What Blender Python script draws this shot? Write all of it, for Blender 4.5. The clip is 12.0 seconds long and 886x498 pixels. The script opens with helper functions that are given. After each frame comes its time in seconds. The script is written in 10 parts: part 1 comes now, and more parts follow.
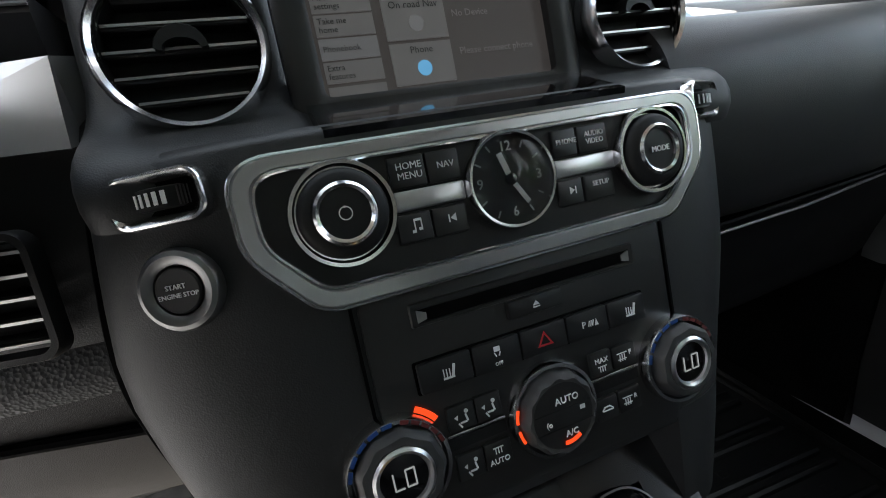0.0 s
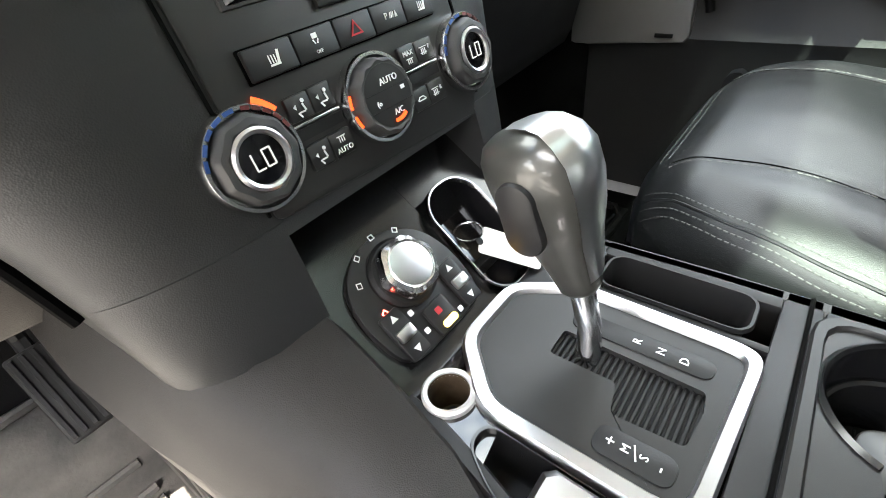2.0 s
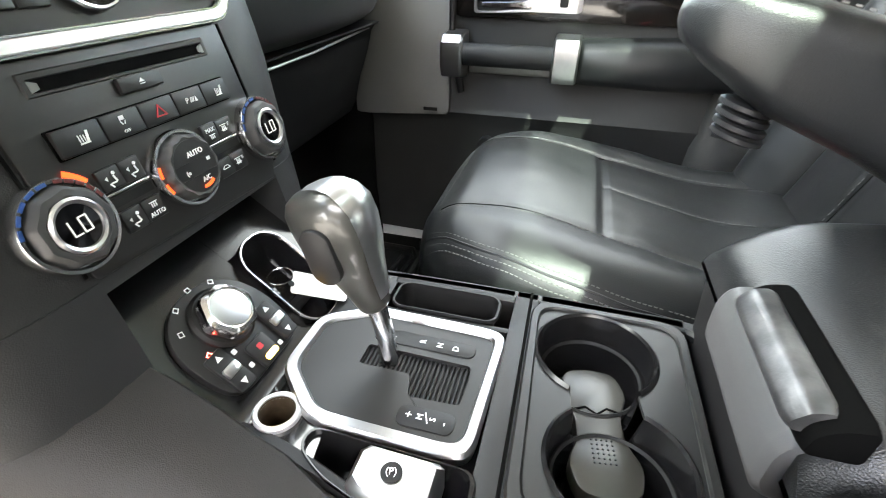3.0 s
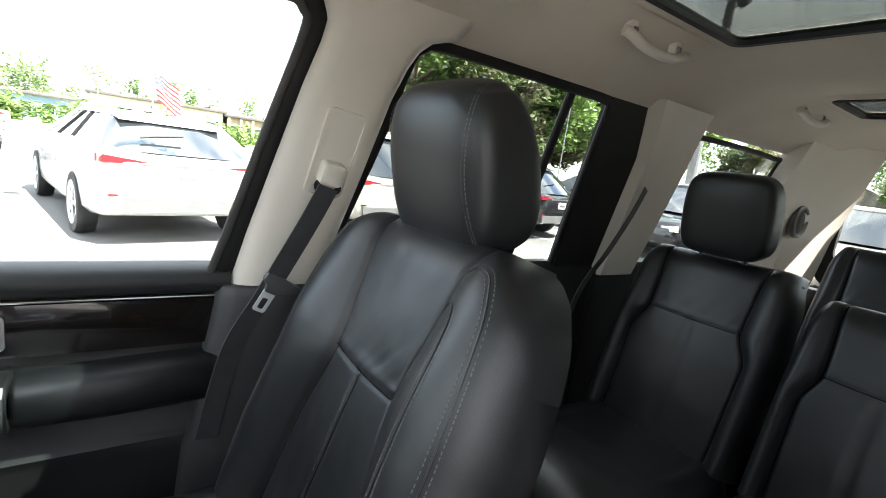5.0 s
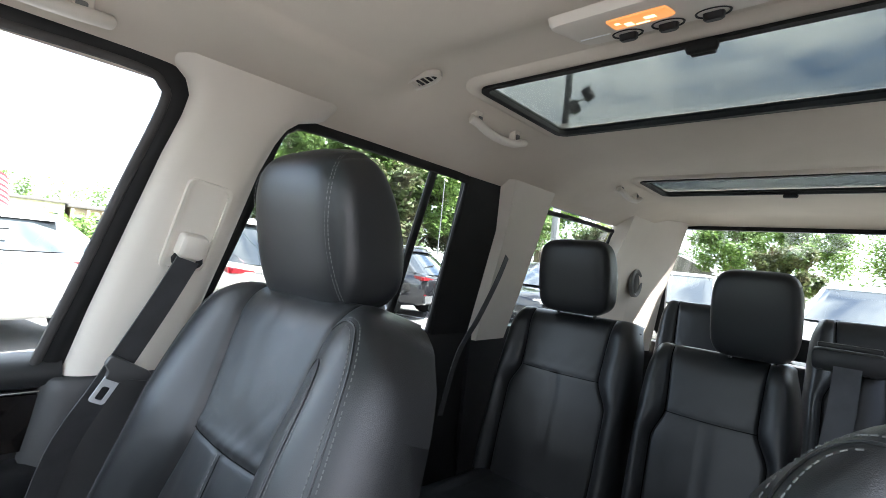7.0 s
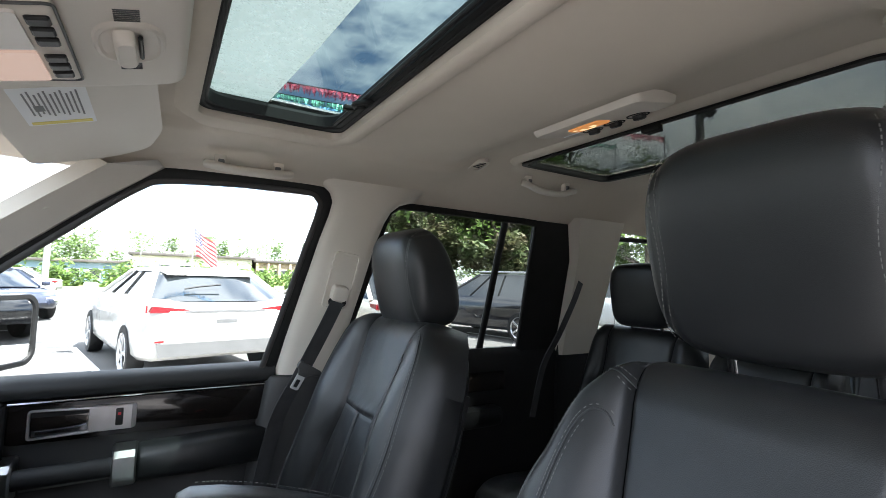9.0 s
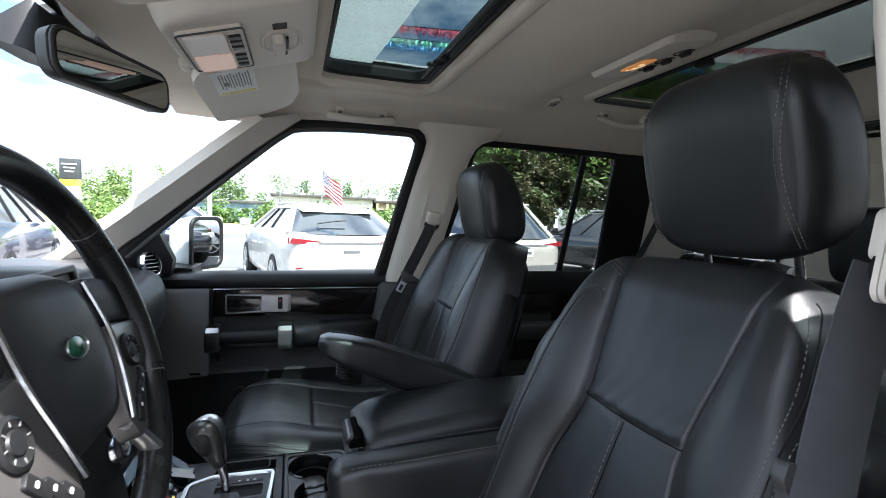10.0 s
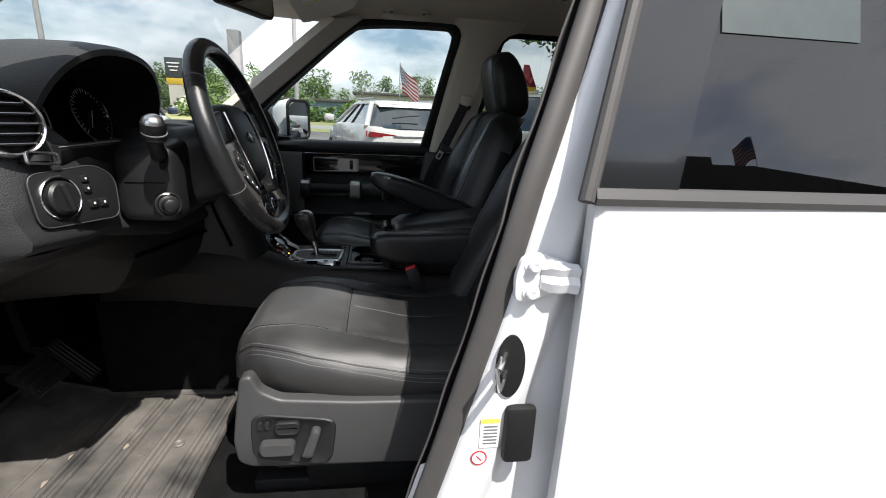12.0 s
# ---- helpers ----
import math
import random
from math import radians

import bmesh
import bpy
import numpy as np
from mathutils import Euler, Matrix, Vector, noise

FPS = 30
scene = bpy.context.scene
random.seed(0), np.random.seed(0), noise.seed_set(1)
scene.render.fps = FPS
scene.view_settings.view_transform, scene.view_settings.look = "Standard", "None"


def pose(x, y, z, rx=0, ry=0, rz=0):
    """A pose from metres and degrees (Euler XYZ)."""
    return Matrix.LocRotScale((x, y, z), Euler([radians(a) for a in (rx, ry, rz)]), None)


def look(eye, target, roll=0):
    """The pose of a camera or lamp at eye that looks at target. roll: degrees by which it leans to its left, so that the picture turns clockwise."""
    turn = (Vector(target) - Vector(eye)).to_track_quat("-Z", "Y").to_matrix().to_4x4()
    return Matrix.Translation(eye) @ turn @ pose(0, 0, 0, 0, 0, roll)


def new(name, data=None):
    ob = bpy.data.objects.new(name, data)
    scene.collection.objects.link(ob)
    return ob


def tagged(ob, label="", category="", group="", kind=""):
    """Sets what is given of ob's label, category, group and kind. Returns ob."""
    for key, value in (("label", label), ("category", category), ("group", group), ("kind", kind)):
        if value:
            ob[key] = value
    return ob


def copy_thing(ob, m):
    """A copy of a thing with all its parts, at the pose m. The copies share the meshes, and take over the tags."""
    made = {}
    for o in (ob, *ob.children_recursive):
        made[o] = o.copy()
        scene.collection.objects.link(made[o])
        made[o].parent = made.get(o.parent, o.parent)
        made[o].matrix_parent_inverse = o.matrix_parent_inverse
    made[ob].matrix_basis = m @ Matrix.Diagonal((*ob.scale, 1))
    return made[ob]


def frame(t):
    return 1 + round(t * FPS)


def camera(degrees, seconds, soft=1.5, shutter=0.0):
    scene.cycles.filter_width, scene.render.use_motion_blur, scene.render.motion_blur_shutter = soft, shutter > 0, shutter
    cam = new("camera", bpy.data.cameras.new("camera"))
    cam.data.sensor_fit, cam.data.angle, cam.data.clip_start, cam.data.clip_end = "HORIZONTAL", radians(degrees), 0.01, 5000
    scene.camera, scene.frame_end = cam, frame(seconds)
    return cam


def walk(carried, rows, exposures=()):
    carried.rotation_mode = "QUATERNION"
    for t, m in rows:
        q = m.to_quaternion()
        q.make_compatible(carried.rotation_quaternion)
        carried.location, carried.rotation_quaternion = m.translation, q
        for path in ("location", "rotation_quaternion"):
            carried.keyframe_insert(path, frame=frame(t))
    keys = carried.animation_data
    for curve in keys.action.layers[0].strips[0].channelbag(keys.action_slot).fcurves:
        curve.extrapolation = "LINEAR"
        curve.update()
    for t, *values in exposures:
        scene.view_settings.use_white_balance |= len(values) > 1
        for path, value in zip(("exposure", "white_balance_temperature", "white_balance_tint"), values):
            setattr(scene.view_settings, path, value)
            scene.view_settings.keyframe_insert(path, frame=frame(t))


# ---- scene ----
cam = camera(87.5, 12.0, soft=0.3, shutter=0.1)
PATH = [
    (0, (-0.115, 0.721, 1.163), (0.526, 2.472, 0.439), -6.4),
    (0.5, (-0.116, 0.706, 1.142), (0.638, 2.346, 0.281), -8.1),
    (1, (-0.137, 0.686, 1.119), (0.759, 2.177, 0.132), -9.6),
    (1.5, (-0.162, 0.682, 1.096), (0.851, 1.991, -0.027), -10.5),
    (2, (-0.185, 0.684, 1.079), (0.972, 1.772, -0.137), -8.8),
    (2.5, (-0.207, 0.663, 1.077), (1.193, 1.462, -0.108), -4.0),
    (3, (-0.242, 0.642, 1.112), (1.39, 1.081, 0.042), 0.7),
    (3.5, (-0.258, 0.62, 1.177), (1.531, 0.599, 0.282), 4.8),
    (3.7, (-0.255, 0.615, 1.21), (1.563, 0.397, 0.405), 6.3),
    (5.3, (-0.154, 0.464, 1.432), (1.368, -0.801, 1.142), 8.0),
    (5.5, (-0.148, 0.453, 1.433), (1.317, -0.888, 1.196), 8.1),
    (6, (-0.153, 0.444, 1.442), (1.186, -1.036, 1.307), 8.0),
    (6.5, (-0.172, 0.46, 1.414), (1.123, -1.063, 1.361), 7.4),
    (7, (-0.219, 0.491, 1.384), (1.117, -0.996, 1.436), 5.8),
    (7.2, (-0.247, 0.505, 1.375), (1.119, -0.953, 1.48), 4.8),
    (8.8, (-0.584, 0.598, 1.409), (1.085, -0.491, 1.581), 1.6),
    (9, (-0.635, 0.613, 1.409), (1.074, -0.416, 1.547), 1.7),
    (9.5, (-0.771, 0.632, 1.402), (1.047, -0.202, 1.427), 2.3),
    (10, (-0.907, 0.628, 1.367), (0.996, 0.029, 1.232), 2.1),
    (10.5, (-1.029, 0.59, 1.334), (0.913, 0.21, 1.045), 1.9),
    (11, (-1.159, 0.598, 1.323), (0.783, 0.368, 0.904), 2.0),
    (11.5, (-1.321, 0.619, 1.309), (0.605, 0.409, 0.81), 2.2),
    (12, (-1.464, 0.55, 1.296), (0.438, 0.277, 0.741), 2.7),
]
EXPOSURES = [(0.0, 3.65, 6400, 10), (0.5, 4.45, 6400, 10), (1.0, 5.0, 6550, 10), (1.5, 5.25, 6900, 10), (2.0, 5.5, 6950, 10), (2.5, 5.74, 7000, 10), (3.5, 5.48, 6950, 10), (5.5, 3.95, 6500, 12), (6.0, 4.2, 6400, 12), (7.2, 4.55, 6150, 14), (9.0, 3.65, 6250, 13), (10.0, 3.17, 5950, 12), (11.0, 2.48, 6150, 12), (12.0, 1.46, 6350, 11)]
walk(cam, [(t, look(eye, target, roll)) for t, eye, target, roll in PATH], EXPOSURES)
SKY, SUN = 0.068, 3.6

# ---- world, sun, exposure ----
SUN_DIR = Vector((0.53, 0.31, -1.0)).normalized()
world = bpy.data.worlds.new("sky")
scene.world = world
world.use_nodes = True
wn, wl = world.node_tree.nodes, world.node_tree.links
wn.clear()
w_out, w_bg, w_sky = wn.new("ShaderNodeOutputWorld"), wn.new("ShaderNodeBackground"), wn.new("ShaderNodeTexSky")
w_sky.sky_type, w_sky.sun_disc = "NISHITA", False
w_sky.sun_elevation = math.asin(-SUN_DIR.z)
w_sky.sun_rotation = math.atan2(-SUN_DIR.x, -SUN_DIR.y)
w_sky.air_density, w_sky.dust_density = 1.0, 2.0
w_tc, w_n, w_ramp, w_mix = wn.new("ShaderNodeTexCoord"), wn.new("ShaderNodeTexNoise"), wn.new("ShaderNodeValToRGB"), wn.new("ShaderNodeMixRGB")
w_map = wn.new("ShaderNodeMapping")
w_map.inputs["Scale"].default_value = (1.0, 1.0, 2.6)
w_n.inputs["Scale"].default_value, w_n.inputs["Detail"].default_value, w_n.inputs["Roughness"].default_value = 2.6, 9.0, 0.58
w_ramp.color_ramp.elements[0].position, w_ramp.color_ramp.elements[1].position = 0.40, 0.56
w_mix.inputs[2].default_value = (8.5, 8.7, 9.0, 1)
wl.new(w_tc.outputs["Generated"], w_map.inputs["Vector"])
wl.new(w_map.outputs["Vector"], w_n.inputs["Vector"])
wl.new(w_n.outputs["Fac"], w_ramp.inputs["Fac"])
wl.new(w_ramp.outputs["Color"], w_mix.inputs[0])
wl.new(w_sky.outputs["Color"], w_mix.inputs[1])
wl.new(w_mix.outputs["Color"], w_bg.inputs["Color"])
w_bg.inputs["Strength"].default_value = SKY
wl.new(w_bg.outputs["Background"], w_out.inputs["Surface"])
sun = new("sun", bpy.data.lights.new("sun", "SUN"))
sun.data.energy, sun.data.angle, sun.data.color = SUN, radians(0.53), (1.0, 0.95, 0.88)
sun.matrix_world = look((0, 0, 30), Vector((0, 0, 30)) + SUN_DIR)


# ---- materials ----
def mat(name, rgb, rough=0.5, metal=0.0, var=0.15, vscale=7.0, grain=500.0, bump=0.15, kind="noise", coat=0.0, alt=None, stretch=None, spec=0.5, rvar=0.15):
    m = bpy.data.materials.new(name)
    m.use_nodes = True
    n, l = m.node_tree.nodes, m.node_tree.links
    b = n["Principled BSDF"]
    tc, big, mix = n.new("ShaderNodeTexCoord"), n.new("ShaderNodeTexNoise"), n.new("ShaderNodeMixRGB")
    big.inputs["Scale"].default_value, big.inputs["Detail"].default_value = vscale, 5.0
    src = tc.outputs["Object"]
    if stretch:
        mp = n.new("ShaderNodeMapping")
        mp.inputs["Scale"].default_value = stretch
        l.new(src, mp.inputs["Vector"])
        src = mp.outputs["Vector"]
    l.new(src, big.inputs["Vector"])
    other = alt or tuple(c * (1 - var) for c in rgb)
    mix.inputs[1].default_value, mix.inputs[2].default_value = (*rgb, 1), (*other, 1)
    rmp = n.new("ShaderNodeValToRGB")
    rmp.color_ramp.elements[0].position, rmp.color_ramp.elements[1].position = 0.35, 0.68
    l.new(big.outputs["Fac"], rmp.inputs["Fac"])
    l.new(rmp.outputs["Color"], mix.inputs[0])
    l.new(mix.outputs["Color"], b.inputs["Base Color"])
    b.inputs["Metallic"].default_value = metal
    b.inputs["Specular IOR Level"].default_value = spec
    b.inputs["Coat Weight"].default_value = coat
    b.inputs["Coat Roughness"].default_value = 0.04
    mr = n.new("ShaderNodeMapRange")
    mr.inputs["To Min"].default_value, mr.inputs["To Max"].default_value = max(rough * (1 - rvar), 0.01), min(rough * (1 + rvar), 1)
    l.new(big.outputs["Fac"], mr.inputs["Value"])
    l.new(mr.outputs["Result"], b.inputs["Roughness"])
    if bump > 0:
        fine = n.new("ShaderNodeTexVoronoi" if kind == "leather" else "ShaderNodeTexNoise")
        fine.inputs["Scale"].default_value = grain
        l.new(src, fine.inputs["Vector"])
        bp = n.new("ShaderNodeBump")
        bp.inputs["Strength"].default_value, bp.inputs["Distance"].default_value = bump, 0.0006
        l.new(fine.outputs["Distance" if kind == "leather" else "Fac"], bp.inputs["Height"])
        l.new(bp.outputs["Normal"], b.inputs["Normal"])
    return m


def glass(name, tint, gloss=1.0, base=0.035):
    """A thin pane: clear with a tint, with its gloss by Fresnel."""
    m = bpy.data.materials.new(name)
    m.use_nodes = True
    n, l = m.node_tree.nodes, m.node_tree.links
    n.clear()
    out, mx, tr, gl, lw, pw, mr = (n.new("ShaderNode" + k) for k in ("OutputMaterial", "MixShader", "BsdfTransparent", "BsdfGlossy", "LayerWeight", "Math", "MapRange"))
    tr.inputs["Color"].default_value = (*tint, 1)
    gl.inputs["Roughness"].default_value = 0.01
    gl.inputs["Color"].default_value = (gloss, gloss, gloss, 1)
    lw.inputs["Blend"].default_value = 0.5
    pw.operation = "POWER"
    pw.inputs[1].default_value = 5.0
    mr.inputs["To Min"].default_value, mr.inputs["To Max"].default_value = base, 0.85
    l.new(lw.outputs["Facing"], pw.inputs[0])
    l.new(pw.outputs[0], mr.inputs["Value"])
    l.new(mr.outputs[0], mx.inputs[0])
    l.new(tr.outputs[0], mx.inputs[1])
    l.new(gl.outputs[0], mx.inputs[2])
    l.new(mx.outputs[0], out.inputs[0])
    return m


def glow(name, rgb, strength):
    m = bpy.data.materials.new(name)
    m.use_nodes = True
    b = m.node_tree.nodes["Principled BSDF"]
    b.inputs["Base Color"].default_value = (*(c * 0.5 for c in rgb), 1)
    b.inputs["Emission Color"].default_value = (*rgb, 1)
    b.inputs["Emission Strength"].default_value = strength
    return m


LEATHER = mat("black_leather", (0.0105, 0.0111, 0.0118), 0.34, var=0.3, vscale=5, grain=1200, bump=0.26, kind="leather", alt=(0.0165, 0.0173, 0.0182), spec=0.45, rvar=0.3)
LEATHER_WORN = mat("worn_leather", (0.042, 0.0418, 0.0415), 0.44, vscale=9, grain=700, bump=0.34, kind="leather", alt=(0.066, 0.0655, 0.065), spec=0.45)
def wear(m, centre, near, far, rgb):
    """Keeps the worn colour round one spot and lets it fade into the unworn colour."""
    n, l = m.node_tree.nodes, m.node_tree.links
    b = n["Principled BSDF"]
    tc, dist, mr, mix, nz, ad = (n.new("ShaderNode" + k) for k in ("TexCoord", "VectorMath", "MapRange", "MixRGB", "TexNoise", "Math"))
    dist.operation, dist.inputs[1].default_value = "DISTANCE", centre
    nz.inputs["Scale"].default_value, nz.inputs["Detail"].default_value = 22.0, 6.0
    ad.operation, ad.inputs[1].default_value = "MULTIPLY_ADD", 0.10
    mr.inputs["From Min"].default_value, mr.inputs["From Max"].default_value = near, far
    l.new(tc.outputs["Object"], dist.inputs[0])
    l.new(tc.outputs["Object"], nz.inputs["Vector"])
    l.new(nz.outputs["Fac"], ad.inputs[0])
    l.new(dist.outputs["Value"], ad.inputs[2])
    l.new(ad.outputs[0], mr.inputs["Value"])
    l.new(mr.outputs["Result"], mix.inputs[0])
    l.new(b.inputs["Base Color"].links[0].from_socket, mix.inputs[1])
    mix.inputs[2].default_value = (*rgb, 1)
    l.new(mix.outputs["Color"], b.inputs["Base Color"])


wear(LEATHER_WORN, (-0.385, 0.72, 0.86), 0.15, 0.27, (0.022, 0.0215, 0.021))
HOODP = mat("coarse_grained_plastic", (0.024, 0.0247, 0.0252), 0.46, vscale=6, grain=430, bump=0.7, kind="leather", spec=0.4)
SOFT = mat("soft_dash_plastic", (0.022, 0.0227, 0.0232), 0.48, vscale=6, grain=1100, bump=0.18, kind="leather", spec=0.35)
HARD = mat("hard_black_plastic", (0.012, 0.012, 0.0125), 0.45, vscale=10, grain=1500, bump=0.15, spec=0.35)
PANEL = mat("charcoal_panel", (0.015, 0.0148, 0.0145), 0.4, vscale=12, grain=1800, bump=0.08, spec=0.4)
KNEE = mat("lower_dash_plastic", (0.0125, 0.0108, 0.0098), 0.55, vscale=5, grain=1400, bump=0.3, kind="leather", spec=0.35)
SIDEP = mat("dark_grey_plastic", (0.040, 0.040, 0.040), 0.5, vscale=8, grain=1500, bump=0.2)
GREYP = mat("grey_plastic", (0.17, 0.17, 0.166), 0.5, vscale=6, grain=1600, bump=0.15)
SEALR = mat("weathered_seal_rubber", (0.060, 0.057, 0.055), 0.55, vscale=14, grain=500, bump=0.2, spec=0.35)
FLANGE = mat("dusty_flange_felt", (0.055, 0.052, 0.05), 0.85, vscale=160, grain=600, bump=0.8, alt=(0.06, 0.055, 0.055))
RUBBER = mat("black_rubber", (0.008, 0.008, 0.008), 0.6, vscale=10, grain=700, bump=0.15, spec=0.3)
PIANO = mat("piano_black", (0.006, 0.006, 0.007), 0.07, vscale=20, bump=0, coat=0.6)
WOOD = mat("dark_gloss_wood", (0.006, 0.005, 0.0045), 0.10, vscale=6, stretch=(1, 1, 14), alt=(0.012, 0.009, 0.0075), bump=0, coat=0.8)
SATIN = mat("satin_aluminium", (0.60, 0.60, 0.61), 0.30, 1.0, var=0.12, vscale=30, grain=1500, bump=0.03)
CHROME = mat("chrome", (0.72, 0.72, 0.73), 0.19, 1.0, var=0.05, vscale=30, bump=0)
DARKCHROME = mat("smoked_chrome", (0.30, 0.30, 0.31), 0.16, 1.0, var=0.1, vscale=30, bump=0)
GRIPM = mat("mid_grey_plastic", (0.085, 0.085, 0.087), 0.45, vscale=8, grain=1500, bump=0.12)
GLOSSP = mat("gloss_black_plastic", (0.007, 0.007, 0.0075), 0.20, vscale=20, grain=1500, bump=0.02, spec=0.5)
LATCHM = mat("worn_grey_metal", (0.045, 0.045, 0.047), 0.33, 0.5, var=0.3, vscale=60, grain=700, bump=0.15, alt=(0.13, 0.13, 0.13))
LINER = mat("beige_headliner_cloth", (0.64, 0.57, 0.48), 0.9, var=0.1, vscale=3, grain=1300, bump=0.35)
TRIM = mat("beige_pillar_plastic", (0.66, 0.605, 0.53), 0.55, var=0.06, vscale=4, grain=1500, bump=0.15)
CARPET = mat("black_carpet", (0.007, 0.007, 0.007), 0.95, spec=0.1, var=0.4, vscale=20, grain=700, bump=0.8)
MAT = mat("dusty_rubber_mat", (0.115, 0.106, 0.094), 0.6, vscale=9, grain=160, bump=0.7, alt=(0.026, 0.025, 0.024))
MUD = mat("dried_mud", (0.24, 0.20, 0.15), 0.9, vscale=60, grain=300, bump=0.6)
WHITE = mat("white_car_paint", (0.67, 0.68, 0.69), 0.22, var=0.02, vscale=2, bump=0, coat=0.7)
BLACKPAINT = mat("gloss_black_trim", (0.012, 0.013, 0.014), 0.12, vscale=10, bump=0, coat=0.5)
BELT = mat("woven_belt", (0.050, 0.051, 0.054), 0.75, vscale=30, grain=2200, bump=0.6)
# near-black for joints; also paints the shade down in creases and gaps
SEAM_SHADE = mat("seam_and_crease_shade", (0.002, 0.002, 0.002), 0.9, bump=0, spec=0.05)
DOORP = mat("door_plastic", (0.030, 0.030, 0.030), 0.5, vscale=8, grain=1400, bump=0.25, kind="leather", spec=0.4)
STEEL = mat("brushed_steel", (0.62, 0.62, 0.63), 0.4, 0.5, var=0.05, vscale=30, bump=0)
SILVERP = mat("silver_paint", (0.72, 0.72, 0.73), 0.25, 0.6, var=0.05, vscale=20, bump=0)
STITCH = mat("grey_thread", (0.135, 0.135, 0.13), 0.8, vscale=60, grain=3000, bump=0.3)
PRINT = mat("white_print", (0.82, 0.82, 0.82), 0.6, var=0.05, bump=0)
REDPRINT = mat("red_print", (0.45, 0.02, 0.03), 0.5, var=0.05, bump=0)
LENS = mat("frosted_lamp_lens", (0.78, 0.72, 0.66), 0.35, var=0.05, grain=900, bump=0.2)
CLEAR = glass("clear_glass", (0.82, 0.85, 0.845))
WINDSCREEN = glass("windscreen_glass", (0.82, 0.85, 0.845), 0.12, 0.01)
PRIVACY = glass("privacy_glass", (0.62, 0.65, 0.64))
ROOFGLASS = glass("tinted_roof_glass", (0.315, 0.335, 0.325), 0.6)
SHADE = glass("roof_blind_mesh", (0.63, 0.63, 0.61), 0.04, 0.0)
SUNROOFGLASS = glass("blue_tinted_sunroof_glass", (0.30, 0.345, 0.335), 0.6)


def dust_film(name):
    """Dried drops and dust on a pane: specks that scatter the sun, clear between them."""
    m = bpy.data.materials.new(name)
    m.use_nodes = True
    n, l = m.node_tree.nodes, m.node_tree.links
    n.clear()
    out, mx, tr, df, tl, ad, tc, vo, no, rp, mu = (n.new("ShaderNode" + k) for k in ("OutputMaterial", "MixShader", "BsdfTransparent", "BsdfDiffuse", "BsdfTranslucent", "AddShader", "TexCoord", "TexVoronoi", "TexNoise", "ValToRGB", "Math"))
    vo.inputs["Scale"].default_value, no.inputs["Scale"].default_value, no.inputs["Detail"].default_value = 240.0, 90.0, 6.0
    rp.color_ramp.elements[0].position, rp.color_ramp.elements[1].position = 0.36, 0.66
    rp.color_ramp.elements[0].color, rp.color_ramp.elements[1].color = (0.36, 0.36, 0.36, 1), (0.78, 0.78, 0.78, 1)
    mu.operation, mu.inputs[1].default_value = "MULTIPLY_ADD", 0.35
    for d in (df, tl):
        d.inputs["Color"].default_value = (0.42, 0.43, 0.43, 1)
    for d in (vo, no):
        l.new(tc.outputs["Object"], d.inputs["Vector"])
    l.new(vo.outputs["Distance"], mu.inputs[0])
    l.new(no.outputs["Fac"], mu.inputs[2])
    l.new(mu.outputs[0], rp.inputs["Fac"])
    l.new(rp.outputs["Color"], mx.inputs[0])
    l.new(tr.outputs[0], mx.inputs[1])
    l.new(df.outputs[0], ad.inputs[0])
    l.new(tl.outputs[0], ad.inputs[1])
    l.new(ad.outputs[0], mx.inputs[2])
    l.new(mx.outputs[0], out.inputs[0])
    return m


DUST = dust_film("dust_and_dried_drops")


# ---- mesh tools ----
def box(c, s, bev=0.0, seg=2, rot=None):
    bm = bmesh.new()
    bmesh.ops.create_cube(bm, size=1)
    bmesh.ops.scale(bm, vec=s, verts=bm.verts)
    if bev > 0:
        bmesh.ops.bevel(bm, geom=bm.edges[:], offset=min(bev, min(s) * 0.49), segments=seg, affect="EDGES", profile=0.5)
    m = Matrix.Translation(c)
    if rot is not None:
        m = m @ (rot if isinstance(rot, Matrix) else pose(0, 0, 0, *rot))
    bm.transform(m)
    return bm


def join(*bms):
    out = bms[0]
    for b in bms[1:]:
        me = bpy.data.meshes.new("tmp")
        b.to_mesh(me)
        out.from_mesh(me)
        b.free()
        bpy.data.meshes.remove(me)
    return out


def loft(rings, closed=True, cap=True):
    """A skin over rings of points, each ring with the same number of points."""
    bm = bmesh.new()
    rows = [[bm.verts.new(p) for p in r] for r in rings]
    n = len(rings[0])
    for a, b in zip(rows, rows[1:]):
        for i in range(n if closed else n - 1):
            j = (i + 1) % n
            bm.faces.new((a[i], a[j], b[j], b[i]))
    if cap and closed:
        bm.faces.new(rows[0][::-1])
        bm.faces.new(rows[-1])
    bmesh.ops.recalc_face_normals(bm, faces=bm.faces)
    return bm


def lathe(profile, n=40, m=None, cap=True):
    """A turned body: (radius, height) pairs about the z axis, then moved by m."""
    bm = loft([[(r * math.cos(2 * math.pi * i / n), r * math.sin(2 * math.pi * i / n), h) for i in range(n)] for r, h in profile], True, cap)
    if m:
        bm.transform(m)
    return bm


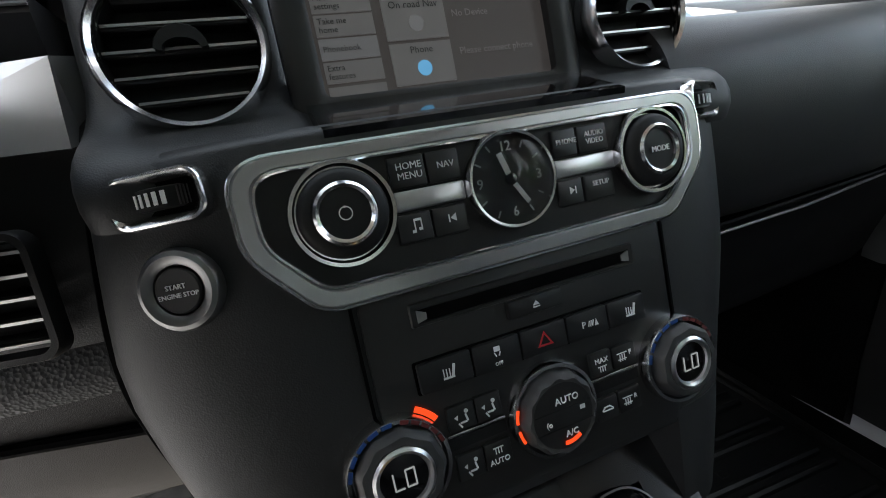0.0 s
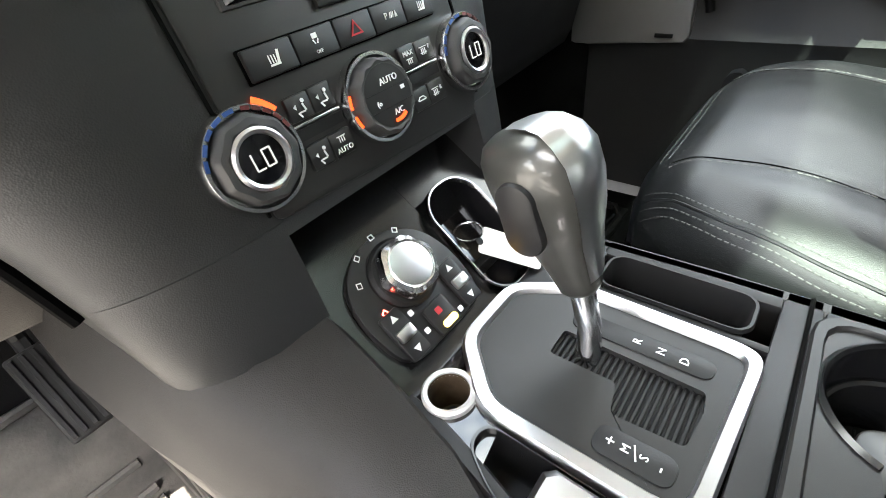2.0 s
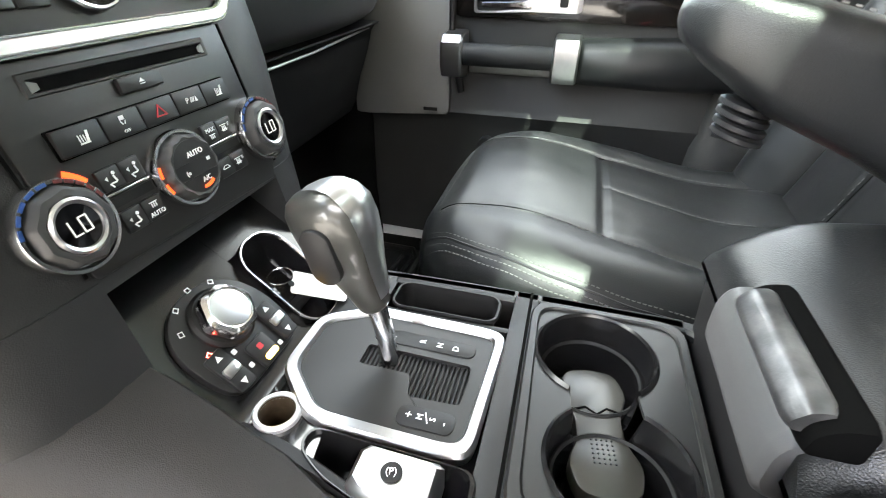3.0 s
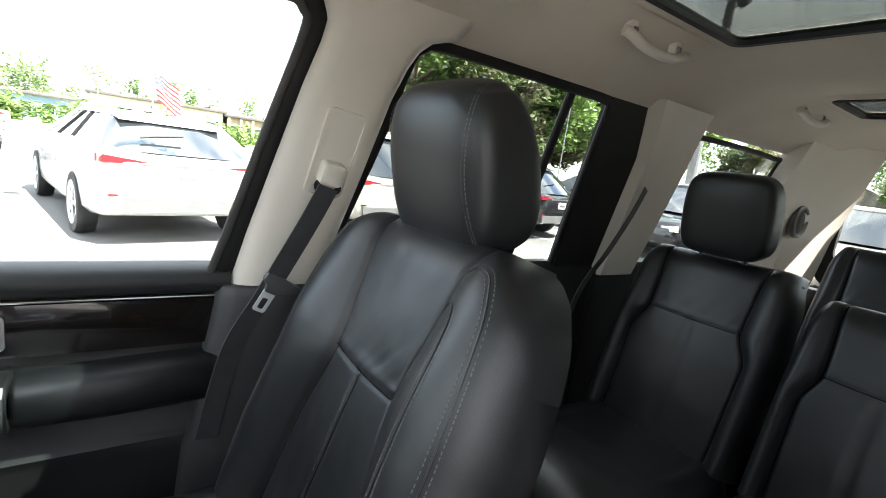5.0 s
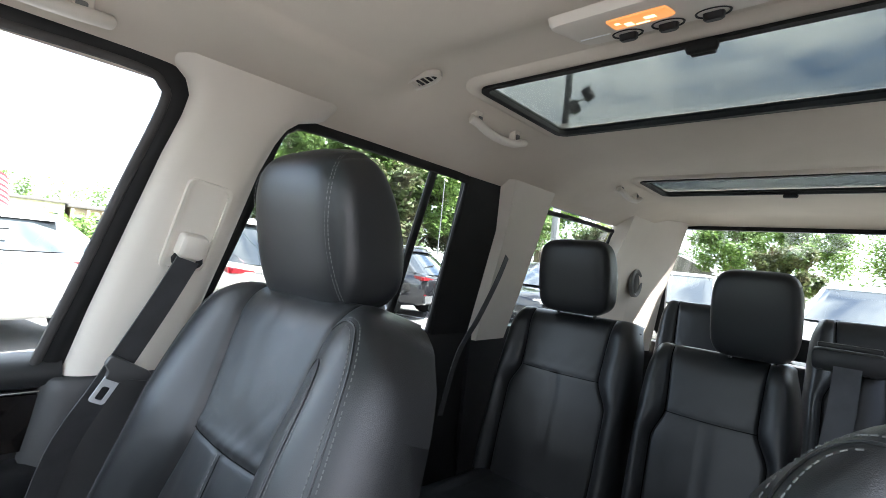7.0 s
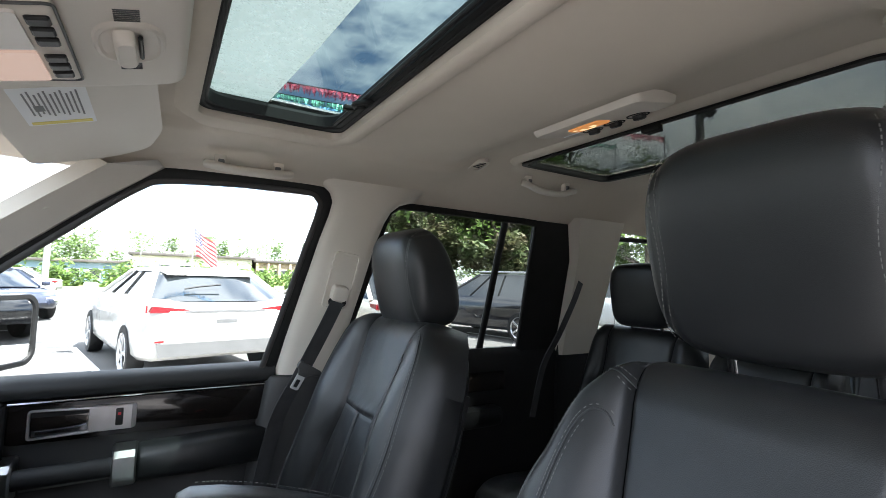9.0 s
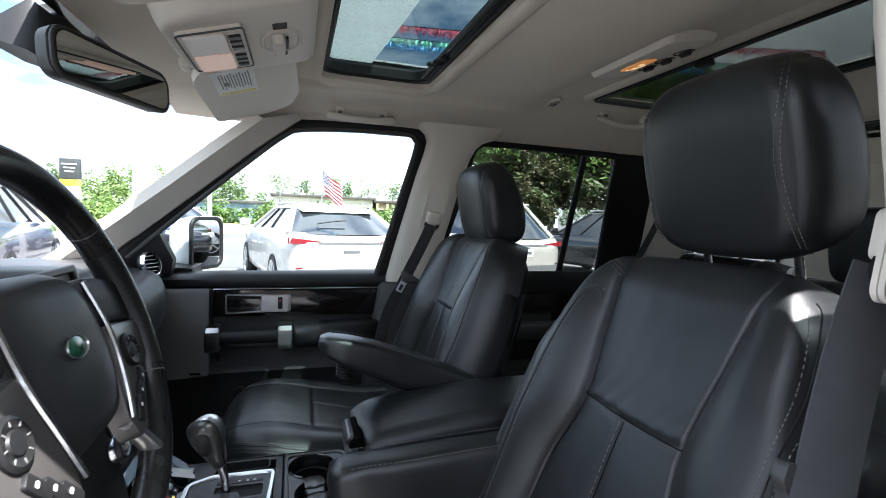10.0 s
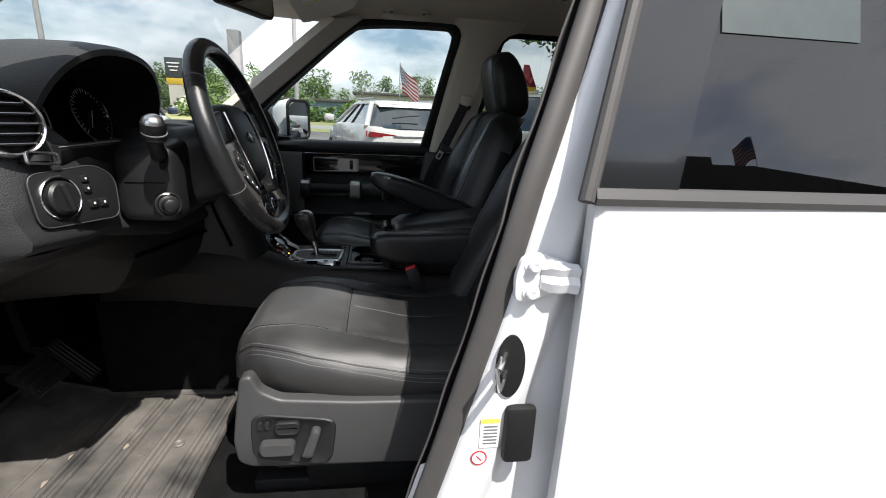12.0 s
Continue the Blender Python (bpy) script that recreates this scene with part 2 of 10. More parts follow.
def tube(pts, r, n=8, loop=False, flat=1.0, up=None):
    """A round (or flattened) bar along points."""
    pts = [Vector(p) for p in pts]
    rings = []
    k = len(pts)
    prev = None
    for i, p in enumerate(pts):
        a, b = (pts[i - 1], pts[(i + 1) % k]) if loop else (pts[max(i - 1, 0)], pts[min(i + 1, k - 1)])
        d = (b - a).normalized()
        s = d.cross(Vector(up) if up else (prev if prev else (Vector((0, 0, 1)) if abs(d.z) < 0.9 else Vector((0, 1, 0)))))
        s.normalize()
        q = s.cross(d).normalized()
        if not up:
            prev = q
        rr = r[i] if isinstance(r, (list, tuple)) else r
        rings.append([p + rr * math.cos(2 * math.pi * j / n) * s + rr * flat * math.sin(2 * math.pi * j / n) * q for j in range(n)])
    if loop:
        rings.append(rings[0])
        bm = loft(rings, True, False)
        bmesh.ops.remove_doubles(bm, verts=bm.verts, dist=1e-6)
        bmesh.ops.recalc_face_normals(bm, faces=bm.faces)
        return bm
    return loft(rings)


def prism(poly, h, m=None, bev=0.0, seg=2):
    """A plate: a 2D outline from height 0 to h, its top edge rounded, then moved by m."""
    bm = bmesh.new()
    lo, hi = [bm.verts.new((x, y, 0)) for x, y in poly], [bm.verts.new((x, y, h)) for x, y in poly]
    n = len(poly)
    bm.faces.new(lo[::-1])
    top = bm.faces.new(hi)
    for i in range(n):
        bm.faces.new((lo[i], lo[(i + 1) % n], hi[(i + 1) % n], hi[i]))
    bmesh.ops.recalc_face_normals(bm, faces=bm.faces)
    if bev > 0:
        bmesh.ops.bevel(bm, geom=list(top.edges), offset=bev, segments=seg, affect="EDGES", profile=0.5)
    if m:
        bm.transform(m)
    return bm


def frame_plate(outer, inner, h, m=None, bev=0.0):
    """A plate with a hole; outer and inner have the same number of points."""
    n = len(outer)
    def ring(p, z):
        return [(x, y, z) for x, y in p]
    def mid(a, b, f):
        return [(p[0] + (q[0] - p[0]) * f, p[1] + (q[1] - p[1]) * f) for p, q in zip(a, b)]
    rings = [ring(outer, 0), ring(outer, h - bev), ring(mid(outer, inner, 0.18 if bev else 0), h), ring(mid(outer, inner, 0.82 if bev else 1), h), ring(inner, h - bev), ring(inner, 0), ring(outer, 0)]
    bm = loft(rings, True, False)
    bmesh.ops.remove_doubles(bm, verts=bm.verts, dist=1e-6)
    bmesh.ops.recalc_face_normals(bm, faces=bm.faces)
    if m:
        bm.transform(m)
    return bm


def rounded(w, h, r, n=6, cx=0.0, cy=0.0):
    """A rounded rectangle's outline, anticlockwise."""
    out = []
    for sx, sy, a0 in ((1, 1, 0), (-1, 1, 90), (-1, -1, 180), (1, -1, 270)):
        for i in range(n + 1):
            a = radians(a0 + 90 * i / n)
            out.append((cx + sx * (w / 2 - r) + r * math.cos(a), cy + sy * (h / 2 - r) + r * math.sin(a)))
    return out


def soften(poly, r=0.01, n=4):
    """Rounds the corners of an outline."""
    out = []
    k = len(poly)
    for i in range(k):
        p, a, b = (Vector(poly[j % k]) for j in (i, i - 1, i + 1))
        da, db = (a - p), (b - p)
        ra, rb = min(r, da.length * 0.45), min(r, db.length * 0.45)
        s, e = p + da.normalized() * ra, p + db.normalized() * rb
        for j in range(n + 1):
            f = j / n
            out.append(tuple(s * (1 - f) ** 2 + p * 2 * f * (1 - f) + e * f * f))
    return out


def smoothed(pts, n=6):
    """Points along a Catmull-Rom curve through pts."""
    pts = [Vector(p) for p in pts]
    out = []
    for i in range(len(pts) - 1):
        p0, p1, p2, p3 = pts[max(i - 1, 0)], pts[i], pts[i + 1], pts[min(i + 2, len(pts) - 1)]
        for j in range(n):
            t = j / n
            out.append(0.5 * (2 * p1 + (p2 - p0) * t + (2 * p0 - 5 * p1 + 4 * p2 - p3) * t * t + (3 * p1 - p0 - 3 * p2 + p3) * t ** 3))
    return out + [pts[-1]]


def lerp(table, t):
    if t <= table[0][0]:
        return table[0][1]
    def slope(i):
        """Tangent at a knot, flat at turning points, so that the curve stays fair."""
        if i == 0 or i == len(table) - 1:
            j = min(i, len(table) - 2)
            return (table[j + 1][1] - table[j][1]) / (table[j + 1][0] - table[j][0])
        p, q = ((table[j + 1][1] - table[j][1]) / (table[j + 1][0] - table[j][0]) for j in (i - 1, i))
        return 2 * p * q / (p + q) if p * q > 0 else 0.0
    for i, ((a, va), (b, vb)) in enumerate(zip(table, table[1:])):
        if t <= b:
            f, w = (t - a) / (b - a), b - a
            return va * (1 + 2 * f) * (1 - f) ** 2 + w * slope(i) * f * (1 - f) ** 2 + vb * f * f * (3 - 2 * f) + w * slope(i + 1) * f * f * (f - 1)
    return table[-1][1]


BASES = {}


def thing(name, at, label, category, group="", kind=""):
    ob = new(name)
    ob.location = at
    ob.empty_display_size = 0.05
    BASES[ob.name] = Matrix.Translation(at)
    return tagged(ob, label, category, group, kind)


def mesh_of(name, bm, material, sharp=0.6):
    for e in bm.edges:
        if len(e.link_faces) == 2 and e.calc_face_angle(0) > sharp:
            e.smooth = False
    for f in bm.faces:
        f.smooth = True
    me = bpy.data.meshes.new(name)
    bm.to_mesh(me)
    bm.free()
    me.materials.append(material)
    return me


def part(name, bm, material, parent=None, label="", sharp=0.6):
    ob = new(name, mesh_of(name, bm, material, sharp))
    if name == "stitching":
        tagged(ob, kind="stuff")
    if parent is not None:
        ob.parent = parent
        if parent.name in BASES:
            ob.matrix_parent_inverse = BASES[parent.name].inverted()
    return tagged(ob, label)


def solid(name, bm, material, label, category, group="", kind="", sharp=0.6):
    """A thing of one mesh."""
    return tagged(part(name, bm, material, None, "", sharp), label, category, group, kind)


def lettering(name, body, size, m, material, parent, depth=0.0003, align="CENTER"):
    cu = bpy.data.curves.new(name, "FONT")
    cu.body, cu.size, cu.extrude, cu.align_x, cu.align_y = body, size, depth, align, "CENTER"
    cu.resolution_u = 2
    tmp = bpy.data.objects.new(name, cu)
    scene.collection.objects.link(tmp)
    bpy.context.view_layer.update()
    me = bpy.data.meshes.new_from_object(tmp.evaluated_get(bpy.context.evaluated_depsgraph_get()))
    bpy.data.objects.remove(tmp)
    me.transform(m)
    me.materials.clear()
    me.materials.append(material)
    ob = new(name, me)
    ob.parent = parent
    if parent.name in BASES:
        ob.matrix_parent_inverse = BASES[parent.name].inverted()
    return ob


def axes(o, x, y, z):
    """A matrix from an origin and three directions."""
    m = Matrix((x, y, z)).transposed().to_4x4()
    m.translation = o
    return m


# ---- the body of the car ----
def side_x(z):
    """Half width of the cabin's side at a height."""
    return 0.785 - max(z - 1.14, 0) * 0.26


ROOF_LINE = ((-2.3, 1.690), (-2.12, 1.752), (-1.7, 1.766), (-1.25, 1.768), (-1.10, 1.758), (-0.97, 1.752), (-0.84, 1.758), (-0.68, 1.770), (-0.27, 1.772), (-0.145, 1.768), (-0.045, 1.739), (0.10, 1.736), (0.62, 1.738), (0.72, 1.728), (0.80, 1.716), (1.0, 1.668))


COVE = ((0.40, 0.0), (0.43, 0.001), (0.445, 0.005), (0.468, 0.019), (0.485, 0.024), (0.52, 0.028), (0.56, 0.034), (0.62, 0.055), (0.66, 0.086), (0.71, 0.135))


def roof_z(x, y):
    """Height of the headliner."""
    z = lerp(ROOF_LINE, y)
    ax = abs(x)
    if ax > 0.40:
        fall = (z - 1.652) * ((ax - 0.40) / 0.26) ** 2.0
        cove = (z - 1.652) / 0.086 * lerp(COVE, ax)
        k = min(max((y + 0.17) / 0.08, 0.0), 1.0)
        z -= fall + (cove - fall) * k
    return z


HOLES = ((-0.42, 0.42, 0.27, 0.575), (-0.415, 0.415, -0.655, -0.275), (-0.415, 0.415, -1.60, -1.28))


def roof_sheet(lift, rim, thick, half, grow=0.0):
    """A sheet along the headliner, with the three openings; their edges turn up by rim; grow widens the rear two."""
    holes = [HOLES[0]] + [(a - grow, b + grow, c - grow, d + grow) for a, b, c, d in HOLES[1:]]
    xs = sorted({-half, half, *(h[0] for h in holes), *(h[1] for h in holes), *(e * q for e in (-1, 1) for q in (0.445, 0.457, 0.468, 0.485)), *(round(0.03 * k, 3) for k in range(-22, 23) if abs(0.03 * k) < half - 0.01)})
    ys = sorted({-2.28, 0.98, *(h[2] for h in holes), *(h[3] for h in holes), *(round(-2.25 + 0.03 * k, 3) for k in range(108))})
    bm = bmesh.new()
    v = {(x, y): bm.verts.new((x, y, roof_z(x, y) + lift - (0.034 * min(1.0, max(0.0, (0.05 - y) / 0.2)) if lift else 0.0))) for x in xs for y in ys}
    for x0, x1 in zip(xs, xs[1:]):
        for y0, y1 in zip(ys, ys[1:]):
            mx, my = (x0 + x1) / 2, (y0 + y1) / 2
            if not any(a < mx < b and c < my < d for a, b, c, d in holes):
                bm.faces.new((v[x0, y0], v[x0, y1], v[x1, y1], v[x1, y0]))
    if rim:
        for a, b, c, d in holes:
            loop = [(x, c) for x in xs if a <= x <= b] + [(b, y) for y in ys if c < y <= d] + [(x, d) for x in reversed(xs) if a <= x < b] + [(a, y) for y in reversed(ys) if c < y < d]
            base = [v[p] for p in loop]
            top = [bm.verts.new((p.co.x, p.co.y, p.co.z + (rim if c > 0 else 0.006))) for p in base]
            for i in range(len(base)):
                j = (i + 1) % len(base)
                bm.faces.new((base[i], top[i], top[j], base[j]))
            # soft moulded lip round the opening
            def lip(grow, drop):
                w, h, r = b - a + 2 * grow, d - c + 2 * grow, 0.03 + grow
                return [bm.verts.new((px_, py_, roof_z(px_, py_) - drop)) for px_, py_ in rounded(w, h, r, 8, (a + b) / 2, (c + d) / 2)]
            rows = [lip(-0.004, -0.020 if c > 0 else -0.004), lip(-0.002, 0.004), lip(0.006, 0.0095), lip(0.020, 0.0105), lip(0.032, 0.006), lip(0.044, -0.004)]
            for p, q in zip(rows, rows[1:]):
                for i in range(len(p)):
                    j = (i + 1) % len(p)
                    bm.faces.new((p[i], p[j], q[j], q[i]))
    loose = [p for p in bm.verts if not p.link_faces]
    bmesh.ops.delete(bm, geom=loose, context="VERTS")
    if thick:
        bmesh.ops.solidify(bm, geom=bm.faces[:], thickness=thick)
    bmesh.ops.recalc_face_normals(bm, faces=bm.faces)
    return bm


solid("ceiling", roof_sheet(0.0, 0.035, 0, 0.675), LINER, "beige cloth headliner with three roof window openings", "headliner", kind="structure")
solid("roof", roof_sheet(0.06, 0, 0.006, 0.70, 0.14), WHITE, "white painted steel roof skin", "roof", kind="structure")

roof_window = thing("window_1", (0, 0.42, 1.79), "tinted front sunroof glass, closed, dusty on one half", "sunroof", kind="structure")
part("pane", box((0, 0.4225, 1.790), (0.85, 0.33, 0.005)), SUNROOFGLASS, roof_window)
part("dust_film", loft([[(x, y, z) for x, y in ((-0.41, 0.575), (0.41, 0.575), (0.41, 0.44), (0.10, 0.415), (-0.41, 0.385))] for z in (1.786, 1.787)]), DUST, roof_window, "sunlit film of dust and dried drops")
part("seal", frame_plate(rounded(0.845, 0.315, 0.05, cx=0, cy=0.4225), rounded(0.775, 0.262, 0.045, cx=0, cy=0.4290), 0.030, Matrix.Translation((0, 0, 1.748)), 0.008), RUBBER, roof_window)
part("seal_bead", tube([(x, y, 1.7475) for x, y in rounded(0.800, 0.285, 0.05, cx=0, cy=0.4270)], 0.0055, 8, True), RUBBER, roof_window)
part("blind_rail", box((0, 0.288, 1.757), (0.80, 0.020, 0.022), 0.006), RUBBER, roof_window)
part("rail_channel", tube([(x, 0.304, 1.752) for x in (-0.385, -0.2, 0.2, 0.385)], 0.004, 8), HARD, roof_window)
part("catch", join(tube(smoothed([(0.175, 0.290, 1.748), (0.178, 0.305, 1.742), (0.196, 0.318, 1.742), (0.212, 0.312, 1.744), (0.214, 0.292, 1.748)], 4), 0.0055, 8), box((0.250, 0.312, 1.752), (0.016, 0.022, 0.010), 0.003)), RUBBER, roof_window)
for y0, y1 in ((-0.655, -0.275), (-1.60, -1.28)):
    yc, d = (y0 + y1) / 2, y1 - y0
    zr = roof_z(0, yc)
    rw = thing("window_2", (0, yc, zr + 0.03), "fixed tinted roof window with a closed mesh blind", "roof window", kind="structure")
    part("pane", box((0, yc, zr + 0.012), (0.85, d + 0.02, 0.005)), ROOFGLASS, rw)
    part("blind", box((0, yc, zr - 0.001), (0.82, d - 0.01, 0.001)), SHADE, rw, "grey woven mesh blind")
    part("seal", frame_plate(rounded(0.838, d + 0.003, 0.03, cx=0, cy=yc), rounded(0.808, d - 0.026, 0.022, cx=0, cy=yc), 0.020, Matrix.Translation((0, 0, zr - 0.0125)), 0.004), RUBBER, rw)
    yt, e = (y1 - 0.004, -1) if y1 > -1 else (y0 + 0.004, 1)
    part("pull_tab", join(box((-0.02, yt, zr - 0.018), (0.046, 0.018, 0.016), 0.006), box((-0.02, yt + e * 0.010, zr - 0.022), (0.036, 0.012, 0.008), 0.003)), RUBBER, rw)
    part("hem", tube([(x, (y1 - 0.020 if y1 > -1 else y0 + 0.020), zr - 0.004 - 0.002 * math.sin(7 * x) ** 2) for x in [-0.39 + 0.06 * k for k in range(14)]], 0.003, 6), RUBBER, rw, "black hem of the blind")

solid("floor", box((0, -0.35, 0.435), (1.56, 3.9, 0.07), 0.01), CARPET, "black carpeted cabin floor", "floor", kind="structure")
solid("wall_front", loft([[(x, 1.50, 0.42), (x, 1.62, 0.78), (x, 1.66, 1.10), (x, 1.70, 1.10), (x, 1.68, 0.42)] for x in (-0.78, 0.78)]), CARPET, "black carpeted bulkhead ahead of the footwells", "bulkhead", kind="structure")

# windscreen and bonnet
def slab(corners, thick):
    """A flat pane through four corners."""
    c = [Vector(p) for p in corners]
    n = (c[1] - c[0]).cross(c[3] - c[0]).normalized() * thick
    return loft([c, [p + n for p in c]])


wind = thing("window_3", (0, 1.2, 1.45), "clear raked windscreen", "windscreen", kind="structure")
part("pane", slab([(-0.95, 1.62, 1.19), (0.95, 1.62, 1.19), (0.77, 0.975, 1.70), (-0.77, 0.975, 1.70)], 0.005), WINDSCREEN, wind).visible_shadow = False
part("shade_band", slab([(-0.665, 1.0, 1.672), (0.665, 1.0, 1.672), (0.65, 0.94, 1.716), (-0.65, 0.94, 1.716)], 0.006), BLACKPAINT, wind)
bonnet = [[(x, 1.66, 1.16 - 0.03 * abs(x)), (x, 2.2, 1.15 - 0.04 * abs(x)), (x, 2.62, 1.08 - 0.05 * abs(x)), (x, 2.66, 0.6), (x, 1.66, 0.6)] for x in (-0.9, -0.6, -0.3, 0, 0.3, 0.6, 0.9)]
solid("bonnet", loft(bonnet), WHITE, "white painted bonnet of the car", "bonnet", kind="structure")


def strip_yz(pts_in, pts_out, depth, s=1, inset=0.0):
    """A side panel between two polylines of (y, z), lying on the cabin's side, depth thick outwards."""
    rings = []
    for (ya, za), (yb, zb) in zip(pts_in, pts_out):
        xa, xb = side_x(za) - inset, side_x(zb) - inset
        rings.append([(s * xa, ya, za), (s * xb, yb, zb), (s * (xb + depth), yb, zb), (s * (xa + depth), ya, za)])
    return loft(rings)


def bar_yz(pts, r, s=1, inset=0.0, flat=0.7):
    """A rubber or trim bar along (y, z) points on the cabin's side."""
    return tube(smoothed([(s * (side_x(z) - inset), y, z) for y, z in pts], 5), r, 10, flat=flat, up=(1, 0, 0))


def side_pane(poly, s=1, out=0.05, thick=0.004):
    """A pane in (y, z) at the cabin's side."""
    a = [(s * (side_x(z) + out), y, z) for y, z in poly]
    return loft([a, [(x + s * thick, y, z) for x, y, z in a]])


def strap(pts, wide, thick, along):
    """A flat belt along points, wide in the direction along."""
    rings = []
    w = Vector(along).normalized() * wide / 2
    pts = [Vector(p) for p in pts]
    for i, p in enumerate(pts):
        d = (pts[min(i + 1, len(pts) - 1)] - pts[max(i - 1, 0)]).normalized()
        n = d.cross(w).normalized() * thick / 2
        rings.append([p - w - n, p + w - n, p + w + n, p - w + n])
    return loft(rings)


# upper trims of one side, s = 1 on the passenger's side
def upper_trims(s):
    g = thing("wall_right" if s > 0 else "wall_left", (s * 0.7, -0.4, 1.2), "beige moulded pillar trims along the cabin side", "side trim", kind="structure")
    a_in, a_out = [(1.26, 1.15), (1.085, 1.282), (0.93, 1.408), (0.75, 1.557), (0.62, 1.655)], [(1.40, 1.16), (1.19, 1.32), (1.028, 1.446), (0.860, 1.582), (0.76, 1.660)]
    if s < 0:
        a_in, a_out = [(y + 0.13 * min(1, (y - 0.6) / 0.2), z) for y, z in a_in], [(y + 0.08, z) for y, z in a_out]
    rings = []
    for (ya, za), (yb, zb) in zip(a_in, a_out):
        xa = side_x(za) - 0.012
        xb = side_x(zb) - 0.04
        rings.append([(s * (xa + 0.05), ya, za), (s * (xa - 0.004), ya + 0.006, za + 0.004), (s * (xa - 0.020), ya + 0.02, za + 0.016), (s * (xb - 0.012), yb - 0.03, zb - 0.016), (s * xb, yb, zb), (s * (xb + 0.06), yb, zb)])
    part("a_pillar_trim", loft(rings), TRIM, g)
    part("airbag_badge", box((s * (side_x(1.56) - 0.030), 0.826, 1.560), (0.004, 0.050, 0.026), 0.008, 2, (-39, s * 14, 0)), TRIM, g)
    b_f, b_r = [(0.318, 1.125), (0.297, 1.24), (0.271, 1.36), (0.236, 1.52), (0.216, 1.59), (0.210, 1.625), (0.220, 1.650), (0.245, 1.668), (0.27, 1.70)], [(0.135, 1.125), (0.115, 1.24), (0.09, 1.36), (0.06, 1.52), (0.042, 1.58), (0.026, 1.612), (0.0, 1.635), (-0.05, 1.652), (-0.09, 1.70)]
    if s < 0:
        b_f = [(y + 0.004, z) for y, z in b_f]
    rings = []
    for (ya, za), (yb, zb) in zip(b_f, b_r):
        x = side_x(za)
        rings.append([(s * (x + 0.03), ya, za), (s * (x - 0.002), ya, za), (s * (x - 0.012), ya - 0.004, za), (s * (x - 0.020), ya - 0.011, za), (s * (x - 0.026), ya - 0.022, za), (s * (x - 0.030), ya - 0.036, za), (s * (x - 0.031), (ya + yb) / 2, za), (s * (x - 0.030), yb + 0.03, zb), (s * (x - 0.024), yb + 0.014, zb), (s * (x - 0.012), yb + 0.004, zb), (s * (x + 0.03), yb, zb)])
    part("b_pillar_trim", loft(rings), TRIM, g, sharp=1.0)
    part("b_pillar_foot", loft([[(s * 0.83, 0.345 + k, z), (s * (0.775 + i), 0.340 + k, z), (s * (0.762 + i), 0.328 + k, z), (s * (0.754 + i), 0.305 + k, z), (s * (0.752 + i), 0.25 + k, z), (s * (0.754 + i), 0.17 + k, z), (s * (0.764 + i), 0.148 + k, z), (s * 0.83, 0.13 + k, z)] for z, k, i in ((0.46, 0.08, 0.0), (0.8, 0.05, 0.0), (1.10, 0.003, 0.0), (1.118, 0.0, 0.002), (1.124, 0.0, 0.008))]), SIDEP, g, sharp=0.9)
    c_f, c_r = [(-0.79, 1.12), (-0.785, 1.3), (-0.775, 1.5), (-0.755, 1.6), (-0.735, 1.67)], [(-1.0, 1.12), (-1.02, 1.3), (-1.03, 1.5), (-1.035, 1.61), (-1.04, 1.67)]
    rings = []
    for (ya, za), (yb, zb) in zip(c_f, c_r):
        x = side_x(za) - 0.01
        rings.append([(s * (x + 0.04), ya, za), (s * (x - 0.02), ya - 0.02, za), (s * (x - 0.02), yb + 0.02, zb), (s * (x + 0.04), yb, zb)])
    part("c_pillar_trim", loft(rings), TRIM, g)
    d_f, d_r = [(-1.62, 1.0), (-1.66, 1.3), (-1.70, 1.5), (-1.74, 1.62), (-1.76, 1.74)], [(-2.26, 1.0), (-2.26, 1.3), (-2.26, 1.5), (-2.26, 1.62), (-2.24, 1.72)]
    rings = []
    for (ya, za), (yb, zb) in zip(d_f, d_r):
        x = side_x(za) - 0.01
        rings.append([(s * (x + 0.04), ya, za), (s * (x - 0.03), ya - 0.03, za), (s * (x - 0.03), yb + 0.18, zb), (s * (x - 0.15), yb + 0.01, zb), (s * (x - 0.12), yb - 0.03, zb), (s * (x + 0.04), yb, zb)])
    part("d_pillar_trim", loft(rings), TRIM, g)
    part("roof_rail_trim", tube([(s * 0.69, y, 1.678) for y in (0.70, 0.5, 0.2, 0.0, -0.2, -0.8, -1.5, -2.2)], 0.026, 10), LINER, g)
    part("quarter_trim", strip_yz([(-0.80, 0.46), (-2.26, 0.46)], [(-0.80, 1.16), (-2.26, 1.16)], 0.05, s, 0.01), HARD, g)
    # speaker ring in the rear pillar
    m = axes(Vector((s * (side_x(1.40) - 0.052), -2.06, 1.37)), (0, -s, 0), (0, 0, 1), (-s, 0, 0))
    part("speaker_ring", lathe([(0.075, -0.01), (0.075, 0.008), (0.066, 0.014), (0.058, 0.008), (0.055, 0.0), (0.0, 0.0)], 32, m), GREYP, g)
    part("speaker_cloth", lathe([(0.055, 0.001), (0.05, 0.004), (0.0, 0.006)], 32, m), RUBBER, g)
    return g


right_wall = upper_trims(1)
left_wall = upper_trims(-1)

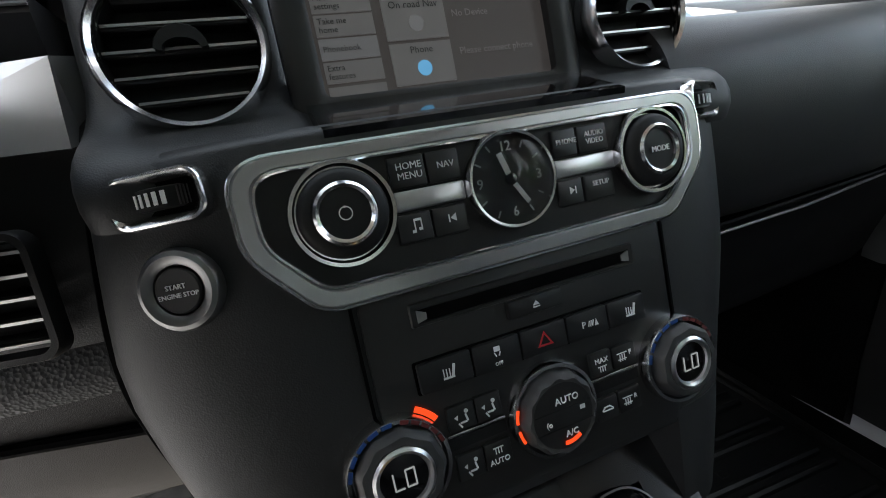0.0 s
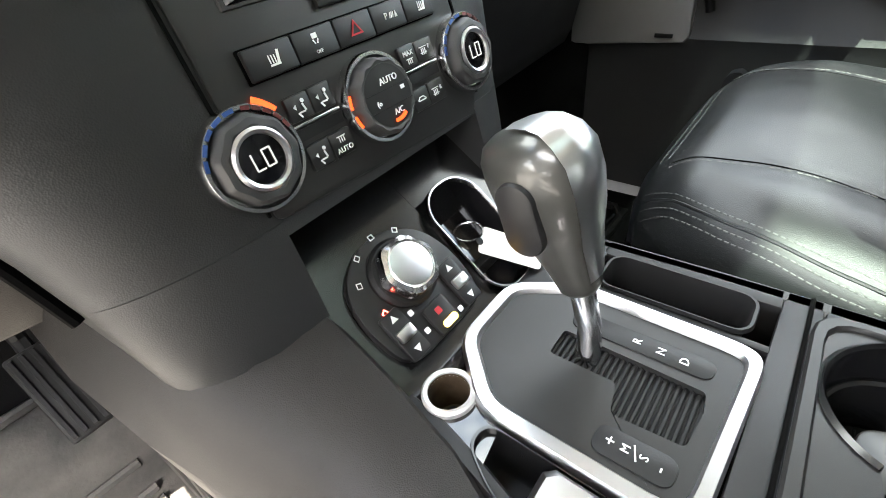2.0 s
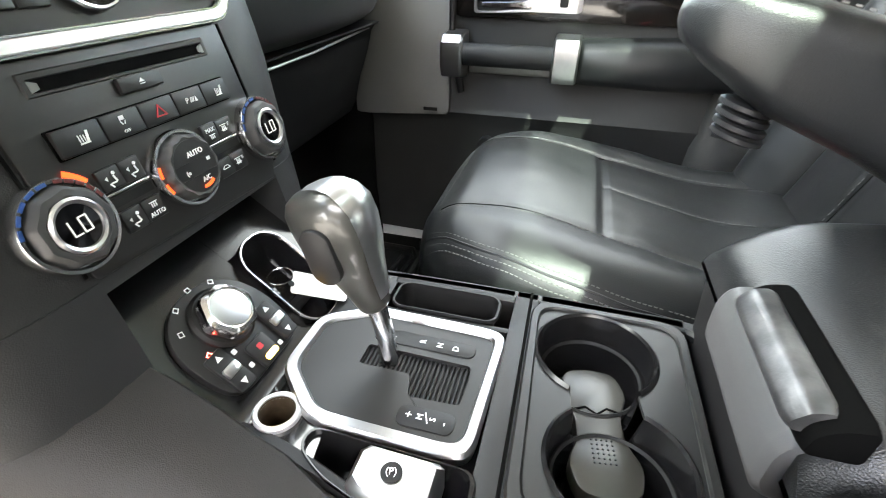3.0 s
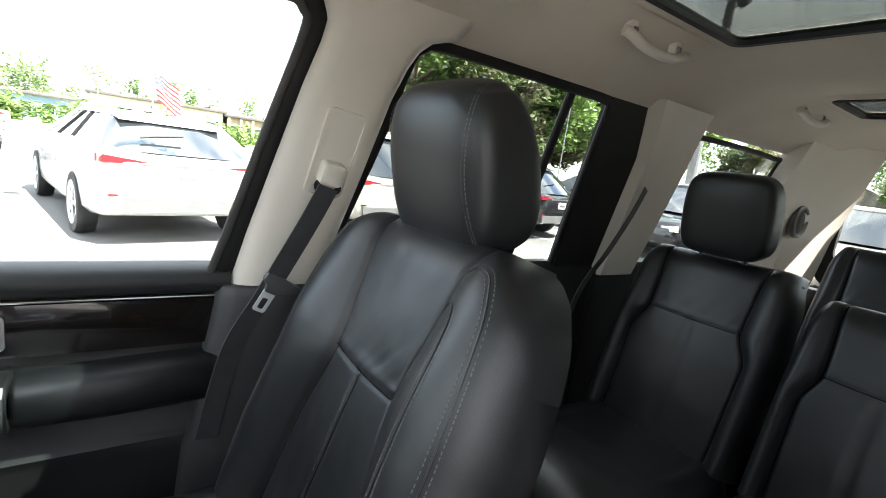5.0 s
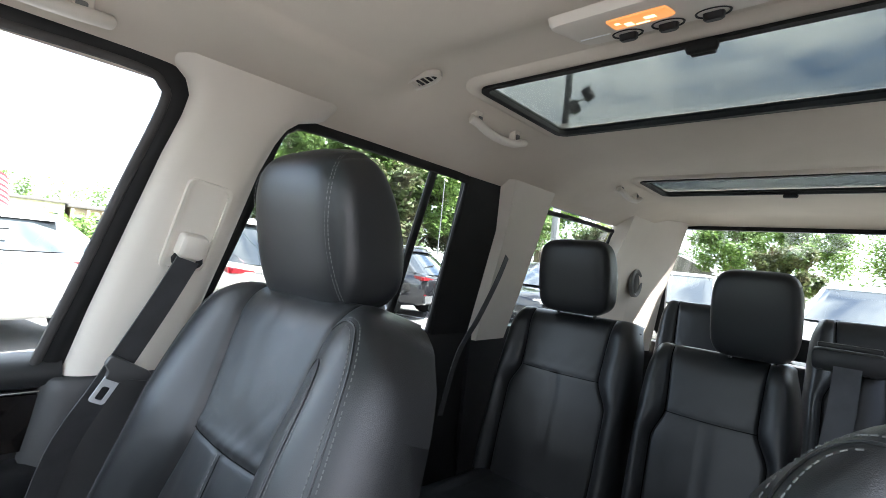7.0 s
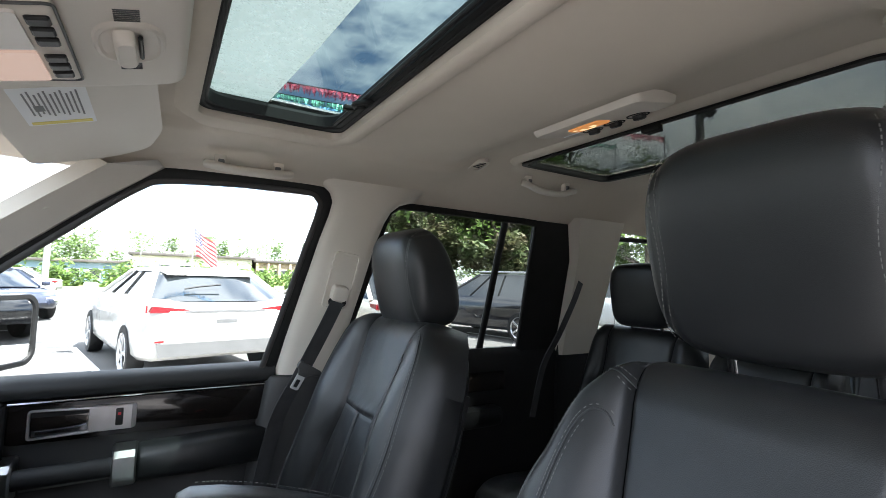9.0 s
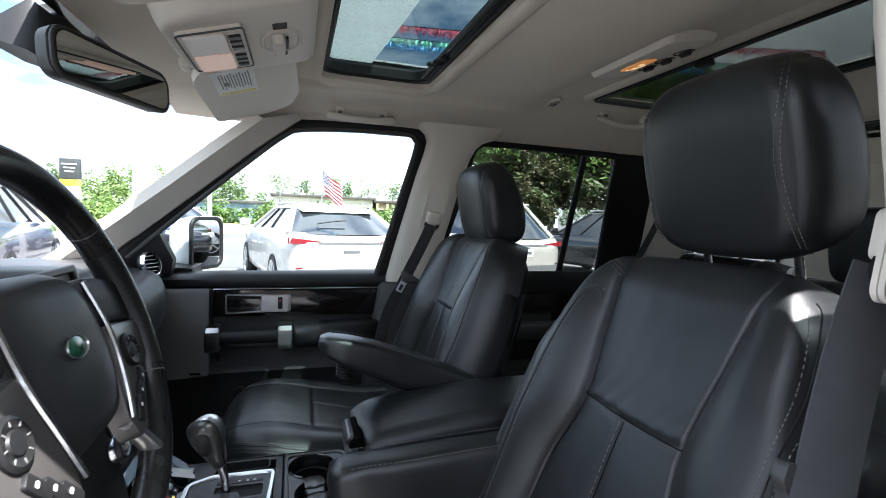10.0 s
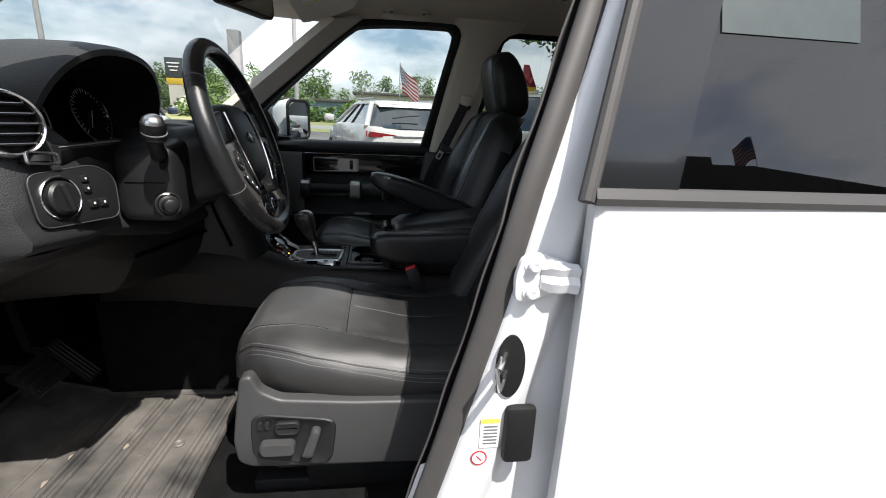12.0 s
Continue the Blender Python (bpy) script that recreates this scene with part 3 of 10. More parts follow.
# passenger's front window: seal, glass
fw = thing("window_4", (0.74, 0.7, 1.4), "clear front passenger door window in a black rubber seal", "window", kind="structure")
part("pane", side_pane([(1.24, 1.15), (0.66, 1.66), (0.20, 1.68), (0.33, 1.13)]), CLEAR, fw).visible_shadow = False
part("seal", bar_yz([(1.16, 1.215), (0.97, 1.385), (0.80, 1.53), (0.68, 1.625), (0.62, 1.65), (0.45, 1.662), (0.28, 1.664), (0.232, 1.645), (0.225, 1.60), (0.26, 1.45), (0.30, 1.28), (0.335, 1.14)], 0.022, 1, -0.01), RUBBER, fw)
part("window_frame", bar_yz([(1.22, 1.195), (1.0, 1.395), (0.82, 1.545), (0.70, 1.645), (0.62, 1.676), (0.45, 1.685), (0.25, 1.685), (0.20, 1.66), (0.205, 1.60), (0.24, 1.45), (0.28, 1.28), (0.315, 1.14)], 0.02, 1, -0.045), BLACKPAINT, fw)
part("seal_bead", bar_yz([(1.14, 1.205), (0.955, 1.370), (0.79, 1.512), (0.675, 1.606), (0.615, 1.630), (0.45, 1.642), (0.29, 1.644), (0.252, 1.628), (0.246, 1.595), (0.281, 1.45), (0.321, 1.28), (0.356, 1.14)], 0.008, 1, 0.002), SEALR, fw, "rounded inner bead of the seal")
part("corner_sail", loft([[(0.775, 1.22, 1.15), (0.775, 1.02, 1.15), (0.765, 1.01, 1.20), (0.74, 1.05, 1.30), (0.752, 1.14, 1.24)], [(0.82, 1.22, 1.15), (0.82, 1.02, 1.15), (0.81, 1.01, 1.20), (0.785, 1.05, 1.30), (0.80, 1.14, 1.24)]]), HARD, fw)

# passenger's rear window
rwn = thing("window_5", (0.72, -0.3, 1.4), "dark privacy glass rear door window with a divider bar", "window", kind="structure")
part("pane", side_pane([(0.10, 1.12), (0.02, 1.65), (-0.66, 1.66), (-0.60, 1.12)]), PRIVACY, rwn).visible_shadow = False
part("seal", bar_yz([(0.13, 1.15), (0.10, 1.28), (0.06, 1.45), (0.035, 1.59), (0.01, 1.63), (-0.05, 1.642), (-0.4, 1.64), (-0.55, 1.637), (-0.585, 1.62), (-0.59, 1.5), (-0.60, 1.3), (-0.61, 1.15)], 0.014, 1, -0.015), RUBBER, rwn)
part("divider", bar_yz([(-0.445, 1.64), (-0.437, 1.40), (-0.43, 1.15)], 0.014, 1, -0.03), RUBBER, rwn)
part("rear_frame", strip_yz([(-0.61, 1.13), (-0.60, 1.3), (-0.59, 1.5), (-0.577, 1.645)], [(-0.80, 1.13), (-0.795, 1.3), (-0.785, 1.5), (-0.735, 1.645)], 0.03, 1, -0.005), RUBBER, rwn)

qw = thing("window_6", (0.72, -1.3, 1.4), "dark privacy glass rear quarter window", "window", kind="structure")
part("pane", side_pane([(-0.99, 1.16), (-1.02, 1.63), (-1.76, 1.63), (-1.66, 1.16)]), PRIVACY, qw).visible_shadow = False
part("seal", bar_yz([(-1.01, 1.18), (-1.035, 1.58), (-1.06, 1.61), (-1.66, 1.61), (-1.71, 1.57), (-1.64, 1.2)], 0.010, 1, -0.015), RUBBER, qw)

tail = thing("window_7", (0, -2.27, 1.4), "rear tailgate window in a black surround", "window", kind="structure")
part("pane", slab([(0.66, -2.32, 1.05), (-0.66, -2.32, 1.05), (-0.60, -2.26, 1.70), (0.60, -2.26, 1.70)], 0.005), PRIVACY, tail).visible_shadow = False
part("surround", frame_plate(rounded(1.24, 0.66, 0.08, cx=0, cy=1.415), rounded(1.13, 0.50, 0.07, cx=0, cy=1.440), 0.04, axes(Vector((0, -2.25, 0)), (1, 0, 0), (0, 0, 1), (0, -1, 0)), 0.01), RUBBER, tail)
solid("wall_rear", box((0, -2.30, 0.76), (1.5, 0.06, 0.60), 0.02), HARD, "black tailgate trim below the rear window", "tailgate", kind="structure")
solid("header_rear", loft([[(x, -2.20, 1.775), (x, -2.24, 1.715), (x, -2.31, 1.715), (x, -2.31, 1.82)] for x in (-0.66, 0.66)]), LINER, "beige headliner edge above the rear window", "trim", kind="structure")
# closing panels outside
solid("door_skin_right", loft([[(0.86, y, 0.42), (0.93, y, 0.6), (0.94, y, 0.95), (0.90, y, 1.13), (0.83, y, 1.13), (0.83, y, 0.42)] for y in (-2.3, 1.6)]), WHITE, "white painted body side beyond the doors", "body side", kind="structure")

for s in (-1, 1):
    solid("kick_panel", loft([[(s * 0.82, y, 0.44), (s * x, y, 0.46), (s * x, y, 1.16), (s * 0.82, y, 1.16)] for y, x in ((1.105 if s > 0 else 1.24, 0.792), (1.3, 0.78), (1.68, 0.74))]), CARPET, "black carpeted kick panel beside the footwell", "kick panel", kind="structure")
lq = thing("window_8", (-0.72, -1.3, 1.4), "dark privacy glass rear quarter window, driver's side", "window", kind="structure")
part("pane", side_pane([(-0.99, 1.16), (-1.02, 1.63), (-1.76, 1.63), (-1.66, 1.16)], -1), PRIVACY, lq).visible_shadow = False


# ---- seats ----
def groove(d, deep, wide):
    return -deep * math.exp(-(d / wide) ** 2)


def bump1(t, c, w):
    return math.exp(-((t - c) / w) ** 2)


def stitches(surface, pts, step=0.0058, long=0.0040, r=0.0007):
    """Thread dashes along a path of parameters on a surface."""
    p = [surface(*q) for q in pts]
    bm = bmesh.new()
    run, out = 0.0, []
    for a, b in zip(p, p[1:]):
        ab, d = b[0] - a[0], (b[0] - a[0]).length
        s = run
        while s + long < d:
            n = a[1]
            e = ab.normalized()
            t = e.cross(n).normalized() * r
            o = n * 0.0009
            q0, q1 = a[0] + e * s, a[0] + e * (s + long)
            out.append((q0 + t, q0 + o, q0 - t, q1 - t, q1 + o, q1 + t))
            s += step
        run = max(s - d, 0)
    for q in out:
        v = [bm.verts.new(x) for x in q]
        bm.faces.new((v[0], v[1], v[4], v[5]))
        bm.faces.new((v[1], v[2], v[3], v[4]))
    return bm


def piping(surface, pts, r):
    return tube([surface(*q)[0] for q in pts], r, 6)


class Back:
    """The upholstered back of a seat: across (x), up (h) and out (d) from a reclined frame."""

    def __init__(self, o, rake, table_w, high, deep, insert, cross, bolster):
        self.o, self.high, self.deep, self.tw, self.insert, self.cross, self.bolster = Vector(o), high, deep, table_w, insert, cross, bolster
        self.up = Vector((0, -math.sin(rake), math.cos(rake)))
        self.n = Vector((0, math.cos(rake), math.sin(rake)))

    def depth(self, x, h):
        w = lerp(self.tw, h)
        u = abs(x) / w
        ins = lerp(self.insert, h)
        d = self.bolster * max(0, math.sin(min(max((abs(x) - ins) / max(w - ins, 0.01), 0), 1) * math.pi)) ** 0.8 * lerp(((0, 1), (0.35, 0.9), (self.high, 0.25)), h)
        d += 0.005 * (1 - (x / ins) ** 2) if abs(x) < ins else 0
        d += groove(abs(x) - ins, 0.0065, 0.0045)
        if abs(x) < ins * 1.02:
            d += groove(h - self.cross - 0.003 * (x / ins) ** 2, 0.0018, 0.004)
            if h < self.cross:
                d += groove(x, 0.004, 0.005)
                d += 0.002 * bump1(h, self.cross * 0.55, 0.12)
            else:
                k = h - self.cross
                d += 0.0034 * noise.noise(Vector((x * 55 + k * 40, k * 9, self.o.x * 3))) * math.exp(-k / 0.035) * min(1, k / 0.006) + 0.0012 * bump1(k, 0.012, 0.010)
        edge = max(0, (u - 0.80) / 0.20)
        d -= 0.07 * (1 - math.sqrt(max(0, 1 - min(edge, 1) ** 2)))
        t = max(0, (h - self.high + 0.07) / 0.07)
        d -= 0.05 * (1 - math.sqrt(max(0, 1 - min(t, 1) ** 2)))
        d += 0.0020 * noise.noise(Vector((x * 9, h * 9, self.o.x))) + 0.0007 * noise.noise(Vector((x * 38, h * 26, self.o.x + 5)))
        return d

    def place(self, x, h, extra=0.0):
        return self.o + Vector((x, 0, 0)) + self.up * h + self.n * (self.depth(x, h) + extra)

    def surface(self, x, h):
        p = self.place(x, h)
        n = (self.place(x + 0.003, h) - p).cross(self.place(x, h + 0.003) - p).normalized()
        if n.dot(self.n) < 0:
            n = -n
        return p + n * 0.0004, n

    def mesh(self, nu=128, nv=150):
        rings = []
        for j in range(nv + 1):
            h = self.high * j / nv
            w = lerp(self.tw, h)
            ring = []
            for i in range(nu + 1):
                f, ins = i / nu, min(lerp(self.insert, h), w * 0.8)
                if f < 0.3125:
                    x = -w + (w - ins) * math.sin(f / 0.3125 * math.pi / 2)
                elif f > 0.6875:
                    x = w - (w - ins) * math.sin((1 - f) / 0.3125 * math.pi / 2)
                else:
                    x = -ins * math.cos((f - 0.3125) / 0.375 * math.pi)
                ring.append(self.place(x, h))
            t = max(0, (h - self.high + 0.06) / 0.06)
            back = -self.deep * (0.75 + 0.25 * math.sin(math.pi * min(h / self.high, 1))) + 0.05 * t * t
            for i in range(13):
                u = 1 - 2 * i / 12
                e = max(0, (abs(u) - 0.6) / 0.4)
                ring.append(self.o + Vector((w * u * 0.985, 0, 0)) + self.up * h + self.n * min(back + 0.06 * e ** 3, self.depth(w * u * 0.985, h) - 0.003))
            rings.append(ring)
        return loft(rings)


class Cushion:
    """The upholstered base of a seat, from its nose (front) to its rear."""

    def __init__(self, cx, front, rear, half, table_z, insert, cross):
        self.cx, self.front, self.rear, self.half, self.tz, self.insert, self.cross = cx, front, rear, half, table_z, insert, cross

    def wide(self, k):
        return self.half * lerp(((0, 0.42), (0.012, 0.58), (0.03, 0.70), (0.06, 0.81), (0.10, 0.90), (0.16, 0.965), (0.26, 1.0), (0.53, 0.98)), k)

    def top(self, x, k):
        w = self.wide(k)
        u, ins = abs(x) / w, self.insert * lerp(((0, 0.95), (0.5, 1.05)), k)
        z = lerp(self.tz, k)
        b = max(0, math.sin(min(max((abs(x) - ins) / (w - ins), 0), 1) * math.pi * 0.9))
        z += 0.010 * b ** 1.4 * lerp(((0, 0.0), (0.15, 0.1), (0.25, 0.6), (0.35, 1), (0.55, 1)), k)
        if abs(x) < ins:
            z += 0.012 * (1 - (x / ins) ** 2) * lerp(((0, 0), (0.08, 1), (0.25, 0.5), (0.4, 0.2)), k)
            z += groove(k - self.cross, 0.0045, 0.005)
            if k > self.cross:
                z += groove(x, 0.0022, 0.004)
        if k > 0.06:
            z += groove(abs(x) - ins, 0.0032 * min(1, max(0, k - 0.08) / 0.16), 0.0045)
        e = max(0, (u - 0.66) / 0.34)
        z -= 0.070 * (1 - math.sqrt(max(0, 1 - min(e, 1) ** 2)))
        return z + 0.0026 * noise.noise(Vector((x * 11, k * 11, self.cx))) + 0.0006 * noise.noise(Vector((x * 32, k * 26, self.cx + 3)))

    def surface(self, x, k):
        def at(a, b):
            return Vector((self.cx + a, self.front - b, self.top(a, b)))
        p = at(x, k)
        n = (at(x + 0.003, k) - p).cross(at(x, k + 0.003) - p).normalized()
        if n.z < 0:
            n = -n
        return p + n * 0.0004, n

    def mesh(self, low, nu=110, nv=120):
        rings = []
        long = self.front - self.rear
        for j in range(nv + 1):
            k = long * (j / nv) ** 1.5
            w = self.wide(k)
            ring = [self.surface(w * (2 * i / nu - 1), k)[0] for i in range(nu + 1)]
            z = low + 0.06 * math.exp(-k / 0.02)
            ring += [Vector((self.cx + w * 0.97 * (1 - 2 * i / 8), self.front - k, min(z, self.top(0, k) - 0.01))) for i in range(9)]
            rings.append(ring)
        return loft(rings)


def headrest(parent, c, size, rake, seam=True):
    w, d, h = size
    bm = bmesh.new()
    bmesh.ops.create_cube(bm, size=2)
    bmesh.ops.subdivide_edges(bm, edges=bm.edges[:], cuts=23, use_grid_fill=True)
    rot = pose(*c, math.degrees(rake), 0, 0)
    for v in bm.verts:
        x, y, z = v.co
        ln = (abs(x) ** 4.2 + abs(y) ** 4.2 + abs(z) ** 4.2) ** (1 / 4.2) if seam else (abs(x) ** 6 + abs(y) ** 5 + abs(z) ** 6) ** (1 / 5.6)
        q = Vector((x, y, z)) / ln
        taper = 1 - 0.10 * max(q.z, 0) ** 2 - 0.06 * max(-q.z, 0) ** 2
        q.x *= taper
        q.y *= 1 - (0.62 * max((q.z + 0.3) / 1.3, 0) ** 1.8 if q.y < 0 else 0.10 * max(q.z, 0) ** 2.5)
        if seam:
            g = abs(abs(q.x) - 0.80 * taper)
            q *= 1 - 0.026 * math.exp(-(g / 0.020) ** 2)
        v.co = Vector((q.x * w / 2, q.y * d / 2, q.z * h / 2))
    bm.transform(rot)
    hr = part("headrest", bm, LEATHER, parent, sharp=2.0)
    for sx in (-1, 1):
        part("post", tube([rot @ Vector((sx * w * 0.26, 0.0, -h * 0.45)), rot @ Vector((sx * w * 0.26, 0.0, -h * 0.5 - 0.07))], 0.006, 12), CHROME, hr)
    if seam:
        for sx in (-1, 1):
            pts = []
            for k in range(25):
                a = radians(-70 + 215 * k / 24)
                y, z = math.cos(a), math.sin(a)
                q = Vector((sx * 0.80, y, z))
                ln = (abs(q.x) ** 4.2 + abs(q.y) ** 4.2 + abs(q.z) ** 4.2) ** (1 / 4.2)
                q = q / ln * 1.004
                taper = 1 - 0.10 * max(q.z, 0) ** 2 - 0.06 * max(-q.z, 0) ** 2
                q.x *= taper
                q.y *= 1 - (0.62 * max((q.z + 0.3) / 1.3, 0) ** 1.8 if q.y < 0 else 0.10 * max(q.z, 0) ** 2.5)
                pts.append(q)
            for off in (-0.028, 0.028):
                line = [(rot @ Vector(((q.x + off) * w / 2, q.y * d / 2, q.z * h / 2)), (rot.to_3x3() @ Vector((0, q.y / d, q.z / h))).normalized()) for q in pts]
                part("stitching", stitches(lambda i: line[i], [(i,) for i in range(len(line))]), STITCH, hr, "pale grey twin stitching")
    return hr




def front_seat(cx, s, worn):
    """s: +1 where the armrest is on the seat's -x side (passenger), -1 for the driver's."""
    who = "front passenger seat beside the door" if s > 0 else "driver's seat with a worn cushion"
    seat = thing("front_seat", (cx, 0.5, 0.47), "black leather " + who + ", grey stitching", "seat", "front seats")
    wd = 1.08 if s > 0 else 1.0
    sh_ = 1.0 if s > 0 else 0.84
    hk = 1.0 if s > 0 else 1.025
    back = Back((cx - (0.013 if s > 0 else 0.0), 0.315, 0.775), radians(19.0 if s > 0 else 22.0), tuple((h * hk, w * wd) for h, w in ((0, 0.235), (0.18, 0.262), (0.36, 0.264), (0.44, 0.257 * (1 + sh_) / 2), (0.50, 0.246 * (1 + 2 * sh_) / 3), (0.545, 0.222 * sh_), (0.57, 0.190 * sh_), (0.585, 0.150 * sh_))), 0.585 * hk, 0.140, ((0, 0.135), (0.22, 0.122), (0.345, 0.098), (0.46, 0.112), (0.60, 0.132)), 0.345, 0.052)
    b = part("backrest", back.mesh(), LEATHER, seat, sharp=2.0)
    for sx in (-1, 1):
        outer = [(p.x, p.y) for p in smoothed([(sx * (x * wd + 0.006), h * hk, 0) for x, h in ((0.118, 0.538), (0.140, 0.552), (0.168, 0.545), (0.190, 0.512), (0.203, 0.46), (0.212, 0.38), (0.214, 0.28), (0.206, 0.16), (0.194, 0.05))], 7)]
        hook = [(p.x, p.y) for p in smoothed([(sx * x, h * hk, 0) for x, h in ((0.128, 0.486), (0.140, 0.499), (0.158, 0.494), (0.171, 0.462), (0.178, 0.39), (0.182, 0.27), (0.182, 0.14), (0.180, 0.05))], 7)]
        if sx == s:
            outer = outer[14:]
        for path in (outer, hook) if sx == -s else (outer,):
            part("piping", piping(back.surface, path, 0.0013), LEATHER, b)
            for o in (-0.0055, 0.0055):
                side_path = []
                for k, (x, h) in enumerate(path):
                    (xa, ha), (xb, hb) = path[max(k - 1, 0)], path[min(k + 1, len(path) - 1)]
                    ln = math.hypot(xb - xa, hb - ha)
                    side_path.append((x - (hb - ha) / ln * o, h + (xb - xa) / ln * o))
                part("stitching", stitches(back.surface, side_path), STITCH, b, "pale grey twin stitching")
        seam = [(sx * lerp(back.insert, h), h) for h in [0.02 + 0.555 * hk * i / 50 for i in range(51)]]
        # crease shade along the insert seam, put in as near-black piping
        part("seam", piping(back.surface, seam, 0.0011), SEAM_SHADE, b)
    part("seam", piping(back.surface, [(0.1 * (2 * i / 24 - 1), back.cross + 0.003 * (2 * i / 24 - 1) ** 2) for i in range(25)], 0.0008), SEAM_SHADE, b)
    part("seam", piping(back.surface, [(0.0, 0.02 + 0.32 * i / 20) for i in range(21)], 0.0009), SEAM_SHADE, b)
    part("stitching", stitches(back.surface, [(0.005, 0.03 + 0.31 * i / 20) for i in range(21)]), STITCH, b, "pale grey stitching")
    rake = radians(12 if s > 0 else 14)
    hc = (cx, 0.070, 1.412) if s > 0 else (cx - 0.002, 0.020, 1.462)
    headrest(seat, hc, (0.262, 0.140, 0.250) if s > 0 else (0.282, 0.138, 0.268), -rake)
    cush = Cushion(cx, 0.825 if s > 0 else 0.866, 0.28, 0.250, ((0, 0.765), (0.012, 0.798), (0.03, 0.822), (0.07, 0.844), (0.13, 0.849), (0.28, 0.821), (0.43, 0.798), (0.55, 0.80)), 0.135, 0.245)
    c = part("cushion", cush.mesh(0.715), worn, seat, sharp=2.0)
    for sx in (-1, 1):
        line = [(sx * lerp(((0, 0.132), (0.05, 0.176), (0.12, 0.210), (0.2, 0.226), (0.3, 0.231), (0.5, 0.230)), k), k) for k in [0.026 + 0.444 * i / 40 for i in range(41)]]
        for o in (-0.005, 0.005):
            part("stitching", stitches(cush.surface, [(x + o, k) for x, k in line]), STITCH, c, "pale grey twin stitching")
        part("piping", piping(cush.surface, line, 0.0016), LEATHER, c)
        edge = [(sx * cush.insert * lerp(((0, 0.95), (0.5, 1.05)), k), k) for k in [0.040 + 0.415 * i / 40 for i in range(41)]]
        part("seam", piping(cush.surface, edge, 0.0010), SEAM_SHADE, c)
        part("stitching", stitches(cush.surface, [(x + sx * 0.006, k) for x, k in edge]), STITCH, c, "pale grey stitching")
        low = [(sx * lerp(((0, 0.143), (0.05, 0.186), (0.12, 0.220), (0.2, 0.236), (0.3, 0.240), (0.5, 0.239)), k), k) for k in [0.030 + 0.44 * i / 40 for i in range(41)]]
        part("stitching", stitches(cush.surface, low), STITCH, c, "pale grey stitching")
    part("seam", piping(cush.surface, [(0.13 * (2 * i / 24 - 1), cush.cross) for i in range(25)], 0.0011), SEAM_SHADE, c)
    nose = [(0.115 * (2 * i / 30 - 1), 0.030 + 0.004 * math.sin(math.pi * i / 30)) for i in range(31)]
    for o in (-0.004, 0.004):
        part("stitching", stitches(cush.surface, [(x, k + o) for x, k in nose]), STITCH, c, "pale grey twin stitching")
    part("stitching", stitches(cush.surface, [(0.003, 0.26 + 0.2 * i / 10) for i in range(11)]), STITCH, c, "pale grey stitching")
    # hard shell behind the backrest
    shell = []
    for j in range(13):
        h = 0.04 + 0.42 * j / 12
        w = lerp(back.tw, h) * 0.92
        shell.append([back.o + Vector((w * u, 0, 0)) + back.up * h + back.n * dd for u, dd in ((-1, -0.065), (-0.98, -0.105), (-0.7, -0.140), (0.7, -0.140), (0.98, -0.105), (1, -0.065), (0.7, -0.08), (-0.7, -0.08))])
    part("back_shell", loft(shell), HARD, seat)
    # plinth
    part("plinth", loft([[(cx + sx * x, y, z) for sx, x, y in ((-1, 0.245, 0.25), (1, 0.245, 0.25), (1, 0.245, 0.775 - k), (0.5, 0.30, 0.80 - k), (-0.5, 0.30, 0.80 - k), (-1, 0.245, 0.775 - k))] for z, k in ((0.575, 0.02), (0.60, 0.0), (0.735, 0.0), (0.745, 0.01))]), HARD, seat)
    part("riser", box((cx, 0.50, 0.525), (0.40, 0.42, 0.11), 0.02), RUBBER, seat)
    for sx in (-1, 1):
        rail = part("rail", box((cx + sx * 0.17, 0.52, 0.485), (0.05, 0.60, 0.03), 0.006), RUBBER, seat)
    side = -1 if s < 0 else 1
    pm3 = axes(Vector((cx + side * 0.242, 0, 0)), (0, -1, 0), (0, 0, 1), (-1, 0, 0)) if side < 0 else axes(Vector((cx + side * 0.242, 0, 0)), (0, 1, 0), (0, 0, 1), (1, 0, 0))
    prof = [(0.255, 0.585), (0.80, 0.598), (0.826, 0.612), (0.832, 0.66), (0.822, 0.735), (0.812, 0.800), (0.790, 0.806), (0.776, 0.772), (0.74, 0.752), (0.60, 0.742), (0.255, 0.735)]
    plate = part("side_panel", prism(soften([(y if side > 0 else -y, z) for y, z in prof], 0.012), 0.027, pm3, 0.007, 3), SIDEP if s < 0 else HARD, seat, sharp=0.7)
    if s < 0:
        m = axes(Vector((cx - 0.269, 0.716, 0.658)), (0, -1, 0), (0, 0, 1), (-1, 0, 0))
        dishp = soften([(-0.076, -0.034), (0.050, -0.054), (0.070, -0.046), (0.080, 0.036), (0.066, 0.046), (-0.060, 0.062), (-0.076, 0.048)], 0.022)
        part("switch_recess", loft([[m @ Vector((x * f, y * f, w)) for x, y in dishp] for f, w in ((1.06, 0.0), (1.03, 0.003), (0.97, 0.003), (0.93, 0.0012), (0.2, 0.0012))]), HARD, plate, "dark switch recess with a raised rim", sharp=0.9)
        part("seat_switch", loft([[m @ Vector((x * f, y * f, w)) for x, y in rounded(0.068, 0.026, 0.011, 5, -0.030, -0.006)] for f, w in ((1.0, 0.001), (1.0, 0.016), (0.93, 0.021))]), SIDEP, plate, "grey cushion switch")
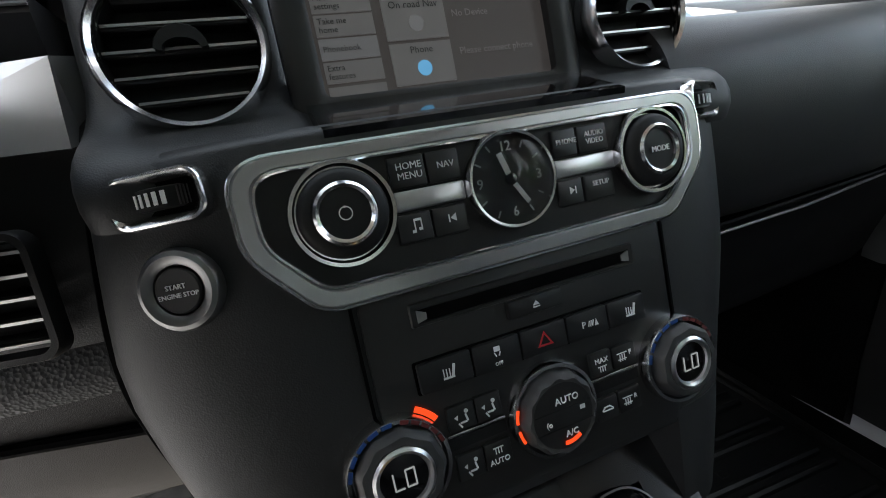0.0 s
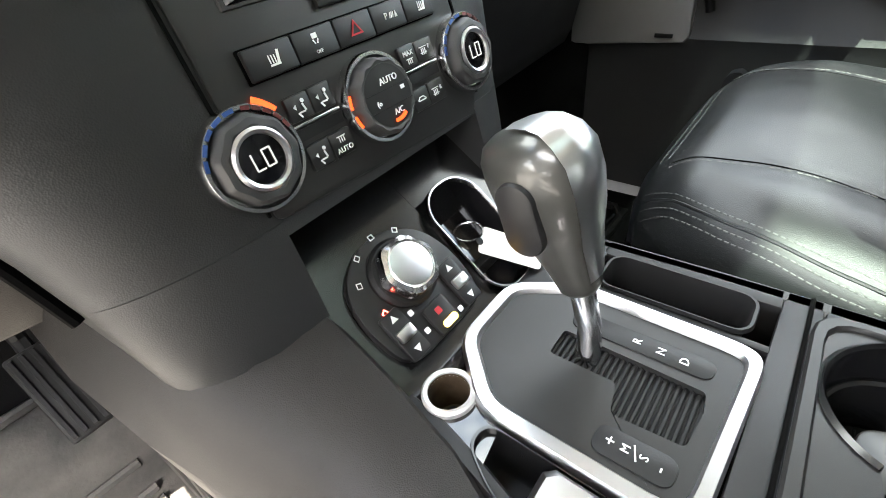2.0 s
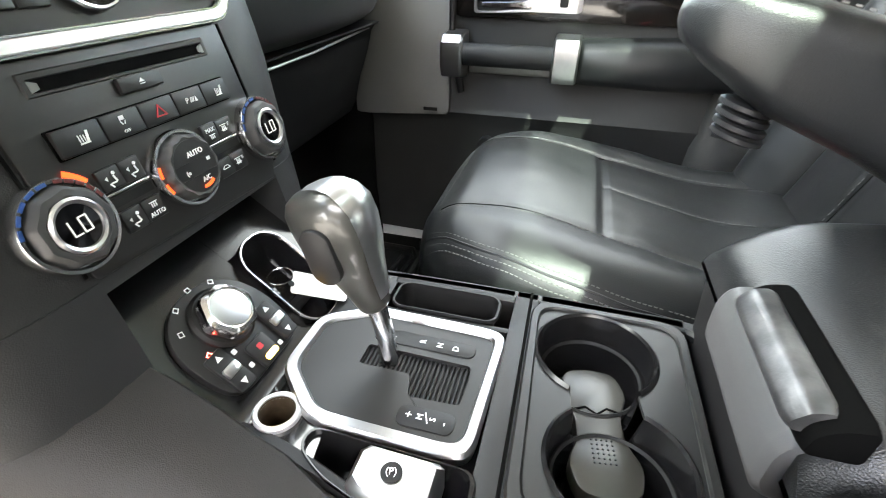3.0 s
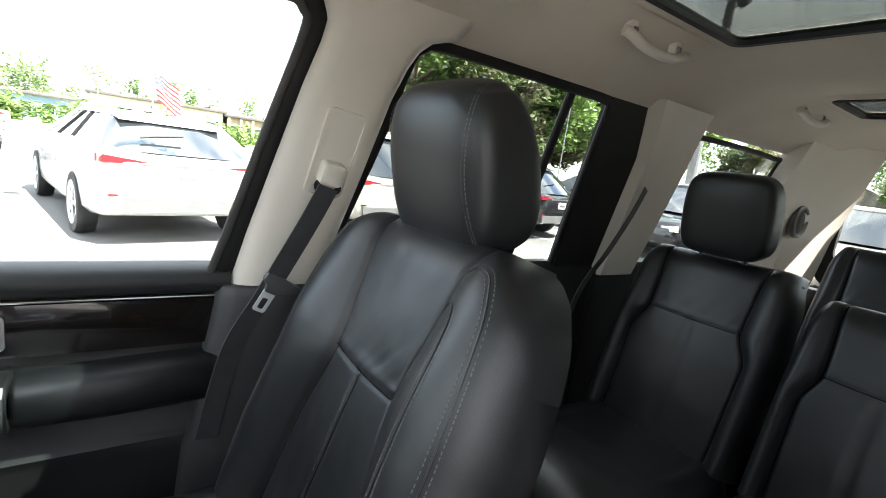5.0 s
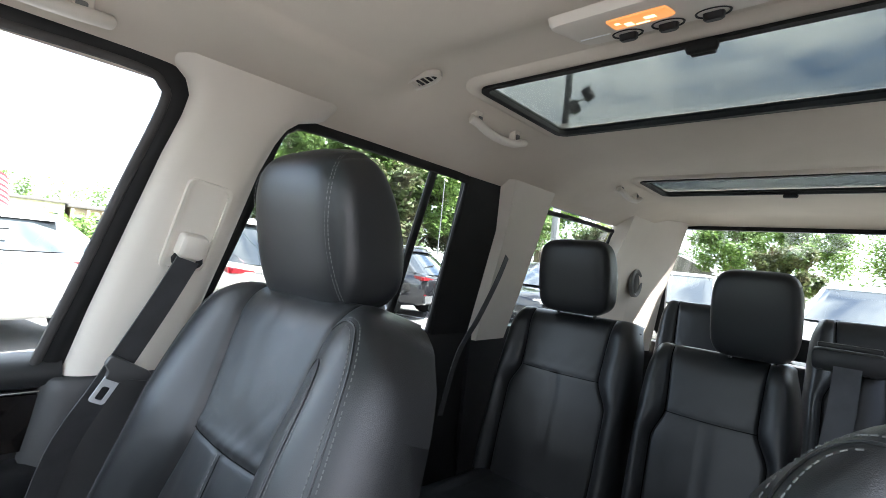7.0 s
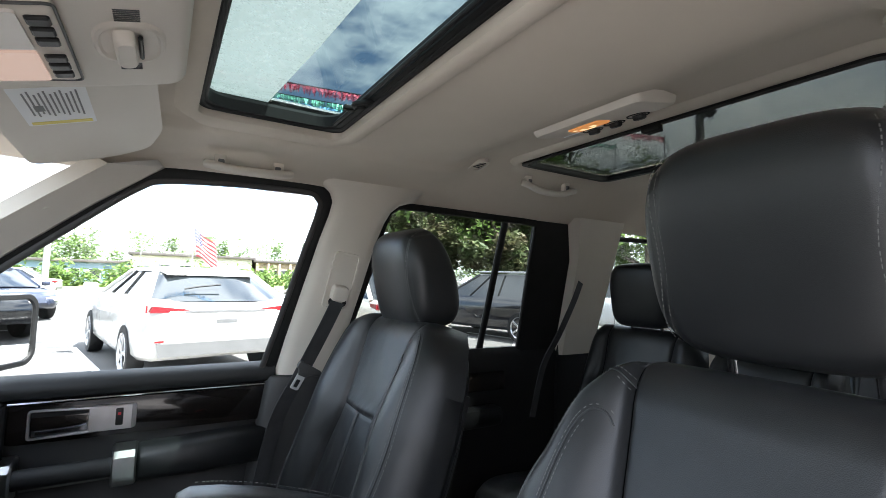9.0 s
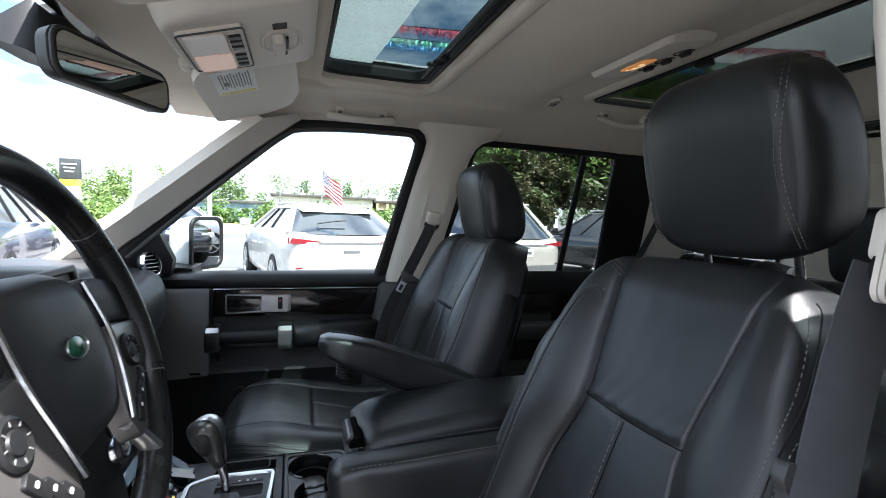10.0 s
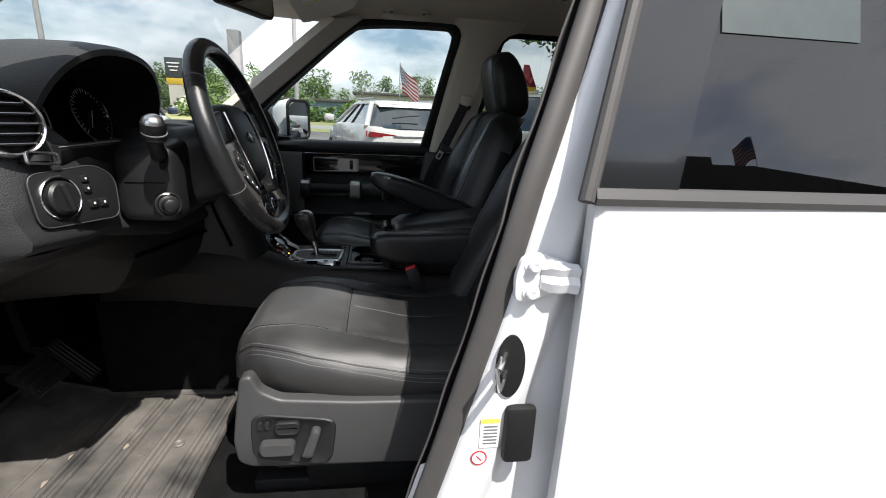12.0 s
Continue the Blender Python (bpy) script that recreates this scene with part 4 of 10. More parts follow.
        part("seat_switch", prism(soften([(0.014, -0.028), (0.038, -0.030), (0.056, 0.030), (0.038, 0.036)], 0.010), 0.020, m, 0.006), SIDEP, plate, "grey backrest switch")
        part("seat_switch", loft([[m @ Vector((x, y, w)) for x, y in rounded(0.050 - e, 0.030 - e, 0.010, 5, -0.010, 0.034)] for w, e in ((0.001, 0.0), (0.007, 0.001), (0.009, 0.006), (0.007, 0.012))]), HARD, plate)
        for u in (-0.048, -0.062):
            part("memory_switch", prism(rounded(0.011, 0.018, 0.005, 4, u, 0.040), 0.006, m, 0.002), HARD, plate)
    # armrest on the inner side
    ax = cx - s * (0.285 if s > 0 else 0.222)
    if s > 0:
        stations = ((0.582, 0.0, 1.080), (0.577, 0.42, 1.079), (0.560, 0.64, 1.073), (0.52, 0.86, 1.058), (0.46, 0.92, 1.041), (0.38, 1.0, 1.010), (0.30, 1.0, 0.978), (0.20, 0.9, 0.939), (0.13, 0.8, 0.914))
    else:
        stations = ((0.577, 0.0, 0.934), (0.572, 0.5, 0.933), (0.553, 0.75, 0.930), (0.52, 0.92, 0.926), (0.45, 1.05, 0.921), (0.33, 1.1, 0.925), (0.20, 1.05, 0.93), (0.13, 0.9, 0.93))
    rings = []
    for y, f, z in stations:
        f = max(f, 0.12)
        ring = []
        for i in range(28):
            a = 2 * math.pi * i / 28
            cc, ss = math.cos(a), math.sin(a)
            e = 0.55
            ring.append((ax + 0.037 * min(f * 1.5, 1) * math.copysign(abs(cc) ** e, cc), y, z + 0.045 * f * math.copysign(abs(ss) ** e, ss) * (1 if ss > 0 else (1.15 if s < 0 else lerp(((0.13, 1.3), (0.36, 1.15), (0.50, 0.88), (0.58, 0.70)), y)))))
        rings.append(ring)
    arm = part("armrest", loft(rings), LEATHER, seat, sharp=1.6)
    for sx in (-1, 1):
        path = [Vector((ax + sx * 0.031, y, z + 0.044 * max(f, 0.3))) for y, f, z in stations[2:7]]
        path = smoothed(path, 8)
        line = [(p, Vector((sx * 0.6, 0, 0.8))) for p in path]
        part("stitching", stitches(lambda i: line[i], [(i,) for i in range(len(line))]), STITCH, arm, "pale grey stitching")
    zt = stations[2][2]
    part("armrest_knob", join(*[lathe([(0.015, 0), (0.018, 0.0015), (0.018, 0.0045), (0.015, 0.006)], 24, pose(ax, 0.526 if s > 0 else 0.525, zt - (0.070 if s > 0 else 0.068) + 0.0068 * k, 14, 0, 0)) for k in range(4)]), HARD, arm)
    return seat


front_seat(0.410, 1, LEATHER)
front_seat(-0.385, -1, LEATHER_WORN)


def rear_seat(cx, half, top, hr, yb, hr_size, row):
    seat = thing("bench_seat", (cx, yb + 0.3, 0.47), "black leather rear seat with a square headrest", "seat", row)
    high = (top - 0.72) / math.cos(radians(15))
    back = Back((cx, yb + (high * math.sin(radians(15))), 0.72), radians(15), ((0, half), (0.3, half), (high - 0.1, half * 0.97), (high, half * 0.86)), high, 0.12, ((0, half * 0.68), (high * 0.5, half * 0.70), (high * 0.66, half * 0.56), (high, half * 0.60)), high * 0.64, 0.030)
    b = part("backrest", back.mesh(90, 100), LEATHER, seat, sharp=2.0)
    for sx in (-1, 1):
        part("seam", piping(back.surface, [(sx * lerp(back.insert, h), h) for h in [high * (0.05 + 0.93 * i / 40) for i in range(41)]], 0.0016), SEAM_SHADE, b)
    ic = lerp(back.insert, back.cross)
    part("seam", piping(back.surface, [(ic * (2 * i / 24 - 1), back.cross + 0.003 * (2 * i / 24 - 1) ** 2) for i in range(25)], 0.0012), SEAM_SHADE, b)
    if hr:
        headrest(seat, (hr[0], yb + 0.0, hr[1]), hr_size, radians(-8), False)
    cush = Cushion(cx, yb + 0.66, yb + 0.12, half, ((0, 0.68), (0.02, 0.72), (0.06, 0.75), (0.14, 0.76), (0.3, 0.74), (0.55, 0.73)), half * 0.6, 0.26)
    part("cushion", cush.mesh(0.60, 32, 40), LEATHER, seat, sharp=2.0)
    part("base", box((cx, yb + 0.36, 0.535), (half * 1.7, 0.46, 0.16), 0.02), CARPET, seat)
    return seat


rear_seat(0.465, 0.235, 1.268, (0.452, 1.380), -0.915, (0.240, 0.115, 0.235), "second row seats")
rear_seat(0.04, 0.185, 1.228, (-0.035, 1.330), -0.905, (0.190, 0.11, 0.22), "second row seats")
rear_seat(-0.42, 0.235, 1.268, (-0.43, 1.385), -0.915, (0.235, 0.105, 0.215), "second row seats")
rear_seat(0.245, 0.20, 1.325, None, -1.75, None, "third row seats")
rear_seat(-0.29, 0.20, 1.325, None, -1.75, None, "third row seats")


# ---- dashboard ----
FACE = axes(Vector((0, 0.929, 1.106)), Vector((1, 0, 0)), Vector((0, 0.2607, 0.9654)), Vector((0, -0.9654, 0.2607)))


def on_face(u, v, w=0.0):
    return FACE @ Matrix.Translation((u, v, w))


def disc(profile, u, v, w=0.0, n=40):
    return lathe(profile, n, on_face(u, v, w))


dash = thing("dashboard", (0, 1.1, 0.95), "charcoal soft-touch dashboard with round air vents", "dashboard")


def pad(stations):
    """A padded form: for each x, a list of (y, z) points."""
    return loft([[(x, y, z) for y, z in smoothed_yz(pts)] for x, pts in stations])


def smoothed_yz(pts, n=4):
    return [(p.x, p.y) for p in smoothed([(a, b, 0) for a, b in pts], n)]


def right_section(k, end=0.0):
    return ((1.46, 1.175), (1.12 + k, 1.165 + 0.01 * end), (1.02 + k, 1.180), (0.985 + k, 1.168), (0.965 + k, 1.135), (0.962 + k, 1.08), (0.972 + k, 1.04), (0.995 + k, 1.018), (1.06 + k, 1.008), (1.46, 1.0))


part("passenger_pad", pad([(0.150, right_section(0.0)), (0.30, right_section(-0.004)), (0.45, right_section(0.004)), (0.58, right_section(0.022)), (0.66, right_section(0.045)), (0.705, right_section(0.075)), (0.722, right_section(0.12)), (0.724, right_section(0.16))]), SOFT, dash, sharp=0.9)
part("dash_top", pad([(-0.77, ((1.62, 1.19), (1.45, 1.20), (1.22, 1.205), (1.13, 1.19), (1.13, 1.1), (1.62, 1.1))), (0.77, ((1.62, 1.19), (1.45, 1.20), (1.22, 1.205), (1.13, 1.19), (1.13, 1.1), (1.62, 1.1)))]), SOFT, dash)
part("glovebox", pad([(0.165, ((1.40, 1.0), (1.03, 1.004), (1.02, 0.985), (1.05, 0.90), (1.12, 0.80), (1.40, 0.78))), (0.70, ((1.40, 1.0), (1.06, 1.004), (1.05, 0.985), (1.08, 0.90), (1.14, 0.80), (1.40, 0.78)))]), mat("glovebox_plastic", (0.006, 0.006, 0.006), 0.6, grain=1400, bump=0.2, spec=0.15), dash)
part("glovebox_strip", tube([(0.175, 1.012, 0.988), (0.40, 1.015, 0.991), (0.68, 1.045, 0.993)], 0.0022, 8), SATIN, dash, "satin metal strip")
# driver's side
part("driver_pad", pad([(-0.150, ((1.46, 1.17), (1.14, 1.165), (1.04, 1.16), (1.01, 1.12), (1.0, 1.05), (1.03, 1.0), (1.46, 1.0))), (-0.36, ((1.46, 1.2), (1.16, 1.20), (1.12, 1.18), (1.06, 1.12), (1.03, 1.06), (1.05, 1.0), (1.46, 1.0))), (-0.56, ((1.46, 1.22), (1.16, 1.225), (1.09, 1.218), (1.056, 1.185), (1.050, 1.10), (1.07, 1.05), (1.46, 1.0))), (-0.66, ((1.46, 1.25), (1.16, 1.312), (1.105, 1.306), (1.083, 1.24), (1.052, 1.12), (1.075, 1.055), (1.46, 1.0))), (-0.735, ((1.46, 1.24), (1.18, 1.30), (1.14, 1.29), (1.108, 1.22), (1.072, 1.12), (1.09, 1.06), (1.46, 1.0))), (-0.755, ((1.46, 1.22), (1.22, 1.27), (1.17, 1.26), (1.14, 1.20), (1.13, 1.12), (1.15, 1.07), (1.46, 1.0)))]), HOODP, dash, sharp=0.9)
part("knee_panel", pad([(-0.145, ((1.40, 1.06), (1.03, 1.06), (0.995, 1.02), (1.005, 0.965), (1.045, 0.888), (1.090, 0.878), (1.40, 0.872))), (-0.30, ((1.40, 1.06), (1.06, 1.06), (1.03, 1.02), (1.035, 0.97), (1.065, 0.893), (1.11, 0.882), (1.40, 0.876))), (-0.46, ((1.40, 1.06), (1.08, 1.06), (1.05, 1.03), (1.06, 0.98), (1.10, 0.912), (1.16, 0.898), (1.40, 0.89))), (-0.54, ((1.40, 1.06), (1.09, 1.063), (1.06, 1.045), (1.085, 1.02), (1.20, 0.97), (1.30, 0.92), (1.40, 0.89))), (-0.70, ((1.40, 1.06), (1.10, 1.065), (1.075, 1.05), (1.10, 1.03), (1.22, 0.98), (1.32, 0.93), (1.40, 0.90))), (-0.745, ((1.40, 1.06), (1.14, 1.065), (1.12, 1.05), (1.14, 1.03), (1.24, 0.99), (1.32, 0.94), (1.40, 0.91)))]), KNEE, dash)
part("knee_joint", tube(smoothed([(-0.150, 1.000, 0.972), (-0.22, 1.013, 0.973), (-0.30, 1.031, 0.975), (-0.38, 1.043, 0.978), (-0.46, 1.056, 0.982)], 4), 0.0042, 8), SEAM_SHADE, dash, "dark joint between the knee panels")
# hood over the instruments
hood_out, hood_in = [], []
for i in range(33):
    a = math.pi * i / 32
    c, s = math.cos(a), math.sin(a)
    hood_out.append((-0.420 - 0.228 * math.copysign(abs(c) ** 0.85, c), 1.205 + 0.186 * s ** 0.8))
    hood_in.append((-0.420 - 0.217 * math.copysign(abs(c) ** 0.85, c), 1.205 + 0.174 * s ** 0.8))
rings = []
for y, lift, pts in ((1.44, -0.09, hood_out), (1.34, -0.035, hood_out), (1.25, -0.002, hood_out), (1.17, 0.006, hood_out), (1.10, 0.007, hood_out), (1.056, 0.003, hood_out), (1.043, -0.004, hood_out), (1.040, -0.003, hood_in), (1.048, 0.0, hood_in), (1.20, -0.03, hood_in)):
    rings.append([(x, y + 0.065 * (1 - (z - 1.205) / 0.194) * min(1.0, max(0.0, (1.36 - y) / 0.2)), z + lift * max((z - 1.205) / 0.194, 0)) for x, z in pts])
part("instrument_hood", loft(rings, False), HOODP, dash, "grained soft hood over the instruments", sharp=0.9)
cluster = part("instrument_panel", loft([[(-0.615, 1.185, 1.195), (-0.19, 1.185, 1.195), (-0.20, 1.225, 1.33), (-0.61, 1.225, 1.33)], [(-0.615, 1.205, 1.195), (-0.19, 1.205, 1.195), (-0.20, 1.245, 1.33), (-0.61, 1.245, 1.33)]]), PIANO, dash)
part("cluster_sill", loft([[(x, 1.062, 1.195), (x, 1.060, 1.214), (x, 1.064, 1.221), (x, 1.075, 1.222), (x, 1.19, 1.205), (x, 1.19, 1.18), (x, 1.07, 1.18)] for x in (-0.63, -0.21)]), HARD, dash)
part("sill_line", tube([(-0.63, 1.061, 1.2185), (-0.42, 1.061, 1.2185), (-0.21, 1.061, 1.2185)], 0.0012, 6), GREYP, dash, "thin pale edge under the instruments")
for gx in (-0.515, -0.305):
    gm = axes(Vector((gx, 1.188, 1.262)), Vector((1, 0, 0)), Vector((0, 0.28, 0.96)), Vector((0, -0.96, 0.28)))
    gauge = part("gauge", lathe([(0.062, 0), (0.064, 0.004), (0.061, 0.006), (0.059, 0.003), (0, 0.003)], 40, gm), PIANO, cluster)
    part("gauge_ring", lathe([(0.0635, 0.004), (0.0645, 0.0065), (0.0625, 0.0065), (0.0615, 0.004)], 40, gm, False), SATIN, gauge)
    ticks = []
    for k in range(29):
        a = radians(225 - 270 * k / 28)
        r0 = 0.050 if k % 2 else 0.046
        ticks.append(box((0, 0, 0), (0.056 - r0, 0.0011, 0.0006), rot=None))
        ticks[-1].transform(gm @ pose(0, 0, 0.0036, 0, 0, math.degrees(a)) @ Matrix.Translation(((0.056 + r0) / 2, 0, 0)))
    part("gauge_marks", join(*ticks), PRINT, gauge)
    for k in range(0, 8):
        a = radians(225 - 270 * k / 7)
        if gx < -0.4:
            lettering("gauge_number", str(10 + 20 * k), 0.0105, gm @ Matrix.Translation((0.038 * math.cos(a), 0.038 * math.sin(a), 0.0036)), PRINT, gauge)
    part("needle", box((0, 0.014, 0.006), (0.0016, 0.046, 0.001), 0, rot=None), PRINT, gauge).data.transform(gm @ pose(0, 0, 0, 0, 0, 145))


def vent(parent, c, r, right, up, out, knob_up=True):
    m = axes(Vector(c), Vector(right), Vector(up), Vector(out))
    v = part("air_vent", lathe([(r * 0.99, -0.016), (r * 0.99, 0.004), (r * 1.03, 0.004), (r * 1.05, -0.016)], 44, m, False), RUBBER, parent)
    part("vent_ring", lathe([(r * 0.985, 0.0), (r * 1.0, 0.006), (r * 1.06, 0.008), (r * 1.13, 0.004), (r * 1.15, -0.004), (r * 1.02, -0.004)], 56, m, False), CHROME, v, "polished chrome ring")
    part("vent_back", lathe([(r, -0.015), (0.0, -0.015)], 32, m), RUBBER, v)
    for k in range(5):
        y = r * (-0.68 + 0.34 * k)
        half = math.sqrt(max(r * r - y * y, 0)) * 0.985
        sl = box((0, y, -0.008), (2 * half, 0.0030, 0.012), 0.0008, 1)
        sl.transform(m @ Matrix.Translation((0, 0, 0)))
        part("slat", sl, HARD, v)
        edge = box((0, y + 0.0010, -0.0018), (2 * half * 0.98, 0.0012, 0.0012))
        edge.transform(m)
        part("slat_edge", edge, SATIN, v)
    if knob_up:
        kn = loft([[(r * 0.33 * math.cos(radians(a)), r * (0.0 + 0.30 * math.sin(radians(a))) + o, w) for a in range(0, 181, 15)] + [(r * 0.24 * math.cos(radians(a)), r * (-0.02 + 0.15 * math.sin(radians(a))) + o, w) for a in range(180, -1, -15)] for w, o in ((-0.008, 0), (0.004, 0), (0.006, -0.001))])
        kn.transform(m)
        part("vent_knob", kn, HARD, v)
    return v


# centre stack
stack = thing("centre_stack", (0, 0.95, 0.9), "charcoal centre stack with satin metal bezel and rotary knobs", "centre console")
def flank(s_, half, w0, deep):
    """Half of the stack's outline, from its flat face round to the rear."""
    pts = [(0.092, w0)]
    for k in range(1, 13):
        f = k / 12
        pts.append((0.092 + (half - 0.092) * math.sin(f * math.pi / 2), w0 - 0.055 * (1 - math.cos(f * math.pi / 2))))
    pts += [(half + 0.001, w0 - 0.075), (half + 0.004, w0 - 0.12), (half + 0.008, w0 - deep)]
    return [(s_ * u, w) for u, w in (pts if s_ > 0 else pts[::-1])]


rings = []
for v, left, right, w0 in ((0.0415, 0.189, 0.188, -0.005), (0.0365, 0.193, 0.192, 0.0), (0.02, 0.197, 0.193, 0.0), (-0.02, 0.201, 0.192, 0.0), (-0.05, 0.203, 0.190, 0.0), (-0.075, 0.201, 0.186, 0.0), (-0.10, 0.195, 0.179, 0.0), (-0.13, 0.186, 0.170, 0.0), (-0.168, 0.178, 0.160, -0.001)):
    rings.append([FACE @ Vector((u, v, w)) for u, w in flank(-1, left, w0, 0.3) + flank(1, right, w0, 0.3)])
body = part("housing", loft(rings), SOFT, stack, sharp=0.9)
# cheeks below the panel, either side of the open cubby
for s, halves in ((-1, (0.1795, 0.1755, 0.172, 0.170)), (1, (0.161, 0.156, 0.151, 0.147))):
    rings = []
    for v, half, w0 in zip((-0.160, -0.185, -0.210, -0.235), halves, (0.0, -0.001, -0.003, -0.006)):
        pts = flank(s, half, w0, 0.3)
        inner = [(s * 0.088, -0.30), (s * 0.088, w0)]
        rings.append([FACE @ Vector((u, v, w)) for u, w in (inner + pts if s > 0 else inner + pts[::-1])])
    part("cheek", loft(rings), SOFT, stack, sharp=0.9)
part("side_joint", tube(smoothed([FACE @ Vector((-h - 0.004, v, -0.068)) for v, h in ((0.03, 0.195), (-0.02, 0.201), (-0.05, 0.203), (-0.075, 0.201), (-0.10, 0.195), (-0.13, 0.186), (-0.168, 0.178))], 4), 0.004, 8), SEAM_SHADE, stack, "dark joint beside the dashboard")
part("cubby_back", box((0, 1.03, 0.92), (0.18, 0.01, 0.10)), RUBBER, stack)
# pods of the two upper vents
for s in (-1, 1):
    rings = []
    for z, yf, hw, dd in ((1.112, 0.945, 0.0545, 0.0), (1.122, 0.9435, 0.0555, 0.0), (1.130, 0.9455, 0.0558, 0.0), (1.1365, 0.950, 0.0558, 0.0), (1.1415, 0.957, 0.0555, 0.0), (1.1455, 0.966, 0.055, 0.0), (1.149, 0.976, 0.0545, 0.0), (1.153, 0.985, 0.054, 0.0), (1.159, 0.993, 0.053, 0.0), (1.168, 0.999, 0.052, 0.0), (1.20, 1.007, 0.051, 0.0), (1.228, 1.015, 0.049, 0.0), (1.236, 1.022, 0.047, 0.0), (1.242, 1.034, 0.043, 0.0), (1.245, 1.05, 0.038, 0.0)):
        cx = 0.1375
        ring = []
        for a in range(0, 181, 6):
            c, sn = math.cos(radians(a)), math.sin(radians(a))
            ring.append((s * (cx + hw * math.copysign(abs(c) ** 0.42, c)), yf + 0.045 - 0.045 * abs(sn) ** 0.42, z))
        ring += [(s * (cx - hw), 1.2, z), (s * (cx + hw), 1.2, z)]
        rings.append(ring)
    p = part("vent_pod", loft(rings), SOFT, stack, sharp=1.3)
    vent(p, (s * 0.1365, 0.990, 1.1845), 0.0350, (1, 0, 0), (0, 0.22, 0.975), (0, -0.975, 0.22))
# screen
SCREEN = axes(Vector((0, 1.003, 1.197)), Vector((1, 0, 0)), Vector((0, 0.26, 0.9656)), Vector((0, -0.9656, 0.26)))
part("screen_surround", frame_plate(rounded(0.184, 0.125, 0.006), rounded(0.148, 0.094, 0.004, cy=0.002), 0.014, SCREEN @ Matrix.Translation((0, 0, -0.008)), 0.002), PANEL, stack)
screen = part("screen", box((0, 0.002, -0.004), (0.15, 0.096, 0.003)), glow("screen_ground", (0.070, 0.062, 0.058), 0.035), stack, "dim navigation display")
screen.data.transform(SCREEN)
TILE, TILE2, SCRINK = glow("screen_tile", (0.17, 0.165, 0.16), 0.028), glow("screen_tile_dark", (0.10, 0.10, 0.10), 0.06), glow("screen_ink", (0.02, 0.02, 0.02), 0.0)
SCRORANGE = glow("screen_orange", (0.55, 0.16, 0.06), 0.08)
for k, (txt, dark) in enumerate((("Audio\nsettings", 0), ("Take me\nhome", 0), ("Phonebook", 1), ("Extra\nfeatures", 0))):
    y = 0.0065 - 0.0125 * k
    t = part("menu_tile", box((-0.0545, y, -0.0018), (0.033, 0.0113, 0.0012)), TILE2 if dark else TILE, screen)
    t.data.transform(SCREEN)
    lettering("menu_text", txt, 0.0046, SCREEN @ Matrix.Translation((-0.0695, y, -0.0010)), SCRINK, t, 0.0001, "LEFT")
t = part("menu_tile", box((-0.0545, -0.0415, -0.0018), (0.033, 0.0055, 0.0012)), TILE, screen)
part("menu_line", box((-0.0545, -0.0450, -0.0016), (0.033, 0.0009, 0.0008)), SCRORANGE, screen).data.transform(SCREEN)
t.data.transform(SCREEN)
for k, txt in enumerate(("", "On road Nav", "Phone")):
    y = 0.0205 - 0.0255 * k
    t = part("menu_tile", box((-0.013, y, -0.0018), (0.038, 0.0235, 0.0012)), TILE, screen)
    t.data.transform(SCREEN)
    if txt:
        lettering("menu_text", txt, 0.0056, SCREEN @ Matrix.Translation((-0.013, y + 0.0075, -0.0010)), SCRINK, t, 0.0001)
    part("menu_icon", lathe([(0.0045, 0), (0.0045, 0.0004), (0.0025, 0.0004)], 20, SCREEN @ Matrix.Translation((-0.013, y - 0.003, -0.0012))), glow("icon", ((0.2, 0.2, 0.2), (0.1, 0.1, 0.1), (0.1, 0.3, 0.5))[k], 0.08), t)
lettering("menu_text", "Please connect phone", 0.0058, SCREEN @ Matrix.Translation((0.011, -0.026, -0.0010)), TILE, screen, 0.0001, "LEFT")
lettering("menu_text", "No Device", 0.0055, SCREEN @ Matrix.Translation((0.010, -0.004, -0.0010)), TILE, screen, 0.0001, "LEFT")
part("gloss_ledge", loft([[(x, y, z) for y, z in ((0.938, 1.143), (0.985, 1.152), (1.0, 1.150), (1.0, 1.135), (0.938, 1.136))] for x in (-0.086, 0.084)]), PIANO, stack)

# metal bezel round the audio panel
outer = soften([(-0.120, 0.0305), (0.120, 0.0305), (0.129, 0.022), (0.129, -0.010), (0.102, -0.040), (-0.104, -0.042), (-0.131, -0.010), (-0.131, 0.022)], 0.010)
inner = soften([(-0.114, 0.0235), (0.114, 0.0235), (0.1205, 0.017), (0.1205, -0.008), (0.0985, -0.0315), (-0.0995, -0.0325), (-0.1215, -0.008), (-0.1215, 0.017)], 0.008)
part("bezel", frame_plate(outer, inner, 0.007, on_face(0, 0, -0.001), 0.003), SATIN, stack, "satin aluminium bezel")
for k, loop in enumerate((outer, inner)):
    part("bezel_edge", tube([on_face(u, v, 0.0045) @ Vector((0, 0, 0)) for u, v in loop], 0.0011, 6, True), CHROME, stack, "polished bezel edge")
part("audio_panel", prism(inner, 0.0025, on_face(0, 0, -0.001)), PANEL, stack)


